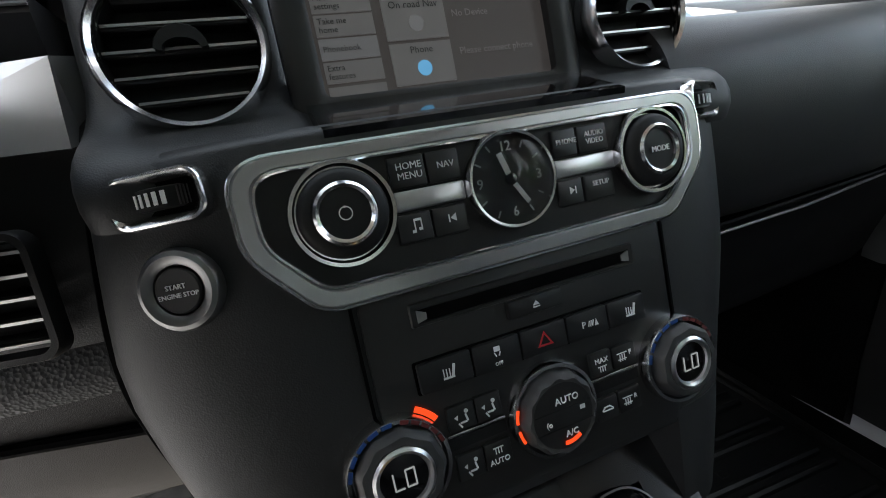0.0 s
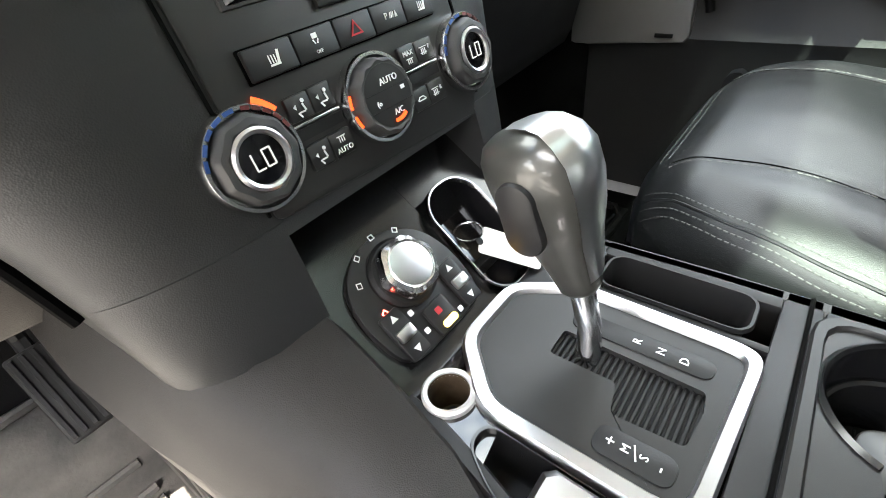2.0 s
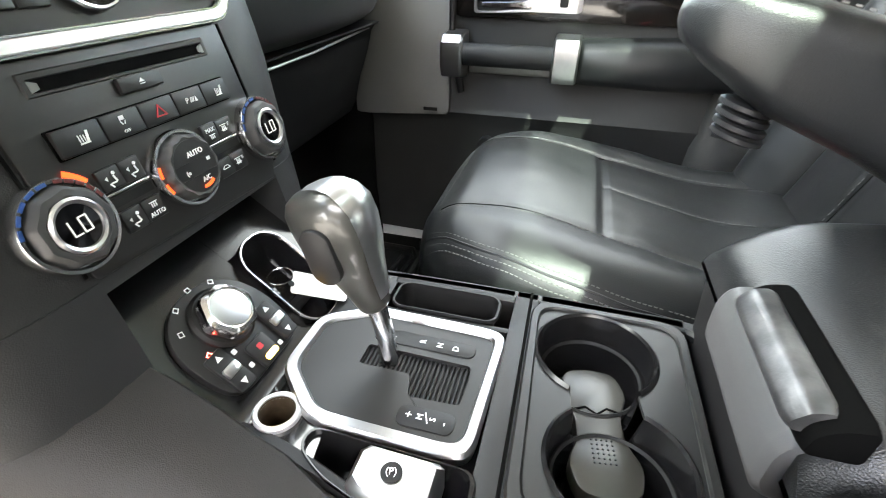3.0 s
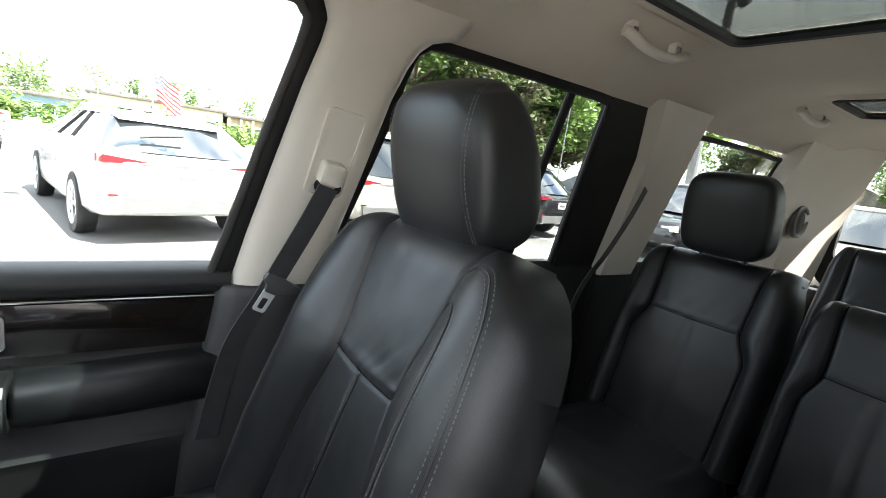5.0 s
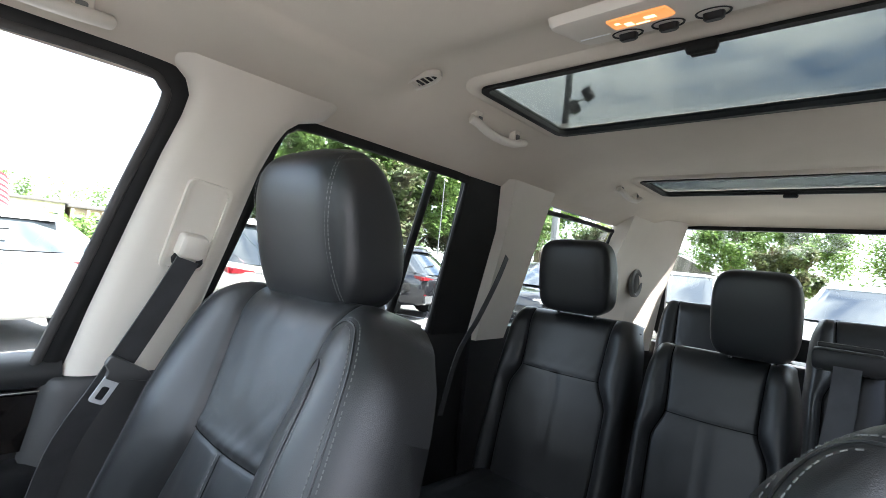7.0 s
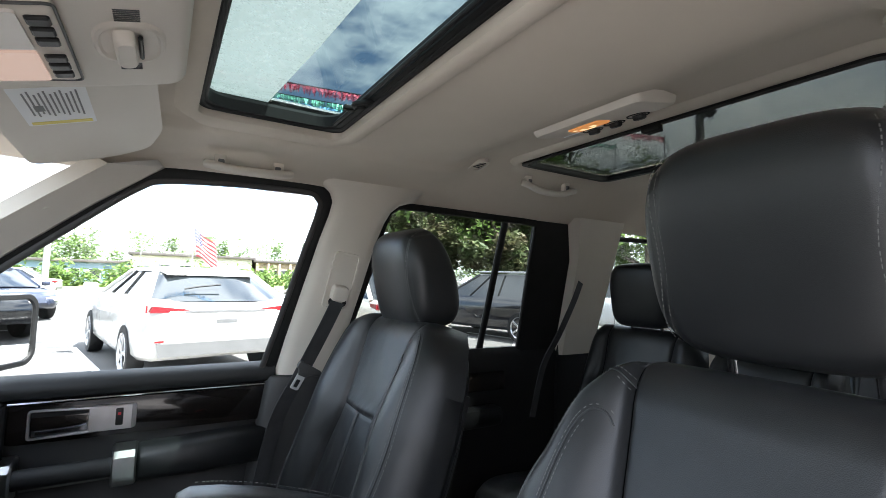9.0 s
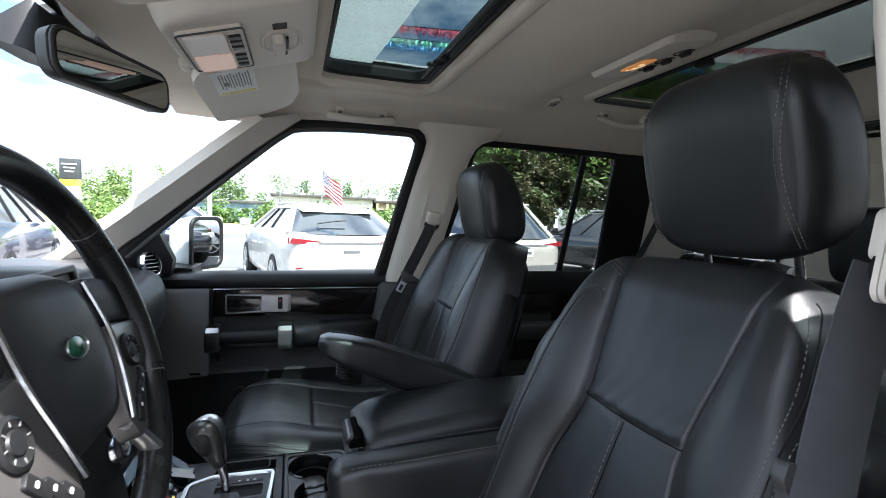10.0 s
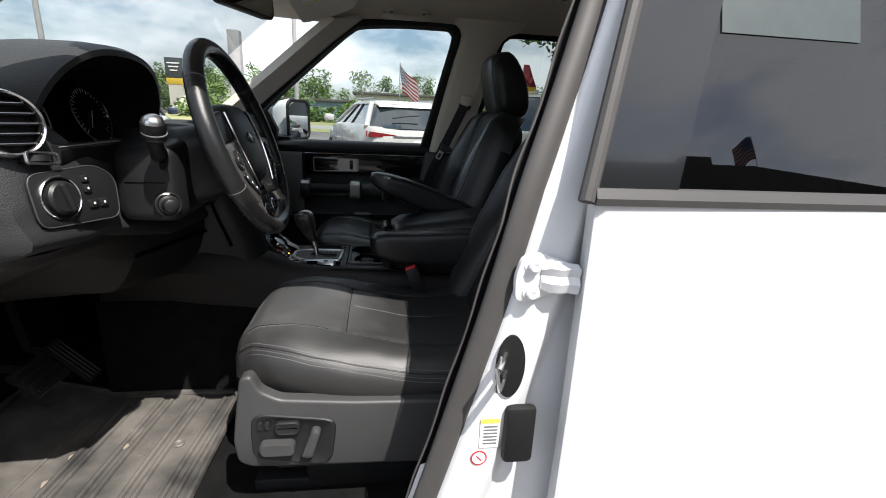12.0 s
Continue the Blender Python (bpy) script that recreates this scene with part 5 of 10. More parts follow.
def knob(u, v, r, big=False, name="rotary_knob", notches=0):
    k = part(name, disc([(r, 0), (r, 0.006), (r * 0.97, 0.008), (r * 0.90, 0.008), (r * 0.86, 0.004)], u, v, 0.001), CHROME, stack, "black rotary knob in a chrome ring")
    b = loft([[((rr + (0.0011 * abs(math.cos(notches * a / 2)) ** 3 - 0.0004 if notches else 0)) * math.cos(a), (rr + (0.0011 * abs(math.cos(notches * a / 2)) ** 3 - 0.0004 if notches else 0)) * math.sin(a), h) for a in [2 * math.pi * i / 64 for i in range(64)]] for rr, h in ((r * 0.84, 0.002), (r * 0.82, 0.009), (r * 0.79, 0.0125 if notches else 0.0105), (r * 0.72, 0.0145 if notches else 0.012), (r * 0.60, 0.0150 if notches else 0.0128), (r * 0.54, 0.014 if notches else 0.012))])
    b.transform(on_face(u, v))
    part("grip", b, SIDEP if notches else RUBBER, k)
    e = 0.0022 if notches else 0.0
    part("cap_ring", disc([(r * 0.57, 0.009), (r * 0.575, 0.0130 + e), (r * 0.52, 0.0142 + e), (r * 0.46, 0.0134 + e), (r * 0.43, 0.011 + e)], u, v), SATIN if notches else CHROME, k, "satin ring")
    part("cap", disc([(r * 0.45, 0.011), (r * 0.45, 0.0120 + e), (0, 0.0124 + e)], u, v), PIANO if big else HARD, k)
    return k


power = knob(-0.086, 0.0, 0.0245)
part("power_mark", join(lathe([(0.0026, 0), (0.0031, 0.0002), (0.0026, 0.0004)], 24, on_face(-0.086, 0, 0.0130), False), disc([(0.0005, 0.0130), (0.0005, 0.0134)], -0.086, 0.0028)), PRINT, power)
mode = knob(0.0905, 0.0, 0.0245)
lettering("knob_text", "MODE", 0.0044, on_face(0.0905, 0, 0.0134), PRINT, mode)
# clock
DIALINK = mat("pale_dial_ink", (0.46, 0.46, 0.45), 0.6, var=0.05, bump=0)
clock = part("clock", disc([(0.0258, 0), (0.0258, 0.005), (0.0245, 0.0075), (0.0232, 0.0072), (0.0228, 0.0004)], 0.001, 0), CHROME, stack, "round analogue clock with a chrome rim")
part("clock_face", disc([(0.0232, 0.002), (0.0, 0.0022)], 0.001, 0), HARD, clock)
for k in range(12):
    a = radians(90 - 30 * k)
    if k % 3 == 0:
        lettering("clock_number", {0: "12", 3: "3", 6: "6", 9: "9"}[k], 0.0072, on_face(0.001 + 0.0172 * math.cos(a), 0.0168 * math.sin(a), 0.0028), DIALINK, clock)
    else:
        tick = box((0.0192, 0, 0.0027), (0.0036, 0.0008, 0.0004))
        tick.transform(on_face(0.001, 0) @ pose(0, 0, 0, 0, 0, 90 - 30 * k))
        part("clock_mark", tick, DIALINK, clock)
for ang, ln, wd in ((-58, 0.0125, 0.0026), (108, 0.0115, 0.0032)):
    hand_bm = box((ln / 2 + 0.003, 0, 0.0036), (ln, wd, 0.0005))
    hand_bm.transform(on_face(0.001, 0) @ pose(0, 0, 0, 0, 0, ang))
    part("clock_pointer", hand_bm, SATIN, clock)
part("clock_glass", disc([(0.0230, 0.0050), (0.018, 0.0060), (0.010, 0.0066), (0.0, 0.0068)], 0.001, 0), glass("clock_glass", (0.95, 0.95, 0.95), 0.55, 0.03), clock, "domed clear clock glass").visible_shadow = False
part("clock_boss", disc([(0.003, 0.002), (0.003, 0.0045), (0.002, 0.005)], 0.001, 0), PIANO, clock)


def key(u0, u1, v0, v1, h=0.003, material=PANEL, name="button", bev=0.0008):
    return part(name, prism(rounded(u1 - u0, v1 - v0, 0.0009, 2, (u0 + u1) / 2, (v0 + v1) / 2), h, on_face(0, 0, 0.0008), bev), material, stack)


for u0, u1, txt, big in ((-0.0615, -0.0435, "HOME\nMENU", 0.0046), (-0.0425, -0.0255, "NAV", 0.0044), (0.0285, 0.0435, "PHONE", 0.0039), (0.0445, 0.0640, "AUDIO\nVIDEO", 0.0040)):
    b = key(u0, u1, 0.0055, 0.0205)
    lettering("button_text", txt, big, on_face((u0 + u1) / 2 + 0.001, 0.0135, 0.0040), PRINT, b)
for u0, u1, txt in ((-0.0625, -0.0455, "note"), (-0.0445, -0.0265, "prev"), (0.0275, 0.0430, "next"), (0.0440, 0.0640, "SETUP")):
    b = key(u0, u1, -0.0205, -0.0065)
    c = (u0 + u1) / 2 + 0.001
    if txt == "SETUP":
        lettering("button_text", txt, 0.0040, on_face(c, -0.0115, 0.0040), PRINT, b)
    elif txt == "note":
        part("button_icon", join(box((c - 0.0012, -0.0125, 0.0041), (0.0006, 0.0052, 0.0004)), box((c + 0.0022, -0.0117, 0.0041), (0.0006, 0.0052, 0.0004)), box((c + 0.0005, -0.0097, 0.0041), (0.0040, 0.0012, 0.0004)), box((c - 0.0019, -0.0151, 0.0041), (0.0018, 0.0014, 0.0004)), box((c + 0.0015, -0.0143, 0.0041), (0.0018, 0.0014, 0.0004))), PRINT, b).data.transform(FACE)
    else:
        s = -1 if txt == "prev" else 1
        part("button_icon", join(prism([(c - s * 0.0018, -0.0145), (c + s * 0.0012, -0.0125), (c - s * 0.0018, -0.0105)][::s], 0.0004, Matrix.Translation((0, 0, 0.0039))), box((c + s * 0.0019, -0.0125, 0.0041), (0.0006, 0.004, 0.0004))), PRINT, b).data.transform(FACE)
part("metal_strip", prism(rounded(0.036, 0.0095, 0.001, 2, -0.043, -0.0003), 0.0028, on_face(0, 0, 0.0008), 0.0008), SATIN, stack)
part("metal_strip", prism(rounded(0.040, 0.0095, 0.001, 2, 0.0475, -0.0003), 0.0028, on_face(0, 0, 0.0008), 0.0008), SATIN, stack)

# lower panel
low = [(-0.0895, -0.043), (0.0915, -0.041), (0.0915, -0.152), (0.085, -0.166), (-0.0895, -0.158)]
part("climate_panel", prism(soften(low, 0.004), 0.004, on_face(0, 0, -0.002), 0.001), PANEL, stack)
for u in (-0.0925, 0.0945):
    part("panel_gap", box((u, -0.098, 0.0006), (0.0016, 0.112, 0.0016)), SEAM_SHADE, stack).data.transform(FACE)
slot = part("disc_slot", frame_plate(rounded(0.136, 0.0125, 0.0008, 2, 0.002, -0.0550), rounded(0.128, 0.0062, 0.0006, 2, 0.002, -0.0560), 0.0026, on_face(0, 0, 0.0005), 0.0010), PANEL, stack)
part("slot_mouth", box((0.002, -0.0560, 0.0020), (0.129, 0.0068, 0.0004)), SEAM_SHADE, slot).data.transform(FACE)
for e_ in (-1, 1):
    part("slot_corner", prism([(0.002 + e_ * 0.0645, -0.0592), (0.002 + e_ * 0.0645, -0.0528), (0.002 + e_ * 0.0595, -0.0548), (0.002 + e_ * 0.0595, -0.0580)][::-e_], 0.0008, on_face(0, 0, 0.0022)), GREYP, slot, "pale bevelled slot end")
# flat near-black plate paints the shade in the gaps round the keys
part("key_frame", prism(rounded(0.1415, 0.0168, 0.001, 2, 0.0008, -0.0860), 0.0012, on_face(0, 0, 0.0018)), SEAM_SHADE, stack, "near-black plate for the gap shade round the key row")
ej = part("eject_button", prism(rounded(0.033, 0.0095, 0.001, 2, 0.0015, -0.0665), 0.004, on_face(0, 0, 0.001), 0.0008), HARD, stack)
part("button_icon", join(prism([(-0.0005, -0.0668), (0.0035, -0.0668), (0.0015, -0.0645)], 0.0004, Matrix.Translation((0, 0, 0.0050))), box((0.0015, -0.0678, 0.0052), (0.004, 0.0006, 0.0004))), PRINT, ej).data.transform(FACE)
edges = (-0.0690, -0.0400, -0.0120, 0.0165, 0.0440, 0.0705)
for i, (u0, u1) in enumerate(zip(edges, edges[1:])):
    v1, v0 = -0.0785, -0.0935
    b = key(u0 + 0.0004, u1 - 0.0004, v0, v1, 0.005, HARD)
    c, z = (u0 + u1) / 2, 0.0060
    if i == 2:
        tri = [(c - 0.0048, -0.0895), (c + 0.0048, -0.0895), (c, -0.0815)]
        tin = [(c - 0.0032, -0.0886), (c + 0.0032, -0.0886), (c, -0.0832)]
        part("hazard_mark", frame_plate(tri, tin, 0.0004, on_face(0, 0, z)), REDPRINT, b)
    elif i in (0, 4):
        m = on_face(c + (0.002 if i == 0 else 0.003), -0.086, z)
        bits = [box((-0.0035 + 0.0016 * k, -0.0002 * k, 0), (0.0005, 0.0040, 0.0004)) for k in range(3)] + [box((0.0018, 0.0004, 0), (0.0014, 0.0062, 0.0004), rot=(0, 0, -14)), box((-0.001, -0.0029, 0), (0.006, 0.0010, 0.0004))]
        bm = join(*bits)
        bm.transform(m)
        part("seat_heater_mark", bm, PRINT, b)
    elif i == 1:
        bm = join(box((0, 0.0024, 0), (0.0034, 0.0026, 0.0004)), box((-0.0012, -0.0004, 0), (0.0006, 0.0024, 0.0004), rot=(0, 0, 25)), box((0.0012, -0.0004, 0), (0.0006, 0.0024, 0.0004), rot=(0, 0, -25)))
        bm.transform(on_face(c, -0.085, z))
        part("stability_mark", bm, PRINT, b)
        lettering("button_text", "OFF", 0.0026, on_face(c, -0.0905, z), PRINT, b)
    else:
        lettering("button_text", "P", 0.0052, on_face(c - 0.0028, -0.086, z), PRINT, b)
        bm = join(*[box((0.0006 + 0.0013 * k, 0, 0), (0.0005, 0.0034, 0.0004), rot=(0, 0, -18)) for k in range(3)], prism([(0.0042, -0.0018), (0.0066, -0.0018), (0.0054, 0.0018)], 0.0003))
        bm.transform(on_face(c, -0.086, z))
        part("parking_aid_mark", bm, PRINT, b)
ORANGE = glow("amber_light", (1.0, 0.07, 0.012), 0.09)
BLUE = mat("blue_print", (0.02, 0.07, 0.25), 0.5, bump=0)
WARM = mat("dark_red_print", (0.12, 0.02, 0.02), 0.5, bump=0)


def arc_bar(u, v, r0, r1, a0, a1, z, n=10):
    pts = [(u + r1 * math.cos(radians(a0 + (a1 - a0) * i / n)), v + r1 * math.sin(radians(a0 + (a1 - a0) * i / n))) for i in range(n + 1)]
    pts += [(u + r0 * math.cos(radians(a1 + (a0 - a1) * i / n)), v + r0 * math.sin(radians(a1 + (a0 - a1) * i / n))) for i in range(n + 1)]
    return prism(pts, 0.0005, on_face(0, 0, z))


for u in (-0.087, 0.089):
    k = knob(u, -0.1245, 0.0265, True, "temperature_knob", 9)
    for n in range(5):
        part("scale_mark", arc_bar(u, -0.1245, 0.0232, 0.0252, 170 - 17 * n, 157 - 17 * n, 0.0088), BLUE, k)
        part("scale_mark", arc_bar(u, -0.1245, 0.0232, 0.0252, 80 - 13 * n, 70 - 13 * n, 0.0088), WARM, k)
    segs = [box((-0.0052, 0, 0), (0.0008, 0.0085, 0.0003)), box((-0.0030, -0.0042, 0), (0.0045, 0.0008, 0.0003)), box((0.0008, 0, 0), (0.0008, 0.0085, 0.0003)), box((0.0052, 0, 0), (0.0008, 0.0085, 0.0003)), box((0.003, 0.0042, 0), (0.0045, 0.0008, 0.0003)), box((0.003, -0.0042, 0), (0.0045, 0.0008, 0.0003))]
    bm = join(*segs)
    bm.transform(on_face(u, -0.1245, 0.0149))
    tagged(part("temperature_display", bm, glow("pale_light", (0.33, 0.34, 0.33), 0.06), k, "lit LO temperature digits"), "lit LO temperature digits", kind="stuff")
part("fan_light", arc_bar(-0.087, -0.1245, 0.0270, 0.0300, 62, 36, 0.0035), ORANGE, stack, "lit amber bar")
fan = part("fan_knob", disc([(0.0265, 0), (0.0265, 0.006), (0.0257, 0.008), (0.0238, 0.008), (0.0228, 0.004)], 0, -0.125, 0.001), CHROME, stack, "black fan knob with buttons in a chrome ring")
b = loft([[((rr + 0.0006 * math.cos(12 * a)) * math.cos(a), (rr + 0.0006 * math.cos(12 * a)) * math.sin(a), h) for a in [2 * math.pi * i / 64 for i in range(64)]] for rr, h in ((0.0228, 0.002), (0.0215, 0.013), (0.0195, 0.0155), (0.0180, 0.0150))])
b.transform(on_face(0, -0.125))
part("grip", b, SIDEP, fan)
part("cap", disc([(0.0180, 0.013), (0.0178, 0.0152), (0, 0.0158)], 0, -0.125), PANEL, fan)
for y in (0.004, -0.006):
    part("cap_line", box((0, -0.125 + y, 0.0157), (0.034, 0.0003, 0.0005)), RUBBER, fan).data.transform(FACE)
lettering("button_text", "AUTO", 0.0052, on_face(0.003, -0.1165, 0.0160), PRINT, fan)
lettering("button_text", "A/C", 0.0047, on_face(0.003, -0.1350, 0.0160), PRINT, fan)
lettering("button_text", "(o", 0.0042, on_face(-0.0095, -0.127, 0.0160), PRINT, fan)
part("air_mark", box((0.0115, -0.1235, 0.0160), (0.003, 0.0022, 0.0004)), PRINT, fan).data.transform(FACE)
part("light_bar", arc_bar(0, -0.125, 0.0135, 0.0155, 262, 302, 0.0158), ORANGE, fan, "lit amber bar")
for a0 in (160, 188):
    part("light_bar", arc_bar(0, -0.125, 0.0229, 0.0245, a0, a0 + 18, 0.0088), ORANGE, fan, "lit amber bar")
# small climate buttons
for u0, u1, v0, v1, kind in ((-0.0585, -0.0435, -0.1180, -0.1050, "man"), (-0.0430, -0.0285, -0.1180, -0.1045, "man"), (0.0285, 0.0430, -0.1180, -0.1045, "MAX"), (0.0435, 0.0600, -0.1180, -0.1050, "F"), (-0.0585, -0.0435, -0.1450, -0.1310, "man"), (-0.0430, -0.0275, -0.1450, -0.1310, "AUTO"), (0.0275, 0.0425, -0.1450, -0.1315, "car"), (0.0430, 0.0590, -0.1450, -0.1310, "R")):
    b = key(u0, u1, v0, v1, 0.0036, PANEL)
    c, d = (u0 + u1) / 2, (v0 + v1) / 2
    m = on_face(c, d, 0.0046)
    if kind == "man":
        bm = join(lathe([(0.0011, 0), (0.0011, 0.0004)], 12, Matrix.Translation((0.0026, 0.0028, 0))), box((0.0024, -0.0005, 0.0002), (0.0010, 0.0040, 0.0004), rot=(0, 0, 12)), box((0.0005, -0.0026, 0.0002), (0.0036, 0.0009, 0.0004)), box((-0.0015, -0.0038, 0.0002), (0.0009, 0.0030, 0.0004), rot=(0, 0, 30)), prism([(-0.0042, 0.0008), (-0.0022, 0.0018), (-0.0026, -0.0008)][::-1], 0.0004))
        bm.transform(m)
        part("airflow_mark", bm, PRINT, b)
    elif kind in ("MAX", "AUTO"):
        lettering("button_text", kind, 0.0042, m @ Matrix.Translation((0, 0.0018 if kind == "MAX" else -0.0035, 0)), PRINT, b)
        bm = join(*[box((-0.0016 + 0.0016 * k, (-0.003 if kind == "MAX" else 0.0022), 0.0002), (0.0005, 0.0030, 0.0004)) for k in range(3)], box((0, -0.0015 if kind == "MAX" else 0.0040, 0.0002), (0.006, 0.0005, 0.0004)))
        bm.transform(m)
        part("demist_mark", bm, PRINT, b)
    elif kind == "car":
        bm = join(box((0, -0.0006, 0.0002), (0.0072, 0.0006, 0.0004)), box((-0.0004, 0.0016, 0.0002), (0.0040, 0.0006, 0.0004)), box((-0.0030, 0.0006, 0.0002), (0.0026, 0.0006, 0.0004), rot=(0, 0, 40)), box((0.0026, 0.0006, 0.0002), (0.0026, 0.0006, 0.0004), rot=(0, 0, -40)))
        bm.transform(m)
        part("recirculation_mark", bm, PRINT, b)
    else:
        bm = join(*[box((-0.0034 + 0.0016 * k, -0.0006, 0.0002), (0.0005, 0.0040, 0.0004)) for k in range(3)], box((-0.0018, 0.0022, 0.0002), (0.0070, 0.0005, 0.0004)), box((-0.0018, -0.0014, 0.0002), (0.0060, 0.0005, 0.0004)))
        bm.transform(m)
        part("demist_mark", bm, PRINT, b)
        lettering("button_text", kind, 0.0038, m @ Matrix.Translation((0.0040, 0.0012, 0)), PRINT, b)
for u0, u1 in ((-0.0600, -0.0275), (0.0275, 0.0605)):
    part("vent_slit", box(((u0 + u1) / 2, -0.1250, 0.0024), (u1 - u0, 0.0060, 0.0010)), RUBBER, stack).data.transform(FACE)
    part("chrome_line", box(((u0 + u1) / 2, -0.1200, 0.0032), (u1 - u0, 0.0016, 0.0014), 0.0004), CHROME, stack).data.transform(FACE)

# thumb wheels and the start button on the housing's flanks
for s, u, v, w, turn in ((-1, -0.1575, 0.0215, -0.0095, 23), (1, 0.1480, 0.0245, -0.0078, 21)):
    m = on_face(u, v, w) @ pose(0, 0, 0, 0, s * turn, 0)
    t = part("thumbwheel_bezel", loft([[m @ Vector((x, y, h)) for x, y in rounded(0.0425 - k, 0.0235 - k, 0.0075 - k * 0.3, 6)] for k, h in ((0.0, -0.003), (0.0, 0.0025), (0.0012, 0.0040), (0.0032, 0.0044), (0.0050, 0.0036), (0.0100, 0.0008), (0.0108, -0.001))], True, False), CHROME, stack, "polished thumbwheel bezel")
    part("recess", prism(rounded(0.034, 0.0145, 0.003), 0.001, m @ Matrix.Translation((0, 0, -0.0012))), SEAM_SHADE, t)
    wb = lathe([(0.0135, -0.0048), (0.0150, -0.0042), (0.0150, 0.0042), (0.0135, 0.0048)], 48, m @ Matrix.Translation((0, 0, -0.0098)) @ pose(0, 0, 0, 90, 0, 0))
    part("thumbwheel", wb, RUBBER, t)
    part("thumbwheel_marks", join(*[box((-0.0085 + 0.0033 * k, 0, 0.0152 * math.cos((-0.0085 + 0.0033 * k) / 0.015) - 0.0098), (0.0009 + 0.00025 * k, 0.0056, 0.0006)) for k in range(5)]), PRINT, t).data.transform(m)
    for k in range(4):
        part("grip_rib", box((0.0098 + 0.0011 * k, 0, 0.0151 * math.cos((0.0098 + 0.0011 * k) / 0.015) - 0.0098), (0.0004, 0.0080, 0.0008)), SIDEP, t).data.transform(m)
sm = on_face(-0.1590, -0.0180, -0.0095) @ pose(0, 0, 0, 0, -21, 0)
st = part("start_button", lathe([(0.0184, -0.006), (0.0184, 0.0008), (0.0174, 0.0026), (0.0154, 0.0036), (0.0128, 0.0032), (0.0112, 0.0018), (0.0106, -0.001)], 52, sm, False), mat("smoked_satin_metal", (0.26, 0.26, 0.26), 0.34, 0.9, var=0.1, vscale=30, bump=0), stack, "round engine start button in a satin ring")
part("gap", lathe([(0.0108, -0.0012), (0.0098, -0.0012)], 40, sm), SEAM_SHADE, st)
part("cap", lathe([(0.0103, -0.001), (0.0103, 0.0018), (0.0095, 0.0026), (0, 0.0022)], 40, sm), PANEL, st)
lettering("button_text", "START", 0.0031, sm @ Matrix.Translation((-0.0005, 0.0017, 0.0026)), PRINT, st)
lettering("button_text", "ENGINE STOP", 0.0029, sm @ Matrix.Translation((0, -0.0021, 0.0026)), PRINT, st)

# driver's end of the dashboard
part("pad_face", loft([[(x, y, 1.045), (x, y - 0.004, 1.06), (x, y + 0.016, 1.148), (x, y + 0.03, 1.158), (x, 1.10, 1.158), (x, 1.10, 1.045)] for x, y in ((-0.165, 0.990), (-0.25, 0.998), (-0.37, 1.022))]), SOFT, dash)
vent(dash, (-0.700, 1.083, 1.256), 0.043, (0.86, -0.51, 0), (0.10, 0.17, 0.98), (-0.50, -0.84, 0.20), False)
vent(dash, (0.690, 1.052, 1.195), 0.034, (0.93, -0.36, 0), (0.05, 0.25, 0.966), (-0.36, -0.93, 0.20), False)
vent_side = part("side_vent", frame_plate(rounded(0.070, 0.064, 0.010), rounded(0.060, 0.054, 0.006), 0.01, axes(Vector((-0.254, 0.991, 1.082)), Vector((0.98, -0.2, 0)).normalized(), Vector((0, 0.2, 0.98)).normalized(), Vector((-0.2, -0.96, 0.2)).normalized()), 0.003), HARD, dash)
for k in range(5):
    part("slat", box((-0.254, 0.994 + 0.0022 * (k - 2), 1.082 + 0.0110 * (k - 2)), (0.060, 0.012, 0.003), 0.001, 1, (0, 0, -11)), HARD, vent_side)
    part("slat_edge", box((-0.255, 0.9870 + 0.0022 * (k - 2), 1.082 + 0.0110 * (k - 2)), (0.058, 0.0012, 0.0016), 0, 1, (0, 0, -11)), SATIN, vent_side)
for s in (-1, 1):
    part("satin_end_panel", loft([[(s * 0.196, 0.995, 1.146), (s * 0.30, 1.015, 1.146), (s * 0.30, 1.042, 1.183), (s * 0.196, 1.011, 1.188)], [(s * 0.196, 1.02, 1.146), (s * 0.30, 1.06, 1.146), (s * 0.30, 1.066, 1.183), (s * 0.186, 1.030, 1.188)]]), SILVERP, dash)
swm = axes(Vector((-0.652, 1.049, 1.143)), Vector((0.965, -0.26, 0)).normalized(), Vector((0.04, 0.14, 0.985)).normalized(), Vector((-0.255, -0.955, 0.15)).normalized())
swp = part("switch_panel", prism(soften([(-0.062, -0.042), (0.085, -0.050), (0.095, 0.02), (0.06, 0.045), (-0.062, 0.04)], 0.02), 0.006, swm, 0.002), HARD, dash)
part("panel_edge", tube([swm @ Vector((x, y, 0.0055)) for x, y in soften([(-0.062, -0.042), (0.085, -0.050), (0.095, 0.02), (0.06, 0.045), (-0.062, 0.04)], 0.02)], 0.0012, 6, True), SIDEP, swp)
part("light_switch", lathe([(0.0345, 0.004), (0.0345, 0.009), (0.033, 0.0105), (0.0315, 0.009), (0.0315, 0.006)], 40, swm @ Matrix.Translation((-0.018, 0, 0))), CHROME, swp, "satin ring round the light switch")
lb = lathe([(0.027, 0.004), (0.026, 0.014), (0.022, 0.018), (0, 0.018)], 36, swm @ Matrix.Translation((-0.018, 0, 0)))
part("light_switch_dial", join(lb, prism(rounded(0.010, 0.046, 0.004), 0.010, swm @ Matrix.Translation((-0.018, 0, 0.016)) @ pose(0, 0, 0, 0, 0, 12), 0.003)), HARD, swp)
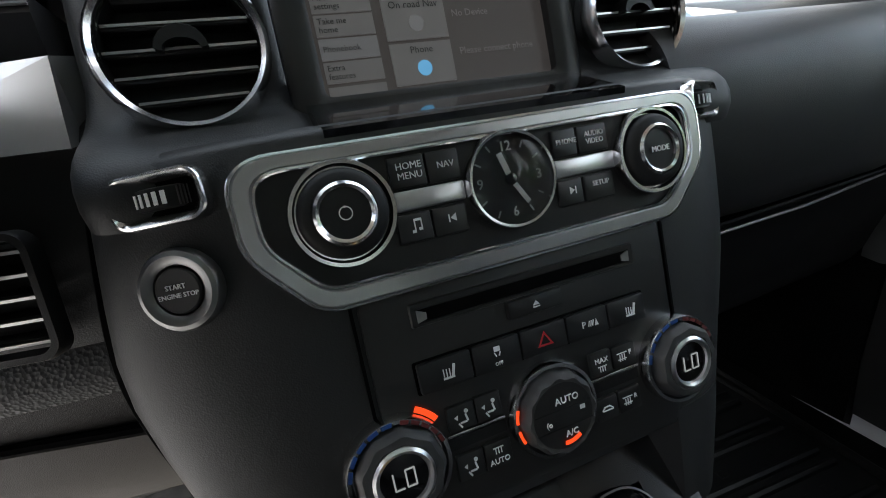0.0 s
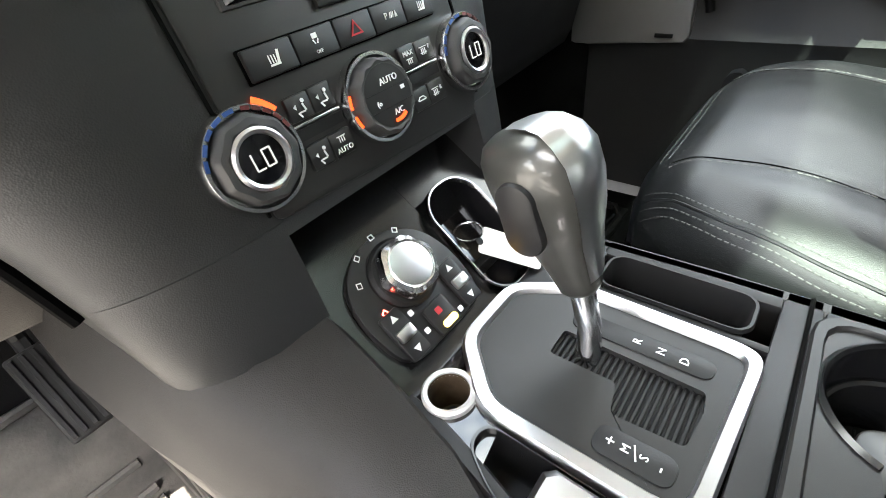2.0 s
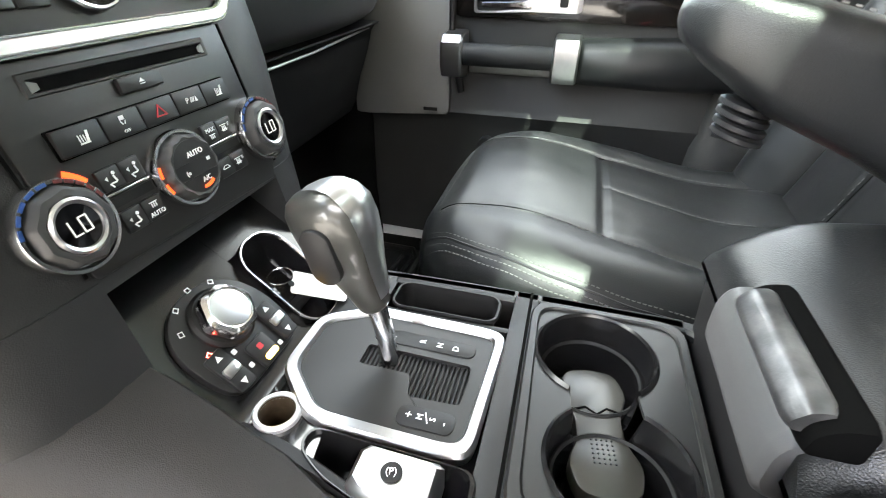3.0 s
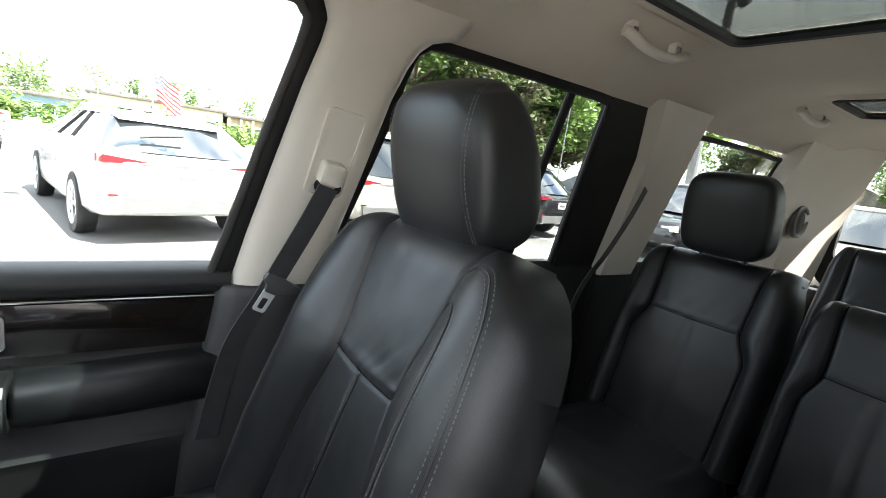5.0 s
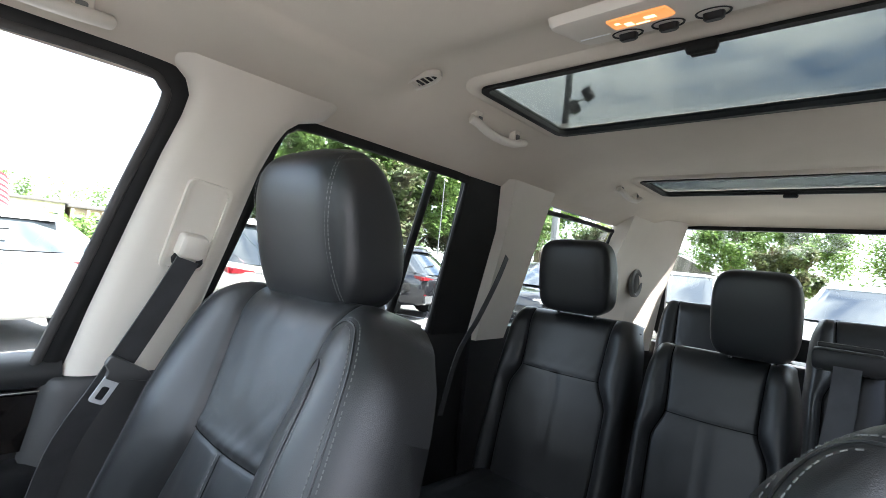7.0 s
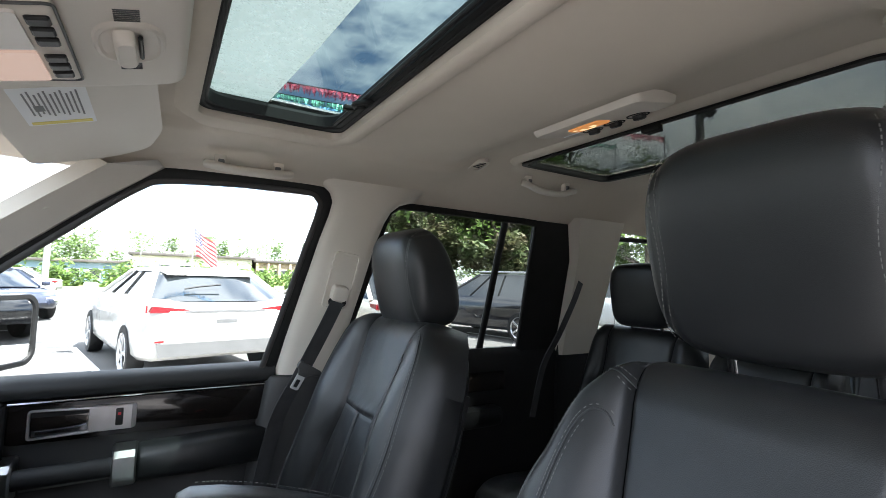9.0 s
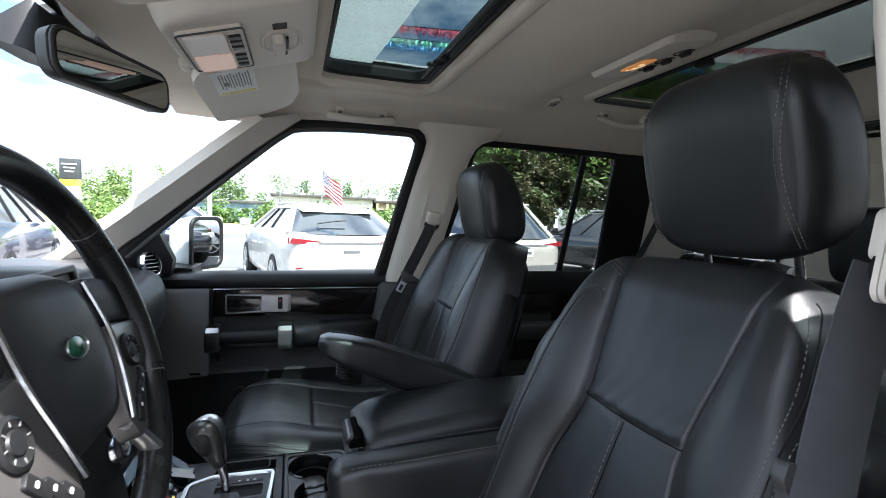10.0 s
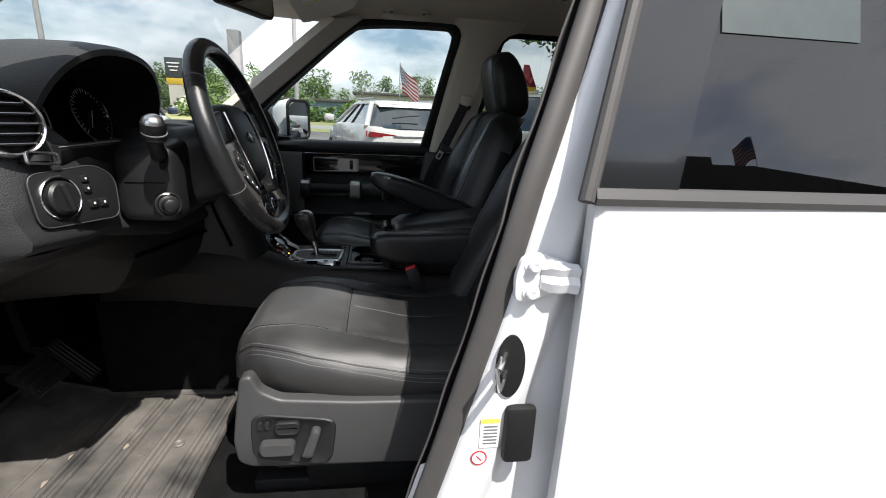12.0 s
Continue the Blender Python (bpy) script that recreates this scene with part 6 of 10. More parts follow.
for u, v, w, h in ((0.032, 0.024, 0.014, 0.012), (0.032, 0.008, 0.014, 0.014), (0.036, -0.018, 0.018, 0.014), (0.056, -0.019, 0.016, 0.014)):
    kb = part("small_switch", prism(rounded(w, h, 0.002, 3, u, v), 0.010, swm, 0.002), HARD, swp)
    part("switch_mark", prism(rounded(w * 0.22, h * 0.28, 0.001, 2, u, v), 0.0006, swm @ Matrix.Translation((0, 0, 0.0099))), PRINT, kb)
tw = swm @ Matrix.Translation((-0.030, 0.062, 0.008)) @ pose(0, 0, 0, -4, 0, -6)
tb = part("thumbwheel_bezel", frame_plate(rounded(0.052, 0.02, 0.005), rounded(0.045, 0.013, 0.004), 0.005, tw, 0.002), SATIN, dash)
part("thumbwheel", lathe([(0.018, -0.005), (0.0195, -0.0045), (0.0195, 0.0045), (0.018, 0.005)], 40, tw @ Matrix.Translation((0, 0, -0.0125)) @ pose(0, 0, 0, 90, 0, 0)), RUBBER, tb)


# ---- centre console ----
CON = 0.845
con = thing("centre_tunnel", (0, 0.6, 0.47), "black centre console with gear gate and cup holders", "centre console")
# along the tunnel: y, driver's crease x and z, passenger edge, its z, inner edge x and z of the driver's shoulder
sections = ((0.10, -0.120, 0.795, 0.105, 0.80, -0.108, 0.80), (0.30, -0.122, 0.808, 0.106, 0.815, -0.110, 0.815), (0.48, -0.132, 0.826, 0.108, 0.832, -0.118, 0.836), (0.56, -0.138, 0.832, 0.110, 0.838, -0.124, 0.844), (0.64, -0.142, 0.836, 0.110, 0.838, -0.1245, 0.849), (0.70, -0.145, 0.838, 0.110, 0.838, -0.1215, 0.850), (0.745, -0.146, 0.840, 0.109, 0.838, -0.1125, 0.8505), (0.778, -0.1465, 0.841, 0.108, 0.840, -0.098, 0.851), (0.80, -0.147, 0.843, 0.108, 0.842, -0.0935, 0.854), (0.83, -0.1475, 0.851, 0.106, 0.852, -0.089, 0.867), (0.86, -0.151, 0.864, 0.104, 0.871, -0.0875, 0.882), (0.905, -0.161, 0.887, 0.102, 0.905, -0.087, 0.903), (0.94, -0.169, 0.904, 0.104, 0.925, -0.087, 0.918), (1.02, -0.178, 0.918, 0.108, 0.94, -0.087, 0.94), (1.30, -0.182, 0.92, 0.13, 0.95, -0.087, 0.95))
rings = []
for y, l, lz, r, t, ix, iz in sections:
    sink = 0.085 if 0.47 < y < 0.95 else 0.0
    rings.append([(-0.189, y, 0.47), (-0.189, y, 0.64), (-0.186, y, lz - 0.13), (l - 0.027, y, lz - 0.065), (l - 0.014, y, lz - 0.030), (l - 0.006, y, lz - 0.013), (l - 0.0005, y, lz - 0.004), (l + 0.007, y, lz + 0.0025), (l + (ix - l) * 0.3, y, lz + (iz - lz) * 0.42 + 0.0035), (l + (ix - l) * 0.7, y, lz + (iz - lz) * 0.86 + 0.002), (ix - 0.003, y, iz), (ix, y, iz - 0.004), (ix + 0.001, y, iz - max(sink, 0.01)), (r - 0.014, y, t - sink), (r - 0.010, y, t), (r, y, t - 0.008), (r + 0.004, y, t - 0.04), (r + 0.012, y, 0.6), (r + 0.02, y, 0.47)])
part("tunnel_body", loft(rings), KNEE, con, sharp=0.5)
part("carpet_side", loft([[(-0.1895, y, 0.47), (-0.1945, y, 0.475), (-0.1945, y, 0.63), (-0.191, y, 0.755 + k), (-0.1855, y, 0.757 + k)] for y, k in ((0.30, -0.06), (0.50, -0.03), (0.80, -0.02), (1.04, 0.0), (1.12, 0.01), (1.31, 0.01))]), CARPET, con, "black carpet on the tunnel side")
# top deck: plates with real openings, laid out as a ring of strips
deck_z = 0.842
def deck(poly, h=0.006, z=deck_z, bev=0.0015, material=HARD, name="deck_plate"):
    return part(name, prism(poly, h, Matrix.Translation((0, 0, z)), bev), material, con)


def pit(outline, depth, z, material=RUBBER, name="tray"):
    """An open tray sunk below z: thin walls and a floor, with its rim."""
    n = len(outline)
    cx, cy = sum(p[0] for p in outline) / n, sum(p[1] for p in outline) / n
    def shrink(f):
        return [(cx + (x - cx) * f, cy + (y - cy) * f) for x, y in outline]
    rings = [[(x, y, z) for x, y in shrink(1.06)], [(x, y, z + 0.003) for x, y in shrink(1.04)], [(x, y, z + 0.003) for x, y in outline], [(x, y, z) for x, y in shrink(0.985)], [(x, y, z - depth) for x, y in shrink(0.92)], [(x, y, z - depth) for x, y in shrink(0.02)]]
    return part(name, loft(rings, True, False), material, con)


# the body is hollow where the trays and cups sink: the deck stands 45 mm over it
deck_top = 0.848
rim = part("deck_side", frame_plate(soften([(-0.118, 0.50), (0.108, 0.50), (0.112, 0.70), (0.108, 0.86), (-0.088, 0.86), (-0.096, 0.80), (-0.122, 0.70)], 0.02), soften([(-0.110, 0.51), (0.096, 0.51), (0.10, 0.70), (0.096, 0.85), (-0.080, 0.85), (-0.086, 0.79), (-0.114, 0.70)], 0.02), 0.008, Matrix.Translation((0, 0, 0.840)), 0.003), HARD, con)
gate_out = soften([(-0.070, 0.668), (0.041, 0.663), (0.047, 0.675), (0.049, 0.778), (0.024, 0.822), (-0.036, 0.822), (-0.074, 0.782), (-0.076, 0.68)], 0.014)
gate_in = soften([(-0.061, 0.677), (0.033, 0.672), (0.037, 0.680), (0.039, 0.774), (0.019, 0.811), (-0.031, 0.811), (-0.063, 0.777), (-0.065, 0.686)], 0.010)
gate = part("gate_bezel", frame_plate(gate_out, gate_in, 0.009, Matrix.Translation((0, 0, deck_z + 0.002)), 0.003), SATIN, con, "satin aluminium gear gate surround")
part("gate_plate", frame_plate(soften([(-0.062, 0.676), (0.034, 0.671), (0.038, 0.681), (0.040, 0.775), (0.019, 0.812), (-0.031, 0.812), (-0.064, 0.777), (-0.066, 0.685)], 0.010), soften([(-0.034, 0.685), (-0.010, 0.683), (0.003, 0.685), (0.004, 0.72), (0.005, 0.768), (-0.016, 0.768), (-0.016, 0.727), (-0.036, 0.722)], 0.003), 0.006, Matrix.Translation((0, 0, deck_z + 0.002)), 0.0), PANEL, con)
shutter = part("gate_shutter", box((-0.013, 0.728, deck_z + 0.0022), (0.058, 0.092, 0.0012)), RUBBER, con, "ribbed black gate shutter")
for k in range(26):
    part("shutter_rib", box((-0.013, 0.684 + 0.0035 * k, deck_z + 0.0038), (0.056, 0.0026, 0.002), 0.0006, 1), RUBBER, shutter)
part("letter_plate", prism(rounded(0.015, 0.083, 0.006, 4, 0.0180, 0.726), 0.0012, Matrix.Translation((0, 0, deck_z + 0.0078)), 0.0005), HARD, con)
part("letter_plate", prism(rounded(0.017, 0.040, 0.006, 4, -0.0515, 0.704), 0.0012, Matrix.Translation((0, 0, deck_z + 0.0078)), 0.0005), HARD, con)
for ch, x, y in (("P", 0.018, 0.752), ("R", 0.018, 0.727), ("N", 0.0175, 0.713), ("D", 0.017, 0.700)):
    lettering("gate_letter", ch, 0.0072, pose(x, y, deck_z + 0.0092), PRINT, gate)
for ch, x, y in (("+", -0.051, 0.7155), ("M", -0.051, 0.7080), ("S", -0.051, 0.6990), ("-", -0.0525, 0.6915)):
    lettering("gate_letter", ch, 0.0062 if ch in "MS" else 0.0090, pose(x, y, deck_z + 0.0092), PRINT, gate)
part("gate_slash", box((-0.051, 0.7035, deck_z + 0.0094), (0.0085, 0.0008, 0.0004), 0, 1, (0, 0, 22)), PRINT, gate)
pit(rounded(0.034, 0.092, 0.010, 5, 0.074, 0.723), 0.035, deck_z + 0.006, HARD, "side_pocket")
pit(soften([(-0.080, 0.665), (-0.077, 0.772), (-0.092, 0.774), (-0.106, 0.752), (-0.116, 0.72), (-0.119, 0.665)], 0.010), 0.035, deck_z + 0.006, GLOSSP, "brake_tray")
brake = part("parking_brake_switch", loft([[(x, y, z) for x, y, z in ((-0.116 + k, 0.682 + k, h), (-0.083 - k, 0.682 + k, h), (-0.0805 - k, 0.686 + k, h), (-0.0795 - k, 0.731 - k, h), (-0.084 - k, 0.736 - k, h), (-0.108 + k, 0.736 - k, h), (-0.113 + k, 0.730 - k, h), (-0.119 + k, 0.688 + k, h))] for k, h in ((0, 0.832), (0, 0.851), (0.004, 0.857))]), SATIN, con, "satin parking brake switch")
part("brake_mark", lathe([(0.0065, 0), (0.0065, 0.0012), (0.0, 0.0016)], 28, pose(-0.097, 0.7105, 0.857)), RUBBER, brake)
lettering("brake_letter", "(P)", 0.0062, pose(-0.097, 0.7105, 0.8590, 0, 0, -75), PRINT, brake)
# filling strips between the openings
deck([(-0.136, 0.643), (0.110, 0.643), (0.110, 0.664), (-0.134, 0.666)])
deck([(0.050, 0.664), (0.056, 0.664), (0.056, 0.775), (0.050, 0.775)])
deck([(0.092, 0.664), (0.110, 0.664), (0.108, 0.78), (0.092, 0.78)])
deck([(0.050, 0.776), (0.107, 0.776), (0.105, 0.82), (0.028, 0.82)])
lhole = [(-0.072 + 0.0145 * math.cos(2 * math.pi * (i + 0.5) / 24), 0.803 + 0.0145 * math.sin(2 * math.pi * (i + 0.5) / 24)) for i in range(24)]
plate = bmesh.new()
for loop in ([(-0.104, 0.762), (-0.070, 0.768), (-0.036, 0.815), (-0.030, 0.852), (-0.094, 0.852), (-0.098, 0.79)], lhole):
    vs = [plate.verts.new((x, y, deck_z + 0.0048)) for x, y in loop]
    for i in range(len(vs)):
        plate.edges.new((vs[i], vs[(i + 1) % len(vs)]))
bmesh.ops.triangle_fill(plate, edges=plate.edges[:], use_beauty=True)
bmesh.ops.solidify(plate, geom=plate.faces[:], thickness=0.003)
part("deck_plate", plate, PIANO, con, "gloss black deck round the lighter socket")
light = part("lighter_socket", lathe([(0.0165, -0.003), (0.0165, 0.0012), (0.0150, 0.0026), (0.0128, 0.0018), (0.0122, -0.001)], 36, pose(-0.072, 0.803, 0.849), False), STEEL, con, "open chrome lighter socket")
part("socket_hole", lathe([(0.0124, 0.0008), (0.0119, -0.004), (0.0118, -0.030), (0.0, -0.030)], 30, pose(-0.072, 0.803, 0.849), False), mat("dull_brass", (0.16, 0.12, 0.08), 0.45, 0.8, var=0.4, vscale=120, bump=0), light, "dull brass socket wall")
part("contact", lathe([(0.004, -0.030), (0.004, -0.020), (0.002, -0.018), (0, -0.018)], 16, pose(-0.072, 0.803, 0.849)), RUBBER, light)
# cup holders
CUPS = ((0.045, 0.594), (-0.050, 0.580))
CDIR = math.degrees(math.atan2(0.580 - 0.594, -0.050 - 0.045))
def cup_wall(cx, cy, face):
    """A well open at the top; its wall dips where it meets the channel to the other cup."""
    rings = []
    for r, h in ((0.0475, 0.004), (0.0450, 0.006), (0.0432, 0.004), (0.0415, -0.016), (0.0395, -0.030), (0.037, -0.066), (0.0, -0.066)):
        ring = []
        for i in range(60):
            d = abs((6 * i - face + 180) % 360 - 180)
            dip = -0.030 if d < 32 else 0.0
            ring.append((cx + r * math.cos(radians(6 * i)), cy + r * math.sin(radians(6 * i)), 0.8455 + min(h, dip if dip else h)))
        rings.append(ring)
    return loft(rings, True, False)


for (cx, cy), face in zip(CUPS, (CDIR, CDIR + 180)):
    cup = part("cup_holder", cup_wall(cx, cy, face % 360), GLOSSP, con, "round gloss black cup holder")
    part("cup_mat", lathe([(0.0365, -0.0655), (0.036, -0.061), (0.034, -0.060), (0, -0.060)], 40, pose(cx, cy, 0.8455), False), RUBBER, cup)
    for k in range(9):
        part("mat_rib", box((cx, cy - 0.026 + 0.0065 * k, 0.7860), (2 * math.sqrt(max(0.033 ** 2 - (0.026 - 0.0065 * k) ** 2, 1e-5)), 0.002, 0.002), 0.0006, 1), HARD, cup)
    part("cup_ledge", lathe([(0.0395, -0.0240), (0.0412, -0.0215), (0.0395, -0.0200), (0.0378, -0.0215)], 48, pose(cx, cy, 0.8455), False), RUBBER, cup, "inner rubber ledge")
tongue = [(-0.052, -0.020), (-0.03, -0.026), (-0.010, -0.017), (0.012, -0.017), (0.03, -0.026), (0.052, -0.020), (0.056, 0.0), (0.052, 0.020), (0.03, 0.026), (0.012, 0.017), (-0.010, 0.017), (-0.03, 0.026), (-0.052, 0.020), (-0.056, 0.0)]
TM = pose(-0.0025, 0.587, 0.8455 - 0.036, 0, 0, CDIR)
tg = part("cup_insert", prism(soften(tongue, 0.008), 0.014, TM, 0.002), mat("olive_black_plastic", (0.030, 0.028, 0.023), 0.32, vscale=30, grain=1500, bump=0.05), con, "smooth plastic insert between the cups")
for k in range(6):
    for e_ in range(5):
        part("insert_dot", lathe([(0.0009, 0.0139), (0.0007, 0.0146), (0, 0.0147)], 8, TM @ Matrix.Translation((0.012 + 0.0036 * k, -0.0075 + 0.0036 * e_, 0))), HARD, tg)
part("insert_joint", tube([TM @ Vector((x, y, 0.0142)) for x, y in ((-0.012, -0.019), (-0.016, -0.008), (-0.010, 0.0), (-0.016, 0.008), (-0.012, 0.019))], 0.0009, 6), SEAM_SHADE, tg)
part("deck_joint", tube([(-0.112, 0.6485, 0.8490), (0.0, 0.6490, 0.8492), (0.108, 0.6500, 0.8490)], 0.0013, 6), SEAM_SHADE, con, "dark joint across the deck")
deck([(-0.134, 0.520), (-0.1, 0.520), (-0.1, 0.642), (-0.136, 0.642)])
deck([(0.0925, 0.520), (0.109, 0.520), (0.110, 0.642), (0.0925, 0.642)])
part("cup_surround", frame_plate(soften([(-0.104, 0.522), (0.097, 0.522), (0.098, 0.648), (-0.104, 0.646)], 0.02), soften([(-0.094, 0.53), (0.09, 0.53), (0.091, 0.641), (-0.094, 0.636)], 0.02), 0.007, Matrix.Translation((0, 0, 0.8445)), 0.002), PANEL, con)
holes = bmesh.new()
wells = []
for (cx, cy), face in zip(CUPS, (CDIR, CDIR + 180)):
    wells += [(cx + 0.046 * math.cos(radians(face + 32 + 296 * i / 40)), cy + 0.046 * math.sin(radians(face + 32 + 296 * i / 40))) for i in range(41)]
for loop in (soften([(-0.098, 0.522), (0.094, 0.522), (0.094, 0.645), (-0.098, 0.643)], 0.02), wells):
    vs = [holes.verts.new((x, y, 0.8455)) for x, y in loop]
    for i in range(len(vs)):
        holes.edges.new((vs[i], vs[(i + 1) % len(vs)]))
bmesh.ops.triangle_fill(holes, edges=holes.edges[:], use_beauty=True)
bmesh.ops.solidify(holes, geom=holes.faces[:], thickness=0.003)
part("cup_deck", holes, PANEL, con)

# terrain control panel, sloping up to the stack
TER = axes(Vector((-0.036, 0.861, 0.877)), Vector((1, 0, 0)), Vector((0, 0.75, 0.661)), Vector((0, -0.661, 0.75))) @ Matrix.Scale(0.77, 4)
slope = ((0.818, 0.8475), (0.828, 0.8490), (0.889, 0.8995), (0.93, 0.93), (0.99, 0.96), (1.0, 0.96), (1.0, 0.80), (0.818, 0.80))
for x0, x1, pts in ((-0.100, 0.012, slope), (0.064, 0.100, slope), (0.012, 0.064, ((0.891, 0.9012), (0.91, 0.9155), (0.93, 0.93), (0.99, 0.96), (1.0, 0.96), (1.0, 0.80), (0.95, 0.80), (0.891, 0.80)))):
    part("gloss_slope", loft([[(x, y, z) for y, z in pts] for x in (x0, x1)]), GLOSSP, con, "gloss black sloping tray")
pan = part("terrain_panel", prism(soften([(-0.050, -0.052), (0.050, -0.052), (0.056, -0.005), (0.046, 0.03), (0.02, 0.05), (-0.02, 0.052), (-0.05, 0.03), (-0.058, -0.005)], 0.022), 0.008, TER, 0.002), HARD, con)
tk = part("terrain_dial", lathe([(0.031, 0.007), (0.031, 0.012), (0.028, 0.015)], 40, TER @ Matrix.Translation((0, 0.012, 0))), RUBBER, pan, "satin rotary terrain dial")
rings = [[((rr + nn * math.cos(6 * a)) * math.cos(a), (rr + nn * math.cos(6 * a)) * math.sin(a), h) for a in [2 * math.pi * i / 72 for i in range(72)]] for rr, nn, h in ((0.0255, 0.0009, 0.012), (0.0260, 0.0011, 0.024), (0.0245, 0.0010, 0.029), (0.0205, 0.0003, 0.031), (0.0190, 0.0, 0.0305))]
bm = loft(rings)
bm.transform(TER @ Matrix.Translation((0, 0.012, 0)))
part("dial_ring", bm, CHROME, tk)
part("dial_top", lathe([(0.0192, 0.029), (0.0185, 0.0312), (0.0150, 0.0318), (0, 0.0318)], 40, TER @ Matrix.Translation((0, 0.012, 0))), SATIN, tk)
for a, red in ((205, 1), (160, 0), (125, 0), (90, 0), (55, 0)):
    x, y = 0.0405 * math.cos(radians(a)), 0.012 + 0.040 * math.sin(radians(a))
    bm = join(box((0, 0.0012, 0.0004), (0.0050, 0.0008, 0.0004)), box((-0.0022, -0.0008, 0.0004), (0.0008, 0.0040, 0.0004)), box((0.0022, -0.0008, 0.0004), (0.0008, 0.0040, 0.0004)), box((0, -0.0028, 0.0004), (0.0055, 0.0007, 0.0004)))
    bm.transform(TER @ Matrix.Translation((x, y, 0.008)) @ pose(0, 0, 0, 0, 0, a - 90))
    part("terrain_mark", bm, glow("red_light", (1, 0.08, 0.05), 1.0) if red else PRINT, pan)
for u in (-0.036, 0.036):
    r = part("rocker_switch", prism(rounded(0.021, 0.044, 0.003, 3, u, -0.027), 0.004, TER @ Matrix.Translation((0, 0, 0.008)), 0.0015), HARD, pan)
    part("rocker_bar", prism(rounded(0.017, 0.010, 0.002, 3, u, -0.027), 0.004, TER @ Matrix.Translation((0, 0, 0.0115)), 0.0015), SATIN, r)
    for s in (-1, 1):
        part("arrow_mark", prism([(u - 0.0035, -0.027 + s * 0.0125), (u + 0.0035, -0.027 + s * 0.0125), (u, -0.027 + s * 0.0185)][::s], 0.0006, TER @ Matrix.Translation((0, 0, 0.0119))), PRINT, r)
hd = part("descent_button", prism(rounded(0.026, 0.028, 0.003, 3, 0.001, -0.037), 0.004, TER @ Matrix.Translation((0, 0, 0.008)), 0.0015), HARD, pan)
part("descent_light", prism(rounded(0.017, 0.0062, 0.003, 3, 0.003, -0.045), 0.0006, TER @ Matrix.Translation((0, 0, 0.0119))), glow("yellow_bar", (1.0, 0.55, 0.05), 0.8), hd, "lit yellow bar")
part("descent_mark", prism(rounded(0.006, 0.006, 0.001, 2, 0.0, -0.032), 0.0006, TER @ Matrix.Translation((0, 0, 0.0119))), REDPRINT, hd)
for u, v in ((-0.019, -0.018), (-0.018, -0.038), (0.020, -0.045), (-0.008, -0.047)):
    part("height_mark", prism(rounded(0.005, 0.005, 0.001, 2, u, v), 0.0005, TER @ Matrix.Translation((0, 0, 0.008))), PRINT, pan)
# oval key tray beside it
OV = axes(Vector((0.038, 0.856, 0.8745)), Vector((1, 0, 0)), Vector((0, 0.75, 0.661)), Vector((0, -0.661, 0.75)))
oval = rounded(0.050, 0.090, 0.022, 8)
kt = part("key_tray", loft([[OV @ Vector((x * f, y * g, w)) for x, y in oval] for f, g, w in ((1.08, 1.05, -0.004), (1.08, 1.05, 0.003), (1.04, 1.02, 0.0050), (0.98, 0.985, 0.0030), (0.94, 0.96, -0.012), (0.90, 0.94, -0.026), (0.02, 0.02, -0.027))], True, False), PIANO, con, "deep gloss black key tray")
part("tray_rim", tube([OV @ Vector((x * 1.055, y * 1.03, 0.0045)) for x, y in oval], 0.0013, 6, True), DARKCHROME, kt, "thin dark chrome rim")
tag = thing("key_tag", (0.06, 0.84, 0.87), "white paper key tag on a steel ring", "key tag")
bm = prism(soften([(-0.034, -0.0125), (0.030, -0.014), (0.034, 0.012), (-0.030, 0.014)], 0.004), 0.0012)
tm = axes(Vector((0.043, 0.830, 0.866)), Vector((0.62, -0.60, -0.50)).normalized(), Vector((0.78, 0.45, 0.42)).normalized(), Vector((-0.03, -0.66, 0.75)).normalized())
bm.transform(Matrix.Scale(0.82, 4))
bm.transform(tm)
part("card", bm, mat("white_card", (0.78, 0.77, 0.74), 0.6, var=0.04, grain=300, bump=0.1), tag)
for u in (-0.027, 0.026):
    part("punched_dot", lathe([(0.0028, 0.0012), (0.0028, 0.0016), (0, 0.0016)], 16, tm @ Matrix.Translation((u, 0.001 if u > 0 else -0.002, 0))), RUBBER, tag)
part("ring", tube([tm @ Vector((-0.031 + 0.010 * math.cos(a) - 0.006, 0.002 + 0.002 * math.sin(a), 0.003 + 0.011 * math.sin(a))) for a in [2 * math.pi * i / 20 for i in range(20)]], 0.0007, 6, True), CHROME, tag)

# gear selector
shift = thing("gear_selector", (0.0, 0.757, deck_z), "grey metallic gear selector with a satin cap", "gear selector")
part("stem", tube([(-0.006, 0.747, 0.83), (-0.002, 0.750, 0.87), (0.004, 0.762, 0.905)], [0.0085, 0.007, 0.008], 14), CHROME, shift)
KNOBM = mat("grey_metallic_lacquer", (0.055, 0.055, 0.050), 0.32, 0.35, vscale=40, grain=2500, bump=0.05, coat=0.5)
axis0, axis1 = Vector((0.003, 0.758, 0.893)), Vector((-0.003, 0.799, 0.984))
rings = []
upk = (axis1 - axis0).normalized()
fwd = Vector((0, 1, 0)) - upk * upk.y
fwd.normalize()
sid = fwd.cross(upk).normalized()
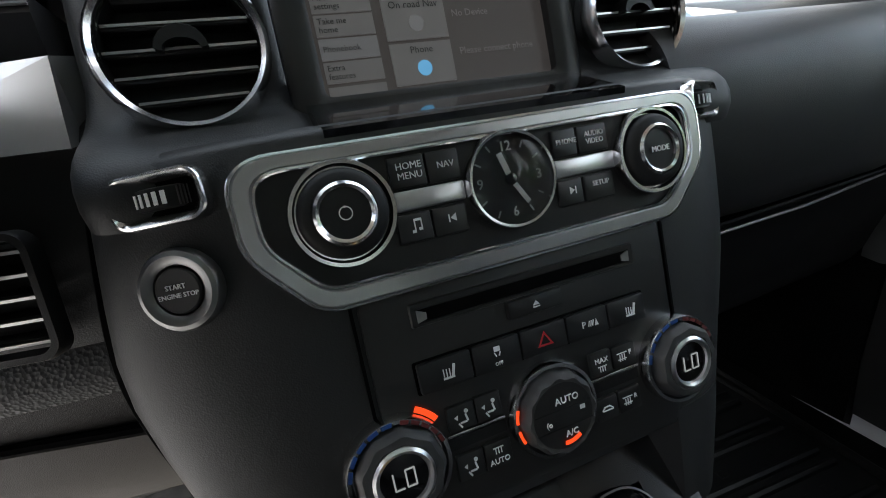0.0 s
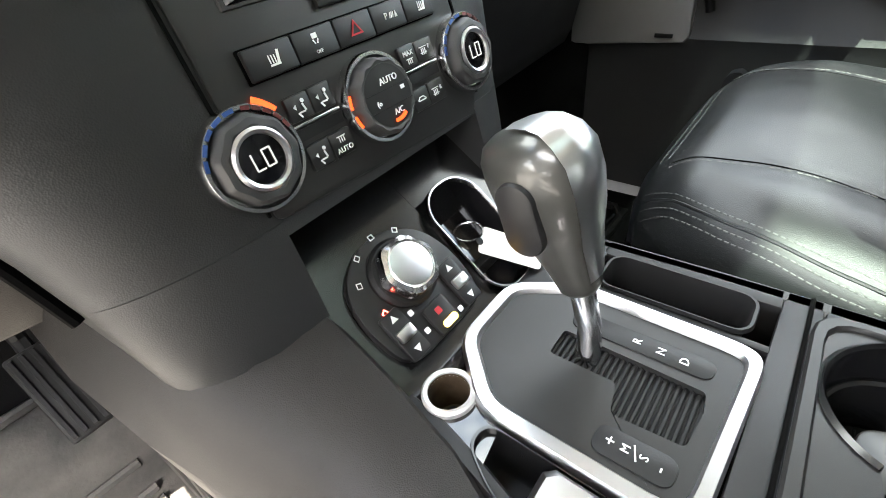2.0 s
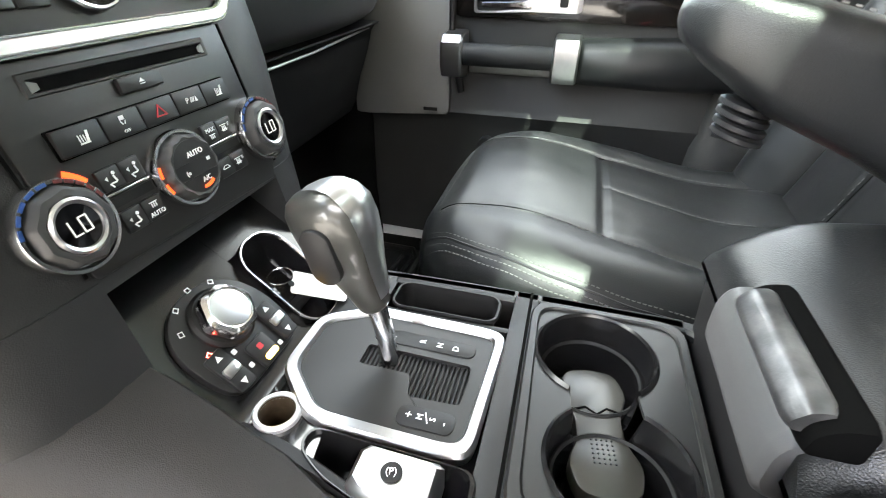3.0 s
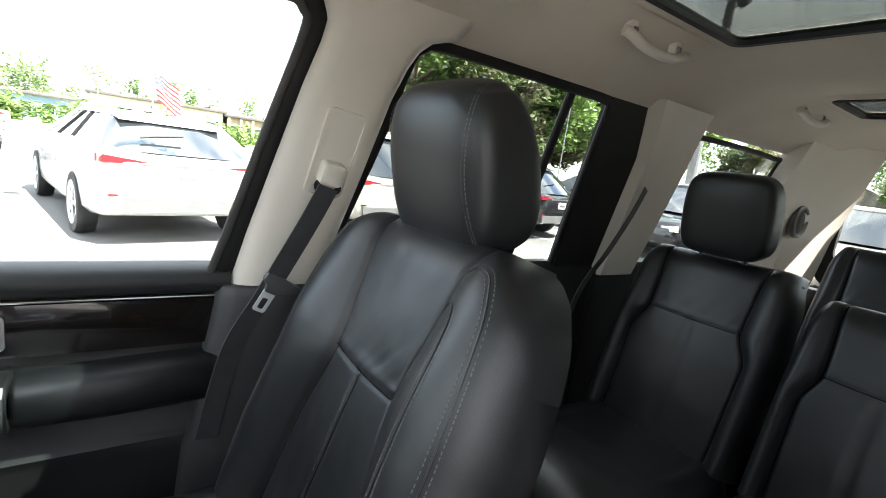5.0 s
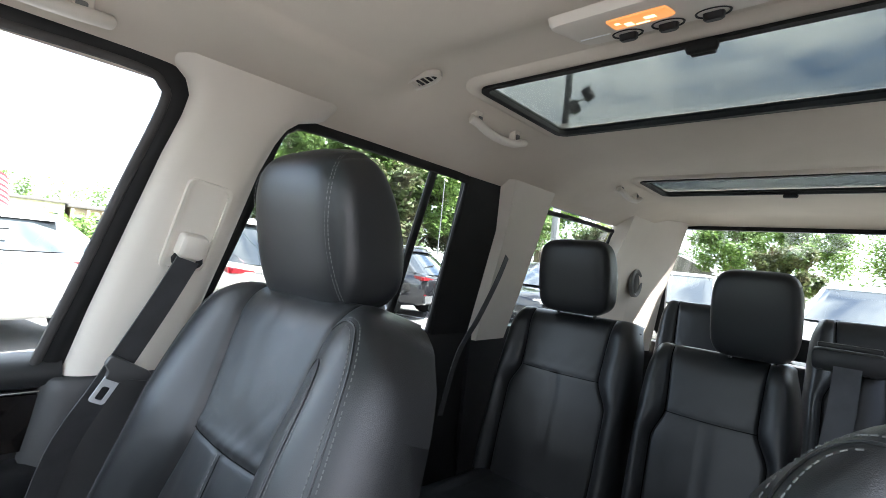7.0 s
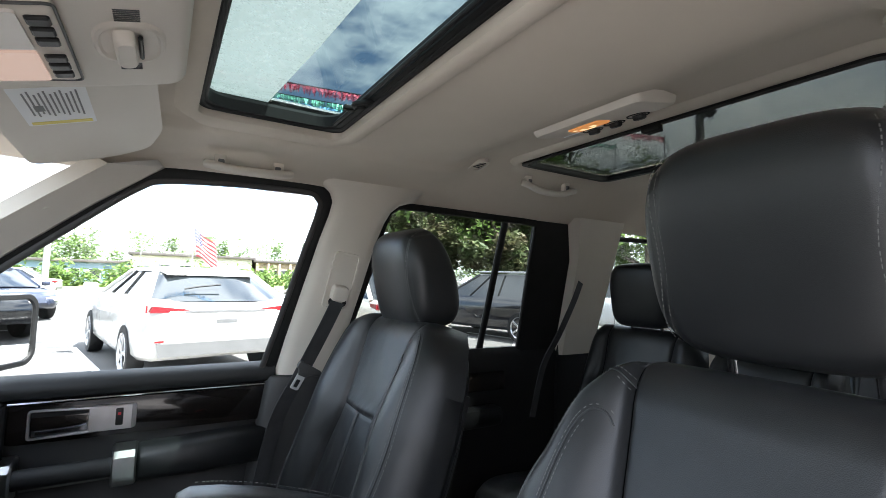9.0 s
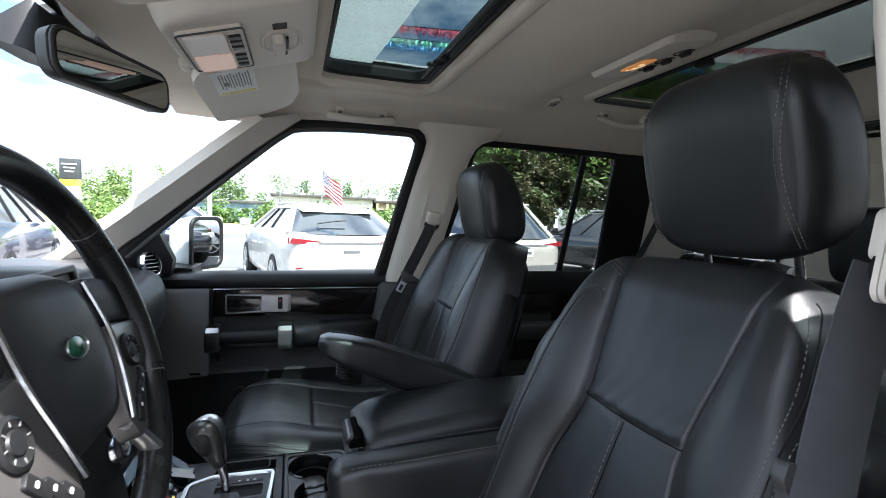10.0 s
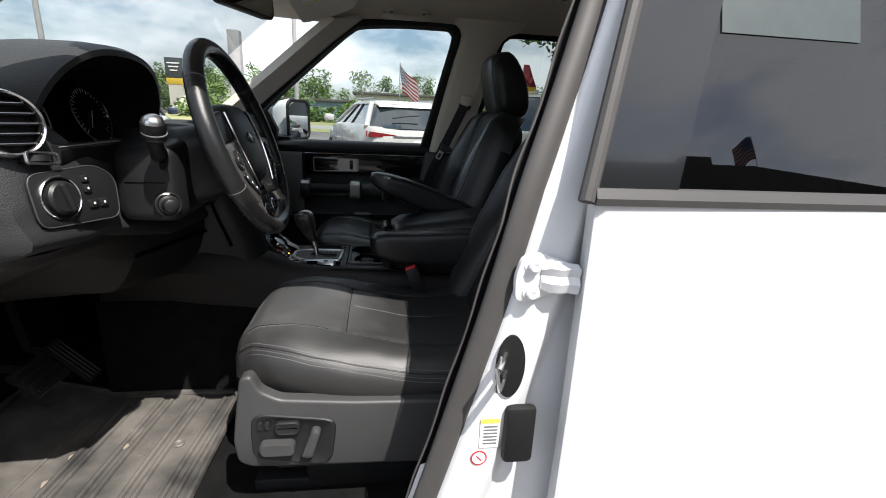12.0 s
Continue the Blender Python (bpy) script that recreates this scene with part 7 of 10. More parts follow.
knob_rows = ((0.00, 0.0095, 0.0105, 0), (0.03, 0.0112, 0.0125, 0), (0.18, 0.0128, 0.0145, 0.0), (0.34, 0.0160, 0.0190, -0.002), (0.50, 0.0192, 0.0250, -0.004), (0.66, 0.0212, 0.0290, -0.005), (0.80, 0.0210, 0.0295, -0.006), (0.90, 0.0190, 0.0265, -0.005), (0.96, 0.0150, 0.0215, -0.004), (0.99, 0.0095, 0.014, -0.003), (1.0, 0.003, 0.005, -0.002))
for f, a, b, o in knob_rows:
    c = axis0.lerp(axis1, f) + fwd * o
    rings.append([c + sid * a * math.copysign(abs(math.cos(t)) ** 0.92, math.cos(t)) + fwd * b * math.copysign(abs(math.sin(t)) ** 0.92, math.sin(t)) for t in [2 * math.pi * i / 32 for i in range(32)]])
kb = part("knob", loft(rings), KNOBM, shift, sharp=1.2)
rings = []
for f, a, b, o in ((0.10, 0.0085, 0.0158, 0), (0.34, 0.0125, 0.0220, -0.002), (0.50, 0.0150, 0.0270, -0.004), (0.66, 0.0165, 0.0312, -0.005), (0.80, 0.0165, 0.0318, -0.006), (0.90, 0.0150, 0.0288, -0.005), (0.97, 0.0120, 0.0228, -0.004), (1.000, 0.0100, 0.0150, -0.004), (1.012, 0.0075, 0.0060, -0.004), (1.012, 0.0040, -0.0040, -0.004)):
    c = axis0.lerp(axis1, f) + fwd * o
    rings.append([c + sid * a * t - fwd * b * math.sqrt(1 - (0.55 * t) ** 2) for t in (-1, -0.75, -0.5, -0.25, 0, 0.25, 0.5, 0.75, 1)])
part("satin_spine", loft(rings, False), SATIN, kb, sharp=2.0)
for s in (-1,):
    c = axis0.lerp(axis1, 0.60) + fwd * 0.000 + sid * (-0.0190)
    bm = prism(rounded(0.022, 0.043, 0.0108, 6), 0.005, None, 0.002)
    mm = axes(c, fwd, upk, -sid)
    bm.transform(mm @ pose(0, 0, 0, 0, 0, 12))
    part("release_button", bm, HARD, kb)

# armrest box between the seats
lid = thing("armrest_box", (0, 0.33, 0.84), "black leather centre armrest box with a chrome latch", "armrest")
part("box_body", loft([[(x, y, z) for x, y in ((-0.102, 0.52 + k), (0.100, 0.52 + k), (0.10, 0.10), (-0.10, 0.10))] for z, k in ((0.80, -0.01), (0.92, 0.0))]), HARD, lid)
def lid_z(x, y):
    e = max(0, abs(x) - 0.075) / 0.027
    f = max(0, y - 0.47) / 0.055
    return 0.962 + 0.03 * min(max(0.5 - y, 0) / 0.25, 1) + 0.006 * math.cos(x * 14) - 0.022 * e * e - 0.030 * f * f
rings = []
for i in range(25):
    y = 0.525 - 0.425 * (i / 24) ** 1.15
    rings.append([(0.102 * (2 * k / 24 - 1), y, lid_z(0.102 * (2 * k / 24 - 1), y)) for k in range(25)] + [(0.100, y, 0.915), (-0.100, y, 0.915)])
lp = part("lid", loft(rings), LEATHER, lid, sharp=0.9)
def bar_x(x0, x1, sect, taper, round_=0.006):
    """A bar along x with a rounded section of (y, z) points, its ends drawn in."""
    cy = sum(p[0] for p in sect) / len(sect)
    cz = sum(p[1] for p in sect) / len(sect)
    sec = soften(sect, round_, 4)
    return loft([[(x, cy + (y - cy) * f, cz + (z - cz) * f) for y, z in sec] for x, f in ((x0, taper), (x0 + 0.002, (taper + 1) / 2), (x0 + 0.006, 1.0), (x1 - 0.006, 1.0), (x1 - 0.002, (taper + 1) / 2), (x1, taper))])


part("latch_grip", bar_x(-0.084, 0.031, [(0.514, 0.893), (0.527, 0.892), (0.5345, 0.902), (0.5345, 0.930), (0.529, 0.943), (0.514, 0.945)], 0.72), GRIPM, lid, "pale grey finger grip")
lt = part("latch", bar_x(-0.092, -0.010, [(0.525, 0.953), (0.540, 0.953), (0.5425, 0.958), (0.535, 0.967), (0.525, 0.969)], 0.80, 0.003), LATCHM, lid, "worn grey metal lid latch")
# solid near-black bar stands in for the shade behind the latch
part("latch_recess", bar_x(-0.098, -0.003, [(0.513, 0.948), (0.536, 0.948), (0.534, 0.960), (0.526, 0.966), (0.513, 0.968)], 0.9, 0.004), SEAM_SHADE, lid, "near-black bar for the notch shade behind the latch")
# belt buckles beside the seats
for bx in (-0.214, 0.175):
    bk = thing("belt_buckle", (bx, 0.44, 0.80), "black seat belt buckle with a red button", "buckle", "belt buckles")
    m = pose(bx, 0.445, 0.835, -22, 0, 0)
    b1 = box((0, 0, 0), (0.024, 0.036, 0.085), 0.006)
    b1.transform(m)
    part("housing", b1, HARD, bk)
    b2 = box((0, 0, 0.044), (0.018, 0.030, 0.006), 0.002)
    b2.transform(m)
    part("release_button", b2, mat("red_button", (0.55, 0.03, 0.03), 0.4, bump=0), bk)
    b3 = tube([m @ Vector((0, 0, -0.04)), m @ Vector((0, -0.01, -0.10)), m @ Vector((0, -0.03, -0.16))], 0.008, 8)
    part("stalk", b3, RUBBER, bk)

# ---- steering wheel ----
wheel = thing("steering_wheel", (-0.372, 0.90, 1.215), "black leather steering wheel with satin trim", "steering wheel")
WC = Vector((-0.390, 0.840, 1.2233))
wz = Vector((0, -0.9483, 0.3173))
WM = axes(WC, Vector((1, 0, 0)), Vector((0, 0.3173, 0.9483)), wz)
WR = 0.1917
RIMGLOSS = mat("smooth_rim_leather", (0.009, 0.009, 0.010), 0.27, spec=0.35, vscale=10, grain=1500, bump=0.08, alt=(0.024, 0.0225, 0.021))
SPOKEM = mat("grey_spoke_lacquer", (0.115, 0.108, 0.102), 0.35, 0.5, vscale=20, grain=1800, bump=0.03)
def rim_pts(a0, a1, n):
    return [WM @ Vector((WR * math.cos(radians(a0 + (a1 - a0) * i / n)), WR * math.sin(radians(a0 + (a1 - a0) * i / n)), 0)) for i in range(n + 1)]
part("rim", tube(rim_pts(0, 354, 90)[:-1] + rim_pts(354, 360, 2)[:-1], 0.0180, 20, True, up=tuple(wz)), RIMGLOSS, wheel)
for a in (38, 142, 205, 335):
    part("rim_seam", tube(rim_pts(a - 0.22, a + 0.22, 1), 0.0184, 20, up=tuple(wz)), STITCH, wheel, "pale seam in the rim leather")
for a0 in (-22, 152):
    part("grip_panel", tube(rim_pts(a0, a0 + 50, 20), 0.0186, 18, up=tuple(wz)), LEATHER, wheel, "perforated black leather grip")
rings = []
for f, w, h, hh in ((-0.02, 0.085, 0.075, -0.06), (0.25, 0.104, 0.090, -0.040), (0.55, 0.100, 0.086, -0.012), (0.8, 0.086, 0.076, 0.004), (0.95, 0.066, 0.058, 0.010), (0.99, 0.035, 0.03, 0.013), (1.0, 0.01, 0.01, 0.0135)):
    rings.append([WM @ Vector((w * math.copysign(abs(math.cos(t)) ** 0.6, math.cos(t)), -0.004 + h * math.copysign(abs(math.sin(t)) ** 0.7, math.sin(t)) * (1.0 if math.sin(t) > 0 else 1.06), hh)) for t in [2 * math.pi * i / 44 for i in range(44)]])
hub = part("airbag_cover", loft(rings), SOFT, wheel, sharp=1.2)
part("badge", lathe([(0.020, 0), (0.020, 0.002), (0.018, 0.003), (0, 0.0032)], 32, WM @ Matrix.Translation((0, 0.004, 0.0125)) @ Matrix.Diagonal((1, 0.55, 1, 1))), mat("green_badge", (0.01, 0.09, 0.045), 0.25, bump=0, coat=0.5), hub, "plain oval green badge")
part("badge_rim", lathe([(0.0200, 0.001), (0.0212, 0.003), (0.0200, 0.0042), (0.0192, 0.003)], 32, WM @ Matrix.Translation((0, 0.004, 0.0125)) @ Matrix.Diagonal((1, 0.55, 1, 1)), False), SATIN, hub)
def flip(poly, s):
    """An outline mirrored for the other side."""
    return poly if s > 0 else [(-x, y) for x, y in poly[::-1]]


for s in (-1, 1):
    up_sp = flip(soften([(0.078, 0.010), (0.180, -0.004), (0.184, 0.046), (0.130, 0.060), (0.082, 0.066)], 0.012), s)
    part("upper_spoke", prism(up_sp, 0.022, WM @ Matrix.Translation((0, 0, -0.018)), 0.005), HARD, wheel)
    low_sp = flip(soften([(0.074, 0.008), (0.180, -0.006), (0.178, -0.052), (0.150, -0.066), (0.122, -0.098), (0.098, -0.128), (0.070, -0.128), (0.060, -0.094)], 0.012), s)
    sp = part("spoke_trim", prism(low_sp, 0.024, WM @ Matrix.Translation((0, 0, -0.016)), 0.005), SPOKEM, wheel, "grey lacquered lower spoke")
    part("edge_strip", tube(smoothed([WM @ Vector((s * x, y, z)) for x, y, z in ((0.082, 0.060, 0.006), (0.086, 0.0, 0.011), (0.074, -0.055, 0.012), (0.060, -0.098, 0.010))], 5), 0.0032, 8), CHROME, wheel, "polished strip beside the airbag cover")
    ring = part("ring_button", lathe([(0.0210, 0), (0.0210, 0.004), (0.0175, 0.006), (0.010, 0.004), (0.009, 0.006), (0, 0.0065)], 32, WM @ Matrix.Translation((s * 0.121, -0.034, 0.007))), HARD, sp)
    for k in range(8):
        m = WM @ Matrix.Translation((s * 0.121, -0.034, 0.0125)) @ pose(0, 0, 0, 0, 0, 45 * k)
        bt = box((0.0145, 0, 0), (0.004, 0.0012, 0.0008))
        bt.transform(m)
        part("ring_mark", bt, GREYP, ring)
    for k in range(3):
        m = WM @ Matrix.Translation((s * (0.118 - 0.016 * k), -0.072 - 0.013 * k, 0.007)) @ pose(0, 0, 0, 0, 0, -s * 38)
        kb2 = part("spoke_button", prism(rounded(0.013, 0.030, 0.003, 3), 0.005, m, 0.0015), HARD, sp)
        part("button_mark", prism(rounded(0.005, 0.004, 0.001, 2), 0.0005, m @ Matrix.Translation((0, 0.004, 0.005))), PRINT, kb2)
    part("lower_spoke", tube([WM @ Vector((s * 0.072, -0.098, -0.008)), WM @ Vector((s * 0.092, -0.130, -0.004)), WM @ Vector((s * 0.104, -0.160, 0.0))], [0.017, 0.015, 0.018], 14, flat=0.6), SATIN, wheel, "satin lower spoke end")
col = thing("steering_column", (-0.372, 1.0, 1.05), "black steering column shroud with stalks", "steering column")
rings = []
for k, w, h in ((0.03, 0.055, 0.045), (0.04, 0.075, 0.06), (0.12, 0.085, 0.068), (0.24, 0.09, 0.07)):
    c = WC - wz * k + Vector((0, 0, -0.012 + 0.02 * k))
    rings.append([c + Vector((w * math.copysign(abs(math.cos(t)) ** 0.5, math.cos(t)), 0.42 * h * math.sin(t), h * math.copysign(abs(math.sin(t)) ** 0.6, math.sin(t)) * (1 if math.sin(t) > 0 else 1.25))) for t in [2 * math.pi * i / 36 for i in range(36)]])
part("shroud", loft(rings), HARD, col, sharp=1.0)
for s, g, o in ((-1, 1.0, 0.0), (1, 0.58, 0.066)):
    rings = []
    for d, y0, y1, z0, z1, z2 in ((0.02, 0.920, 1.10, 1.078, 1.252, 1.24), (0.04, 0.920, 1.09, 1.076, 1.247, 1.235), (0.075, 0.924, 1.07, 1.074, 1.236, 1.222), (0.11, 0.927, 1.055, 1.072, 1.229, 1.212), (0.14, 0.930, 1.045, 1.072, 1.224, 1.206), (0.155, 0.934, 1.038, 1.076, 1.219, 1.201), (0.162, 0.941, 1.030, 1.083, 1.211, 1.193), (0.164, 0.952, 1.018, 1.095, 1.199, 1.182)):
        ym, zm = (y0 + y1) / 2, (z0 + z1) / 2
        ring = []
        for t in [2 * math.pi * i / 40 for i in range(40)]:
            c, q = math.cos(t), math.sin(t)
            cy, cz = math.copysign(abs(c) ** 0.32, c), math.copysign(abs(q) ** 0.32, q)
            top = z1 + (z2 - z1) * (cy + 1) / 2
            ring.append((-0.372 + s * d * g, ym + (y1 - y0) / 2 * cy, zm + (top - zm if cz > 0 else zm - z0) * cz))
        rings.append(ring)
    ext = part("stalk_shroud", loft(rings), HARD, col, sharp=0.9)
    part("shroud_joint", tube([(-0.372 + s * g * 0.1648, 0.950, 1.150), (-0.372 + s * g * 0.1650, 0.985, 1.150), (-0.372 + s * g * 0.1648, 1.020, 1.150)], 0.0009, 6), SEAM_SHADE, ext)
    def st_at(d, y, z):
        return (-0.372 + s * (d - o), y, z)
    part("stalk", tube(smoothed([st_at(0.155, 0.960, 1.200), st_at(0.175, 0.949, 1.203), st_at(0.196, 0.942, 1.214), st_at(0.210, 0.938, 1.232), st_at(0.213, 0.937, 1.242)], 4), 0.0125, 16), RUBBER, col)
    drum = part("stalk_end", tube([st_at(0.211, 0.938, 1.231), st_at(0.212, 0.937, 1.234), st_at(0.214, 0.936, 1.243), st_at(0.215, 0.935, 1.246), st_at(0.216, 0.935, 1.249), st_at(0.220, 0.933, 1.262)], [0.013, 0.0185, 0.0195, 0.0180, 0.0200, 0.0190], 28), RUBBER, col, "ribbed black twist end")
    part("drum_ring", tube([st_at(0.2145, 0.9355, 1.2445), st_at(0.2152, 0.935, 1.2465)], 0.0203, 28), GREYP, drum)
    part("stalk_cap", tube([st_at(0.2195, 0.933, 1.260), st_at(0.2208, 0.9325, 1.264), st_at(0.2225, 0.932, 1.270), st_at(0.2236, 0.9316, 1.2735), st_at(0.224, 0.9315, 1.275)], [0.0186, 0.0180, 0.0150, 0.0095, 0.002], 28), SATIN, drum, "bright domed end cap")
for s, o in ((-1, 0.0), (1, 0.066)):
    part("stalk_boss", lathe([(0.026, 0), (0.026, 0.010), (0.022, 0.014), (0.014, 0.012), (0.012, 0.004)], 28, axes(Vector((-0.372 + s * (0.160 - o), 0.955, 1.201)), Vector((0.6, -0.8 * s, 0)), Vector((0, 0, 1)), Vector((s * -0.8, -0.6, 0)) if s > 0 else Vector((-0.8, -0.6, 0)))), RUBBER, col)
aj = part("column_adjuster", lathe([(0.018, 0), (0.018, 0.008), (0.014, 0.010), (0.012, 0.022), (0.009, 0.024), (0, 0.024)], 28, axes(Vector((-0.536, 0.948, 1.110)), Vector((0.6, -0.8, 0)), Vector((0, 0, 1)), Vector((-0.8, -0.6, 0)))), HARD, col)
am = axes(Vector((-0.536, 0.948, 1.110)), Vector((0.6, -0.8, 0)), Vector((0, 0, 1)), Vector((-0.8, -0.6, 0)))
part("adjuster_ring", lathe([(0.0235, -0.006), (0.0235, 0.005), (0.0215, 0.0065), (0.0185, 0.005), (0.0185, -0.004)], 36, am, False), PANEL, aj)
part("adjuster_mark", prism(rounded(0.011, 0.003, 0.001, 2, -0.003, 0.0205), 0.0008, am @ Matrix.Translation((0, 0, 0.0062))), PRINT, aj)

# ---- footwell ----
mat_d = thing("floor_mat", (-0.4, 1.1, 0.475), "dusty black ribbed rubber floor mat", "floor mat", "floor mats")
rings = [[(x, y, 0.474 + (0.30 * max(y - 1.30, 0) ** 1.0)) for x in (-0.70, -0.66, -0.4, -0.22, -0.19)] for y in (0.945, 0.96, 1.1, 1.3, 1.42, 1.5)]
bm = loft(rings, False)
bmesh.ops.solidify(bm, geom=bm.faces[:], thickness=-0.006)
part("sheet", bm, MAT, mat_d)
part("rim", tube([(-0.70, 0.955, 0.482), (-0.70, 1.30, 0.482), (-0.70, 1.49, 0.54), (-0.20, 1.49, 0.54), (-0.19, 1.30, 0.482), (-0.20, 0.97, 0.482), (-0.24, 0.947, 0.482)], 0.010, 8, True), MAT, mat_d)
rr = random.Random(4)
for k in range(5):
    for e in (-0.013, 0.013):
        y = 0.993 + 0.085 * k + e
        pts = [(-0.668, y + 0.004, 0.4800), (-0.52, y, 0.4802), (-0.38, y - 0.008, 0.4800), (-0.232, y - 0.018, 0.4802)]
        part("rib", tube(smoothed(pts, 3), 0.0075, 8, flat=1.15), MAT, mat_d)
    # stamped, worn marks between the pairs
    for i in range(9):
        if k in (1, 2) and rr.random() < 0.75:
            x = -0.60 + 0.038 * i
            part("stamped_mark", box((x, 0.993 + 0.085 * k - 0.046 + rr.uniform(-0.001, 0.001) - 0.018 * max(0, (x + 0.52) / 0.29), 0.4806), (0.016, 0.014 if i % 2 else 0.017, 0.002), 0.0008, 1, (0, 0, -3)), MAT, mat_d)
for k in range(6):
    x, y = rr.uniform(-0.62, -0.32), rr.uniform(1.02, 1.30)
    part("dried_mud", loft([[(x + (0.010 + 0.004 * math.sin(3 * q + k)) * f * math.cos(q), y + 0.006 * f * math.sin(q), 0.4805 + h) for q in [2 * math.pi * i / 10 for i in range(10)]] for f, h in ((1.0, 0.0), (0.8, 0.002), (0.2, 0.003))]), MUD, mat_d, "flake of dried mud")
for x in (-0.685, -0.205):
    part("edge_rib", tube([(x, 0.97, 0.4812), (x + 0.005, 1.08, 0.4815), (x, 1.29, 0.4812)], 0.005, 6, flat=0.8), MAT, mat_d)
part("fixing_ring", lathe([(0.010, 0.0), (0.0135, 0.004), (0.011, 0.006), (0.007, 0.002), (0, 0.002)], 28, pose(-0.42, 1.040, 0.479)), MAT, mat_d)
mat_p = copy_thing(mat_d, Matrix.Translation((0.49, 1.1, 0.475)))
for ch in mat_p.children:
    ch.data = ch.data.copy()
    ch.data.materials[0] = HARD
tagged(mat_p, "black ribbed rubber floor mat in the passenger footwell")
for name, x0, x1, y, z, tilt in (("brake_pedal", -0.510, -0.405, 1.290, 0.705, 40), ("accelerator_pedal", -0.268, -0.214, 1.360, 0.620, 46)):
    pd = thing(name, ((x0 + x1) / 2, y, 0.6), "black ribbed rubber %s on a steel arm" % name.replace("_", " "), "pedal", "pedals")
    m = pose((x0 + x1) / 2, y, z, tilt, 0, 0)
    hgt = 0.075 if name[0] == "b" else 0.14
    b = box((0, 0, 0), (x1 - x0, hgt, 0.014), 0.005)
    b.transform(m)
    part("pad", b, RUBBER, pd)
    for k in range(4):
        rb = box((0, hgt * (-0.36 + 0.24 * k), 0.008), ((x1 - x0) * 0.9, hgt * 0.10, 0.004), 0.001, 1) if name[0] == "b" else box(((x1 - x0) * (-0.36 + 0.24 * k), 0, 0.008), ((x1 - x0) * 0.12, hgt * 0.92, 0.004), 0.001, 1)
        rb.transform(m)
        part("rib", rb, HARD, pd)
    part("arm", tube([m @ Vector((0, 0.02, -0.005)), m @ Vector((0.0, 0.10, -0.05)), Vector(((x0 + x1) / 2, y + 0.14, z + 0.28))], 0.011, 8), RUBBER, pd)


# ---- passenger's front door ----
DX = 0.785
door = thing("door_1", (0.80, 0.65, 0.5), "black passenger door with gloss wood trim and satin handle", "car door", kind="structure")
rings = []
for y in (0.335, 0.345, 0.5, 0.7, 0.9, 1.10):
    k = 0.006 if y in (0.335, 1.10) else 0.0
    rings.append([(DX + 0.05, y, 0.47), (DX + 0.012 + k, y, 0.48), (DX - 0.004 + k, y, 0.60), (DX + 0.004 + k, y, 0.78), (DX - 0.012 + k, y, 0.815), (DX - 0.004 + k, y, 0.83), (DX + 0.006 + k, y, 0.89), (DX + 0.010 + k, y, 1.0), (DX + 0.008 + k, y, 1.10), (DX + 0.05, y, 1.12)])
part("door_card", loft(rings), DOORP, door, sharp=0.9)
part("belt_pad", loft([[(DX + 0.06, y, 1.155), (DX + 0.03, y, 1.160 + e), (DX - 0.004, y, 1.152 + e), (DX - 0.016, y, 1.135), (DX - 0.012, y, 1.113), (DX + 0.004, y, 1.104), (DX + 0.06, y, 1.104)] for y, e in ((0.318, 0), (0.33, 0.001), (0.6, 0.0), (0.88, 0.0), (1.0, -0.008), (1.12, -0.02))]), SOFT, door, sharp=0.9)
part("wood_panel", loft([[(DX + 0.012, y, z0), (DX - 0.003, y, z0 + 0.004), (DX - 0.006, y, (z0 + z1) / 2), (DX - 0.003, y, z1 - 0.004), (DX + 0.012, y, z1)] for y, z0, z1 in ((0.332, 1.003, 1.098), (0.36, 1.000, 1.100), (0.6, 1.002, 1.100), (0.885, 1.004, 1.099), (0.895, 1.008, 1.096))]), WOOD, door, "gloss dark wood trim strip")
part("wood_line", tube([(DX - 0.004, 0.335, 1.1005), (DX - 0.006, 0.6, 1.1015), (DX - 0.004, 0.895, 1.1005)], 0.002, 6), CHROME, door)
hp = part("handle_plate", frame_plate(soften([(-0.106, -0.034), (0.104, -0.028), (0.104, 0.030), (-0.106, 0.034)], 0.008), soften([(-0.100, -0.0295), (0.012, -0.0235), (0.012, 0.0255), (-0.101, 0.0295)], 0.006), 0.007, axes(Vector((DX - 0.004, 0.752, 1.050)), Vector((0, -1, 0)), Vector((0, 0, 1)), Vector((-1, 0, 0))), 0.002), SATIN, door, "satin metal inner handle plate")
part("handle_cup", prism(soften([(-0.098, -0.028), (0.012, -0.021), (0.012, 0.023), (-0.10, 0.029)], 0.006), 0.001, axes(Vector((DX - 0.004, 0.752, 1.050)), Vector((0, -1, 0)), Vector((0, 0, 1)), Vector((-1, 0, 0)))), RUBBER, hp)
part("handle_lever", loft([[(DX - 0.002, y, z0), (DX - 0.010, y, z0 + 0.002), (DX - 0.011, y, z1 - 0.002), (DX - 0.002, y, z1)] for y, z0, z1 in ((0.842, 1.027, 1.037), (0.80, 1.027, 1.038), (0.765, 1.027, 1.040), (0.750, 1.027, 1.044), (0.746, 1.028, 1.070), (0.738, 1.029, 1.071))]), CHROME, hp)
part("handle_face", box((DX - 0.0105, 0.700, 1.050), (0.003, 0.088, 0.058), 0.001, 1), SATIN, hp)
lk = part("lock_switch", box((DX - 0.012, 0.683, 1.052), (0.006, 0.016, 0.042), 0.003), PANEL, hp)
part("lock_mark", box((DX - 0.0155, 0.683, 1.060), (0.001, 0.006, 0.006)), REDPRINT, lk)
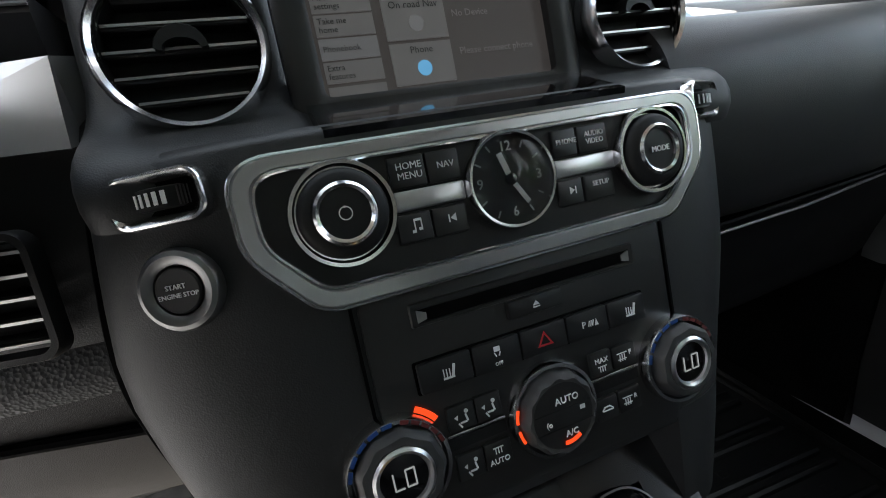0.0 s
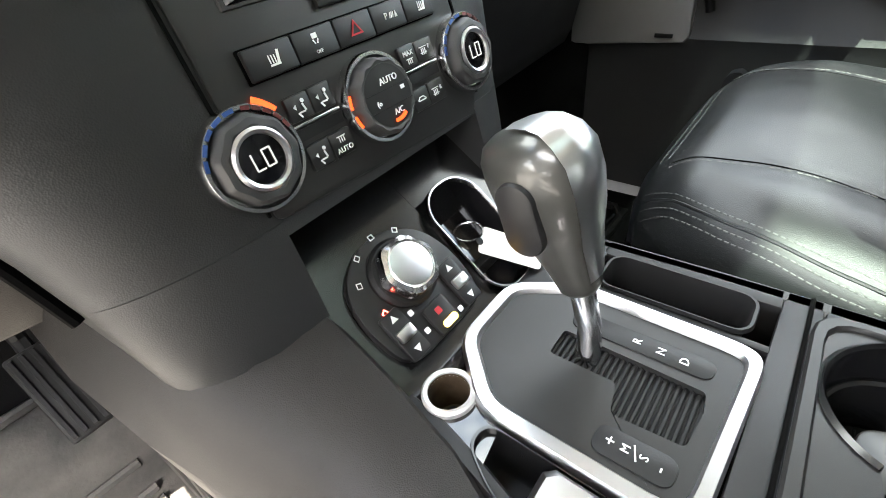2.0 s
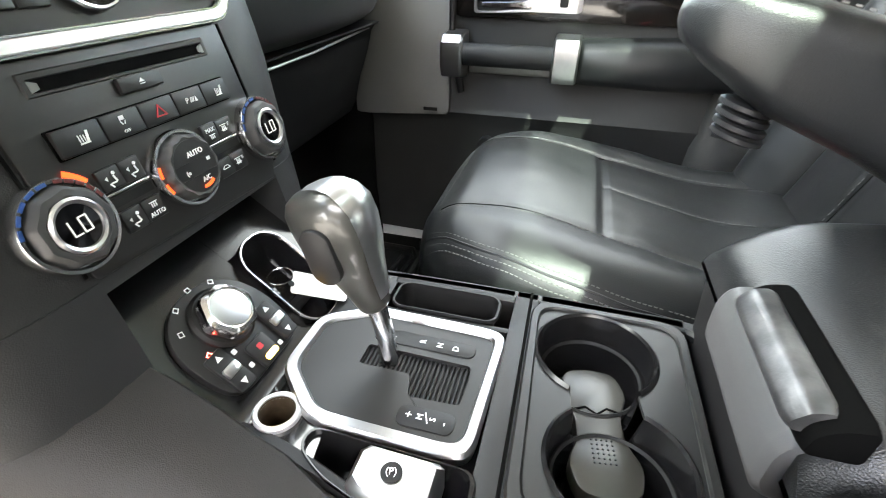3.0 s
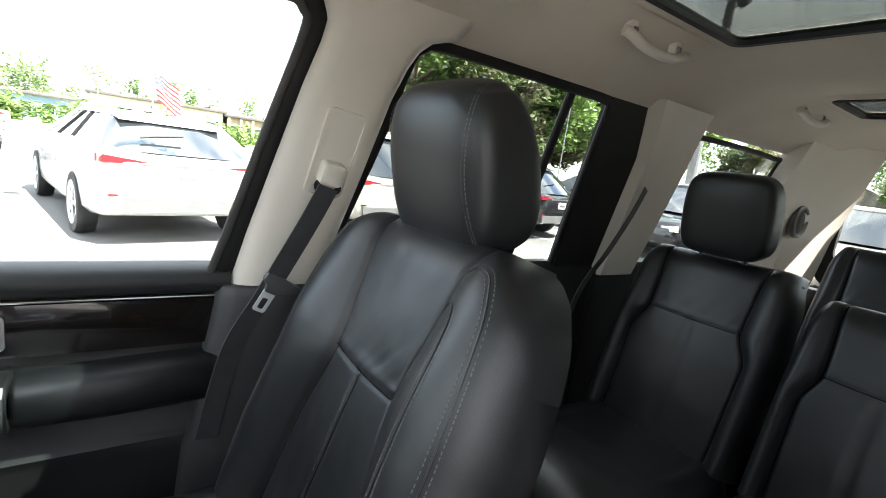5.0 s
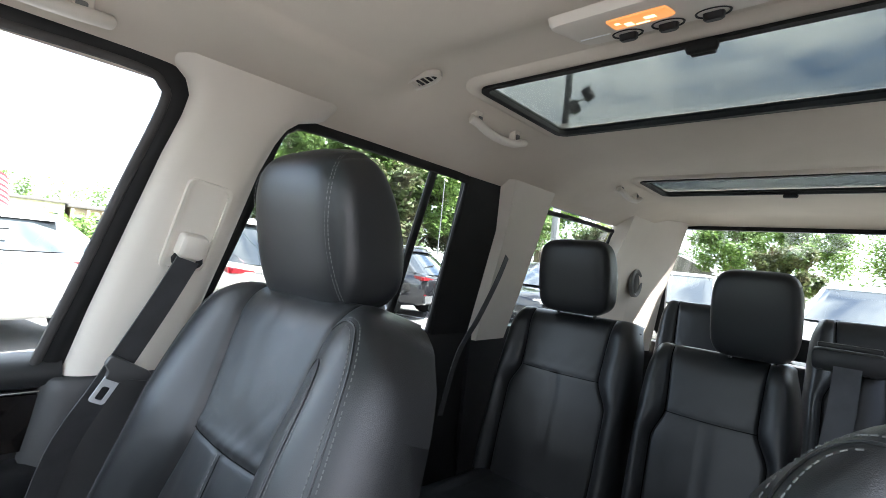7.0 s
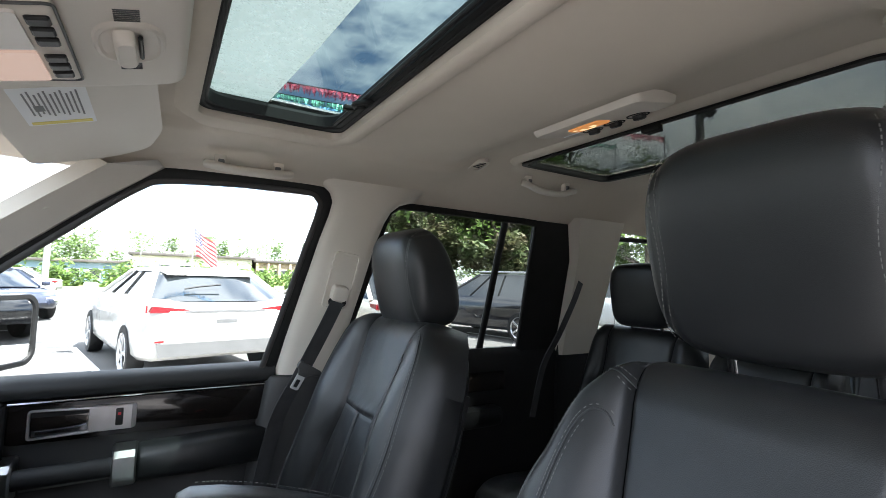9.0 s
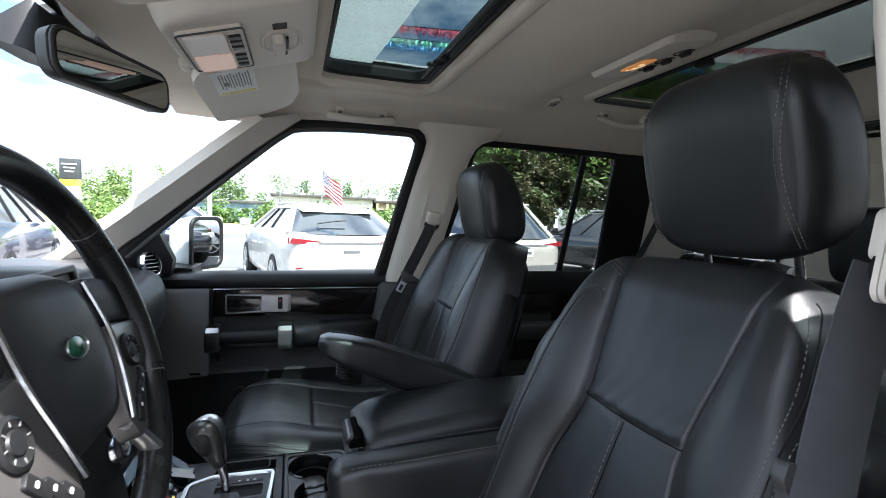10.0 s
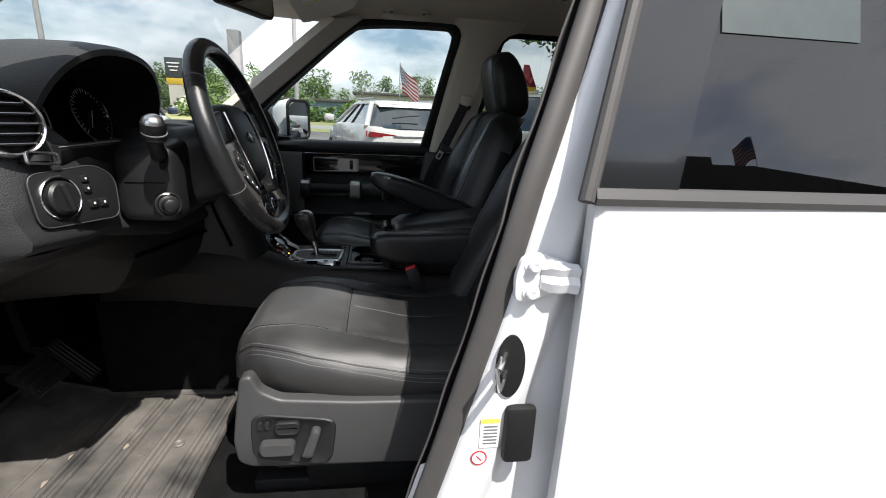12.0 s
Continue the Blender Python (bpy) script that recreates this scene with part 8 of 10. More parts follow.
# armrest and pull
part("armrest_pad", loft([[(DX + 0.01, y, z0), (DX - w + 0.01, y, z0 + 0.006), (DX - w, y, z0 + 0.02), (DX - w, y, z1 - 0.02), (DX - w + 0.012, y, z1 - 0.004), (DX + 0.01, y, z1)] for y, w, z0, z1 in ((0.335, 0.035, 0.905, 0.985), (0.35, 0.048, 0.895, 0.99), (0.5, 0.055, 0.892, 0.985), (0.632, 0.055, 0.895, 0.978), (0.64, 0.05, 0.898, 0.974))]), LEATHER, door, sharp=0.9)
pull_rings = [[Vector((DX - 0.048, y, 0.945)) + Vector((0.017 * math.cos(t), 0, 0.022 * math.sin(t))) for t in [2 * math.pi * i / 20 for i in range(20)]] for y in (0.64, 0.75, 0.89)]
pl = part("pull_bar", loft(pull_rings), SOFT, door)
for y0, y1 in ((0.640, 0.690), (0.868, 0.912)):
    part("pull_bracket", loft([[(DX + 0.0, y, 0.892 + k), (DX - 0.062 + k, y, 0.902 + k), (DX - 0.070 + k, y, 0.925), (DX - 0.068 + k, y, 0.968 - k), (DX - 0.055 + k, y, 0.981 - k), (DX + 0.0, y, 0.985 - k)] for y, k in ((y0, 0.003), (y0 + 0.004, 0), (y1 - 0.004, 0), (y1, 0.003))]), SATIN, pl, "satin pull handle bracket")
part("pull_recess", box((DX + 0.004, 0.765, 0.925), (0.012, 0.20, 0.05), 0.004), GREYP, door)
part("pocket_lip", loft([[(DX + 0.01, y, 0.50), (DX - 0.045, y, 0.51), (DX - 0.060, y, 0.55), (DX - 0.058, y, 0.66), (DX - 0.048, y, 0.675), (DX + 0.0, y, 0.66)] for y in (0.36, 0.38, 0.84, 0.86)]), DOORP, door)
gp = part("speaker_panel", loft([[(DX + 0.01, y, 0.79 + k), (DX - 0.022 + e, y, 0.80 + k), (DX - 0.026 + e, y, 1.09), (DX - 0.018 + e, y, 1.104), (DX + 0.01, y, 1.104)] for y, k, e in ((0.905, 0.02, 0.004), (0.912, 0.012, 0), (1.10, 0.0, 0.0), (1.13, 0.0, 0.01))]), GREYP, door, "plain grey front door panel")
part("panel_slot", box((DX - 0.025, 0.945, 0.822), (0.004, 0.032, 0.007), 0.001), RUBBER, gp)
part("trim_edge", tube([(DX - 0.012, 0.900, 1.10), (DX - 0.014, 0.902, 0.98), (DX - 0.012, 0.888, 0.90), (DX - 0.006, 0.880, 0.86)], 0.008, 8), HARD, door)

# passenger's rear door
rdoor = thing("door_2", (0.80, -0.25, 0.5), "black rear passenger door with wood strip and satin pull", "car door", kind="structure")
part("door_card", loft([[(DX + 0.05, y, 0.47), (DX, y, 0.48), (DX - 0.006, y, 0.62), (DX + 0.004, y, 0.80), (DX, y, 0.9), (DX + 0.004, y, 1.0), (DX - 0.006, y, 1.13), (DX + 0.01, y, 1.16), (DX + 0.06, y, 1.155)] for y in (-0.83, 0.13)]), HARD, rdoor, sharp=0.9)
part("wood_panel", box((DX, -0.22, 1.04), (0.02, 0.62, 0.07), 0.006), WOOD, rdoor)
part("armrest_pad", box((DX - 0.02, -0.22, 0.92), (0.07, 0.55, 0.07), 0.02), LEATHER, rdoor)
part("pull_bracket", box((DX - 0.028, 0.03, 0.93), (0.07, 0.045, 0.085), 0.01), SATIN, rdoor)
part("inner_handle", box((DX - 0.008, -0.02, 1.042), (0.012, 0.14, 0.04), 0.006), SATIN, rdoor)

# outer mirror on the passenger's side
wm = thing("door_mirror", (0.92, 1.05, 1.15), "white cased outer door mirror with black foot", "door mirror")
mp = axes(Vector((1.02, 0.955, 1.240)), Vector((0.90, -0.435, 0)).normalized(), Vector((0, 0, 1)), Vector((-0.435, -0.90, 0.055)).normalized())
part("mirror_case", loft([[(mp @ Vector((x * f, y * f2, d))) for x, y in rounded(0.185, 0.195, 0.04, 6)] for d, f, f2 in ((0.0, 1.0, 1.0), (-0.015, 1.04, 1.03), (-0.06, 0.98, 0.96), (-0.10, 0.75, 0.75), (-0.115, 0.4, 0.4))]), WHITE, wm)
part("mirror_rim", frame_plate(rounded(0.188, 0.198, 0.04, 6), rounded(0.158, 0.168, 0.034, 6), 0.010, mp @ Matrix.Translation((0, 0, -0.004)), 0.003), HARD, wm)
part("mirror_glass", prism(rounded(0.160, 0.170, 0.034, 6), 0.002, mp @ Matrix.Translation((0, 0, -0.001))), mat("mirror", (0.90, 0.91, 0.90), 0.01, 1.0, var=0.0, bump=0), wm)
part("mirror_foot", loft([[(x, y, z) for y, z in ((1.06, 1.12), (0.97, 1.12), (0.965, 1.165), (1.05, 1.17))] for x in (0.82, 0.96, 1.0)]), HARD, wm)

# ---- belts ----
def belt_set(s, y, x, ztop, zbuckle, front):
    b = thing("seat_belt", (s * x, y, 1.3), "black seat belt hanging from a beige pillar guide", "seat belt", "seat belts")
    if front:
        pm = axes(Vector((s * (side_x(1.40) - 0.031), 0.172, 1.40)), Vector((0, -s, 0)), Vector((0, -0.17, 0.985)), Vector((-s, 0, 0)))
        if s > 0:
            pm = axes(Vector((side_x(1.40) - 0.0305, 0.164, 1.40)), Vector((0, -1, 0)), Vector((-0.252, 0, 0.968)), Vector((-0.968, 0, -0.252))) @ pose(0, 0, 0, 0, 0, -8)
        gp2 = part("height_guide", prism(rounded(0.080, 0.172, 0.014, 5), 0.005, pm, 0.002), TRIM, b, "beige sliding belt guide")
        part("guide_inset", frame_plate(rounded(0.080, 0.172, 0.014, 5), rounded(0.068, 0.160, 0.011, 5), 0.004, pm @ Matrix.Translation((0, 0, 0.005))), TRIM, gp2)
        part("guide_ring", tube([pm @ Vector((0.022 * math.cos(a) , -0.060 + 0.012 * math.sin(a), 0.016)) for a in [2 * math.pi * i / 16 for i in range(16)]], 0.006, 8, True), RUBBER, b)
        part("guide_cap", prism(rounded(0.048, 0.046, 0.010, 5, 0.0, -0.034), 0.028, pm, 0.009), TRIM, b)
    p = [Vector((s * (x - 0.045), y - 0.005, ztop - 0.03)), Vector((s * (x - 0.040), y + 0.03, ztop - 0.11)), Vector((s * (x - 0.02), y + 0.085, ztop - 0.235)), Vector((s * (x + 0.012), y + 0.135, ztop - 0.36)), Vector((s * (x + 0.03), y + 0.17, ztop - 0.55))]
    part("webbing", strap(smoothed(p, 5), 0.047, 0.002, (0.35 * s, -0.9, -0.25)), BELT, b)
    if front:
        tm2 = axes(Vector((s * (x - 0.034), y + 0.066, zbuckle)), Vector((0, -0.95, -0.2)).normalized(), Vector((0.1 * s, 0.22, -0.97)).normalized(), Vector((-s, 0, 0)))
        tm2 = tm2 @ pose(0, 0, 0, 0, 0, 14)
        tg = part("tongue_grip", prism(soften([(-0.037, -0.014), (-0.030, -0.017), (0.030, -0.012), (0.037, -0.006), (0.034, 0.004), (0.008, 0.010), (0.000, 0.020), (-0.024, 0.020), (-0.026, 0.008), (-0.037, 0.000)], 0.004), 0.012, tm2, 0.003), SIDEP, b, "dark grey moulded grip")
        part("tongue", frame_plate(rounded(0.024, 0.046, 0.005, 3, -0.013, 0.036), rounded(0.012, 0.022, 0.003, 3, -0.013, 0.042), 0.003, tm2 @ Matrix.Translation((0, 0, 0.005))), STEEL, tg, "steel belt tongue")
    return b


belt_set(1, 0.185, 0.705, 1.37, 1.150, True)
belt_set(-1, 0.185, 0.705, 1.37, 1.165, True)
belt_set(1, -0.80, 0.70, 1.45, 1.0, False)
cb = thing("centre_belt", (-0.2, -0.88, 1.1), "black centre seat belt over the rear seat back", "seat belt", "seat belts")
part("webbing", strap([(-0.215, -0.90, 1.245), (-0.215, -0.865, 1.25), (-0.21, -0.82, 1.15), (-0.19, -0.76, 0.98), (-0.17, -0.70, 0.80)], 0.048, 0.002, (1, 0, 0)), BELT, cb)
part("guide", join(box((-0.215, -0.885, 1.252), (0.13, 0.05, 0.05), 0.012), box((-0.215, -0.86, 1.285), (0.11, 0.012, 0.012), 0.004)), HARD, cb)

# ---- roof fittings ----
def rz(x, y, d=0.0):
    return roof_z(x, y) - d


def grab(x, y0, y1, z, label, drop):
    """A folding handle; drop: how far its bar hangs."""
    g = thing("grab_handle", (x, (y0 + y1) / 2, z), label, "grab handle", "grab handles")
    for y, e in ((y0, 1), (y1, -1)):
        part("mount", box((x + 0.004, y + e * 0.024, z + 0.010), (0.022, 0.026, 0.034), 0.005, 2), TRIM, g)
        part("screw_cover", box((x - 0.008, y + e * 0.026, z + 0.002), (0.006, 0.014, 0.016), 0.002, 1), GREYP, g, "small grey screw cover")
    def at(f, out, down):
        return (x - out, y0 + (y1 - y0) * f, z - down)
    pts = [at(-0.04, 0.004, 0.004), at(0.0, 0.008, 0.006), at(0.10, 0.012, 0.008 + drop * 0.25), at(0.25, 0.015, 0.010 + drop * 0.8), at(0.5, 0.016, 0.011 + drop), at(0.75, 0.015, 0.010 + drop * 0.8), at(0.90, 0.012, 0.008 + drop * 0.25), at(1.0, 0.008, 0.006), at(1.04, 0.004, 0.004)]
    fine = smoothed(pts, 6)
    part("bar", tube(fine, [0.0128 * min(1.0, 0.45 + 0.35 * min(i, len(fine) - 1 - i)) for i in range(len(fine))], 16, flat=0.8), TRIM, g, sharp=1.2)
    return g


grab(0.590, 0.352, 0.535, 1.676, "beige folding grab handle over the passenger door", 0.002)
grab(0.497, -0.580, -0.360, 1.736, "beige folding grab handle over the rear door", 0.016)
grab(0.500, -1.52, -1.30, 1.738, "beige folding grab handle over the third row", 0.016)

vis = thing("sun_visor", (0.36, 0.78, 1.68), "beige sun visor folded up, with a warning label", "sun visor", "sun visors")
vm = axes(Vector((0.365, 0.775, 1.672)), Vector((1, 0, -0.06)).normalized(), Vector((0, 0.955, -0.296)), Vector((-0.06, 0.296, 0.955)).normalized())
vp = part("panel", prism(soften([(-0.205, -0.135), (0.06, -0.145), (0.17, -0.12), (0.205, -0.05), (0.20, 0.085), (-0.14, 0.085), (-0.205, 0.055)], 0.03), 0.022, vm @ Matrix.Translation((0, 0, -0.022)) @ pose(0, 0, 0, 0, 0, 0), 0.006), TRIM, vis)
part("label", prism(rounded(0.150, 0.090, 0.002, 2, -0.100, 0.0), 0.0008, vm @ Matrix.Translation((0, 0, -0.0228)) ), PRINT, vp, "white printed warning label")
LBL = mat("label_ink", (0.15, 0.15, 0.15), 0.6, bump=0)
part("label_lines", join(*[box((-0.115, -0.032 + 0.0062 * k, -0.0232), (0.100 - 0.012 * (k % 3), 0.0024, 0.0006)) for k in range(11)]), LBL, vp).data.transform(vm)
part("label_band", box((-0.036, 0.0, -0.0232), (0.012, 0.080, 0.0006)), mat("yellow_print", (0.75, 0.62, 0.10), 0.5, bump=0), vp).data.transform(vm)
part("label_mark", box((-0.10, 0.02, -0.0234), (0.022, 0.012, 0.0006)), LBL, vp).data.transform(vm)
part("hinge_clip", box((0.145, 0.845, 1.652), (0.04, 0.022, 0.024), 0.008), TRIM, vis)
copy_thing(vis, Matrix.Translation((-0.42, 0.78, 1.68)))

oc = thing("roof_console", (0, 0.74, 1.70), "beige overhead console with a warm map lamp", "overhead console")
om = axes(Vector((0.012, 0.728, 1.684)), Vector((1, 0, 0)), Vector((0, 0.965, -0.26)), Vector((0, 0.26, 0.965)))
shell_out = [(-0.15, -0.125), (0.15, -0.125), (0.158, 0.035), (0.112, 0.115), (-0.112, 0.115), (-0.158, 0.035)]
part("shell", loft([[om @ Vector((x * f, y * f - o, w)) for x, y in soften(shell_out, 0.03, 6)] for f, o, w in ((1.08, 0.0, 0.03), (1.045, 0.0, 0.0), (1.015, 0.0, -0.014), (0.97, 0.0, -0.021), (0.90, 0.0, -0.0225))]), TRIM, oc, sharp=0.9)
lp = part("lamp_plate", loft([[om @ Vector((x, y, w)) for x, y in soften([(-0.100 + k, -0.004 + k), (0.100 - k, -0.004 + k), (0.092 - k, 0.098 - k), (-0.092 + k, 0.098 - k)], 0.008)] for w, k in ((-0.020, 0.0), (-0.029, 0.001), (-0.031, 0.004))]), TRIM, oc)
for u in (-0.046, 0.046):
    part("lamp_lens", prism(rounded(0.084, 0.062, 0.004, 3, u, 0.058), 0.004, om @ Matrix.Translation((0, 0, -0.0345))), glow("warm_map_lamp", (0.80, 0.56, 0.44), 0.045) if u > 0 else LENS, lp, "frosted map lamp lens, faintly lit" if u > 0 else "frosted map lamp lens")
for k in range(3):
    for u in (-0.046, 0.046):
        part("lamp_button", box((u - 0.024 + 0.024 * k, 0.0125, -0.0325), (0.017, 0.020, 0.006), 0.002, 1), HARD, lp).data.transform(om)
part("plate_rim", tube([om @ Vector((x, y, -0.030)) for x, y in soften([(-0.100, -0.004), (0.100, -0.004), (0.092, 0.098), (-0.092, 0.098)], 0.008)], 0.0016, 6, True), SIDEP, oc, "dark joint round the lamp plate")
for u in (-0.066, 0.066):
    for k in range(8):
        part("grille_slit", box((u - 0.014 + 0.004 * k, -0.062 if u < 0 else -0.060, -0.0226), (0.0018, 0.024, 0.0014)), SIDEP, oc).data.transform(om)
dish = part("switch_dish", loft([[om @ Vector((0.052 * f * math.copysign(abs(math.cos(a)) ** 0.7, math.cos(a)), -0.062 + 0.034 * f * math.copysign(abs(math.sin(a)) ** 0.8, math.sin(a)), w)) for a in [2 * math.pi * i / 40 for i in range(40)]] for f, w in ((1.08, -0.0225), (1.02, -0.0255), (0.92, -0.0265), (0.84, -0.0240), (0.60, -0.0235), (0.1, -0.0235))]), TRIM, oc, "shallow dish round the sunroof switch")
part("switch_grip", loft([[om @ Vector((x, -0.056 + y, w)) for x, y in rounded(0.074 - k, 0.022 - k, 0.008, 5)] for w, k in ((-0.024, 0.0), (-0.036, 0.001), (-0.040, 0.006))]), TRIM, dish)
part("switch_slot", box((0, -0.072, -0.0285), (0.060, 0.005, 0.006), 0.002, 1), HARD, dish).data.transform(om)

mir = thing("rear_view_mirror", (0, 0.95, 1.62), "black rear view mirror on the windscreen", "rear view mirror")
mm = axes(Vector((-0.005, 0.915, 1.580)), Vector((0.945, -0.325, 0)).normalized(), Vector((0.02, 0.06, 0.998)).normalized(), Vector((-0.325, -0.945, 0.06)).normalized())
part("case", loft([[mm @ Vector((x * f, y * f, d)) for x, y in rounded(0.262, 0.074, 0.026, 6)] for d, f in ((0.006, 0.97), (0.0, 1.0), (-0.02, 0.96), (-0.038, 0.7), (-0.042, 0.3))]), HARD, mir)
part("mirror_glass", prism(rounded(0.244, 0.060, 0.020, 6), 0.001, mm @ Matrix.Translation((0, 0, 0.0062))), mat("tinted_mirror", (0.55, 0.55, 0.52), 0.02, 1.0, var=0.0, bump=0), mir)
part("sensor_cover", loft([[(x0, y, z0), (-x0 + 0.03, y, z0), (-x0 * 0.8 + 0.03, y, z1), (x0 * 0.8, y, z1)] for x0, y, z0, z1 in ((-0.035, 0.965, 1.575, 1.60), (-0.050, 0.985, 1.575, 1.65), (-0.062, 1.01, 1.590, 1.668), (-0.062, 1.05, 1.600, 1.636), (-0.045, 1.075, 1.605, 1.620))]), HARD, mir, "black cover over the mirror foot", sharp=0.9)
part("case_rim", tube([mm @ Vector((x, y, 0.004)) for x, y in rounded(0.254, 0.070, 0.024, 6)], 0.003, 8, True), SIDEP, mir)
part("arm", tube([mm @ Vector((0, 0.01, -0.035)), Vector((0.02, 0.99, 1.63)), Vector((0.02, 1.03, 1.655))], [0.020, 0.026, 0.035], 14), HARD, mir)

rl = thing("rear_roof_lamp", (0.01, -0.14, 1.75), "beige rear roof lamp lit warm, with dark switches", "roof lamp")
lm = axes(Vector((0.002, -0.130, 1.7560)), Vector((1, 0, 0)), Vector((0, 0.978, -0.207)).normalized(), Vector((0, 0.207, 0.978)).normalized())
part("plate", loft([[lm @ Vector((x, y, w)) for x, y in soften([(-0.132 + k, -0.076 + k), (0.132 - k, -0.076 + k), (0.136 - k, 0.058 - k), (-0.136 + k, 0.058 - k)], 0.022)] for w, k in ((0.014, -0.004), (-0.006, 0.0), (-0.012, 0.003), (-0.014, 0.008))]), TRIM, rl, sharp=0.5)
lens = part("lamp_lens", loft([[lm @ Vector((x + 0.020, y + 0.006, w)) for x, y in soften([(-0.042 + k, -0.021 + k), (0.042 - k, -0.021 + k), (0.040 - k, 0.021 - k), (-0.040 + k, 0.021 - k)], 0.006)] for w, k in ((-0.013, 0.0), (-0.0165, 0.001), (-0.0185, 0.004))]), glow("warm_lamp", (1.0, 0.40, 0.11), 0.038), rl, "lit orange lamp lens")
# small glowing boxes on the lens face paint its bright glints
for u, v, w_, h_ in ((0.004, 0.012, 0.014, 0.010), (0.034, 0.004, 0.010, 0.014), (0.018, -0.004, 0.018, 0.004), (0.046, 0.016, 0.006, 0.008)):
    part("lamp_glint", box((u, v, -0.0188), (w_, h_, 0.0012)), glow("lamp_glint_glow", (1.0, 0.70, 0.36), 0.10), lens, "bright glint painted on the lens").data.transform(lm)
part("plate_slot", box((0.098, -0.030, -0.0142), (0.048, 0.004, 0.0016), 0.0006, 1), PRINT, rl, "pale gap beside the lens").data.transform(lm)
for k in range(3):
    sm2 = lm @ Matrix.Translation((0.057 - 0.057 * k, -0.052, -0.0135))
    cup = part("switch_cup", lathe([(0.0225, 0.0), (0.0215, -0.0022), (0.0195, -0.0012), (0.0185, 0.0008), (0.0, 0.0010)], 32, sm2), RUBBER, rl, "dark round recess of a switch")
    part("switch", loft([[sm2 @ Vector((x, y - 0.004, w)) for x, y in rounded(0.026 - e, 0.018 - e, 0.006, 5)] for w, e in ((0.0, 0.0), (-0.008, 0.001), (-0.010, 0.005))]), HARD, cup, "black roof lamp switch")
for u in (0.486, -0.486):
    rv = thing("roof_vent", (u, -0.12, 1.74), "beige oval roof air vent", "air vent", "roof vents")
    sg_ = 1 if u > 0 else -1
    vy = -0.168
    nx = Vector((1, 0, (roof_z(abs(u) + 0.01, vy) - roof_z(abs(u) - 0.01, vy)) / 0.05 * sg_)).normalized()
    ny = Vector((0, 1, (roof_z(abs(u), vy + 0.01) - roof_z(abs(u), vy - 0.01)) / 0.06)).normalized()
    vm2 = axes(Vector((u, vy, roof_z(abs(u), vy) - 0.002)), nx, ny, nx.cross(ny).normalized())
    def oval(a_, b_):
        return [(a_ * math.cos(q), b_ * math.sin(q)) for q in [2 * math.pi * i / 32 for i in range(32)]]
    part("frame", frame_plate(oval(0.057, 0.026), oval(0.047, 0.018), 0.012, vm2 @ Matrix.Translation((0, 0, -0.005)), 0.003), TRIM, rv)
    part("hole", prism(oval(0.047, 0.019), 0.001, vm2 @ Matrix.Translation((0, 0, -0.001))), RUBBER, rv)
    for k in range(6):
        part("slat", box((-0.032 + 0.0128 * k, 0, -0.001), (0.0022, 0.033, 0.006), 0.0008, 1, (0, 25, 12)), TRIM, rv).data.transform(vm2)

# ---- driver's side of the body ----
bp = thing("b_pillar", (-0.86, 0.35, 0.9), "white painted door pillar with striker and hinge", "door pillar", kind="structure")
def pf(z):
    """Front edge of the pillar at a height."""
    return lerp(((0.40, 0.556), (0.74, 0.464), (1.0, 0.395), (1.2, 0.344), (1.3, 0.308), (1.43, 0.265), (1.66, 0.188), (1.72, 0.168)), z)
zs = (0.40, 0.55, 0.74, 0.9, 1.05, 1.2, 1.35, 1.5, 1.62, 1.72)
def px(z):
    return 0.875 - max(z - 1.15, 0) * 0.28 - max(0.75 - z, 0) * 0.05
part("pillar_skin", loft([[(-px(z) + 0.064, pf(z) + 0.008, z), (-px(z) + 0.050, pf(z) + 0.002, z), (-px(z) + 0.045, pf(z) - 0.002, z), (-px(z) + 0.010, pf(z) - 0.0236, z), (-px(z) + 0.004, pf(z) - 0.029, z), (-px(z) + 0.001, pf(z) - 0.037, z), (-px(z), pf(z) - 0.048, z), (-px(z), pf(z) - 0.078, z), (-px(z) + 0.004, pf(z) - 0.090, z), (-px(z) + 0.022, pf(z) - 0.108, z), (-px(z) + 0.027, pf(z) - 0.120, z), (-px(z) + 0.028, 0.22, z), (-px(z) + 0.08, 0.20, z)] for z in zs]), WHITE, bp, sharp=0.7)
part("door_seal", tube(smoothed([(-px(z) + 0.020, pf(z) - 0.004, z) for z in zs], 4), 0.0195, 24, flat=0.62, up=(1, 0, 0)), SEALR, bp, "grey-black rubber door seal")
part("inner_cover", loft([[(-px(z) + 0.042, pf(z) + 0.018, z), (-px(z) + 0.062, pf(z) + 0.014, z), (-px(z) + 0.085, pf(z) - 0.03, z), (-px(z) + 0.064, pf(z) - 0.04, z)] for z in zs[2:9]]), HARD, bp, "black pillar trim edge")
part("flange_edge", tube(smoothed([(-px(z) + 0.040, pf(z) + 0.020 + 0.0015 * math.sin(37 * z), z) for z in [0.40 + 0.012 * k for k in range(111)]], 1), 0.0019, 8), FLANGE, bp, "speckled pale flange beside the seal")
part("seal_lip", tube([(-px(z) + 0.040, pf(z) + 0.002, z) for z in zs], 0.005, 8), RUBBER, bp)
sk = part("striker_plate", lathe([(0.034, 0), (0.034, 0.004), (0.03, 0.005), (0, 0.005)], 32, axes(Vector((-px(0.945) + 0.0005, pf(0.945) - 0.052, 0.945)), Vector((0, 1, 0)), Vector((0, 0, 1)), Vector((-1, 0, 0))) @ Matrix.Diagonal((0.65, 1.5, 1, 1))), RUBBER, bp, "black striker plate")
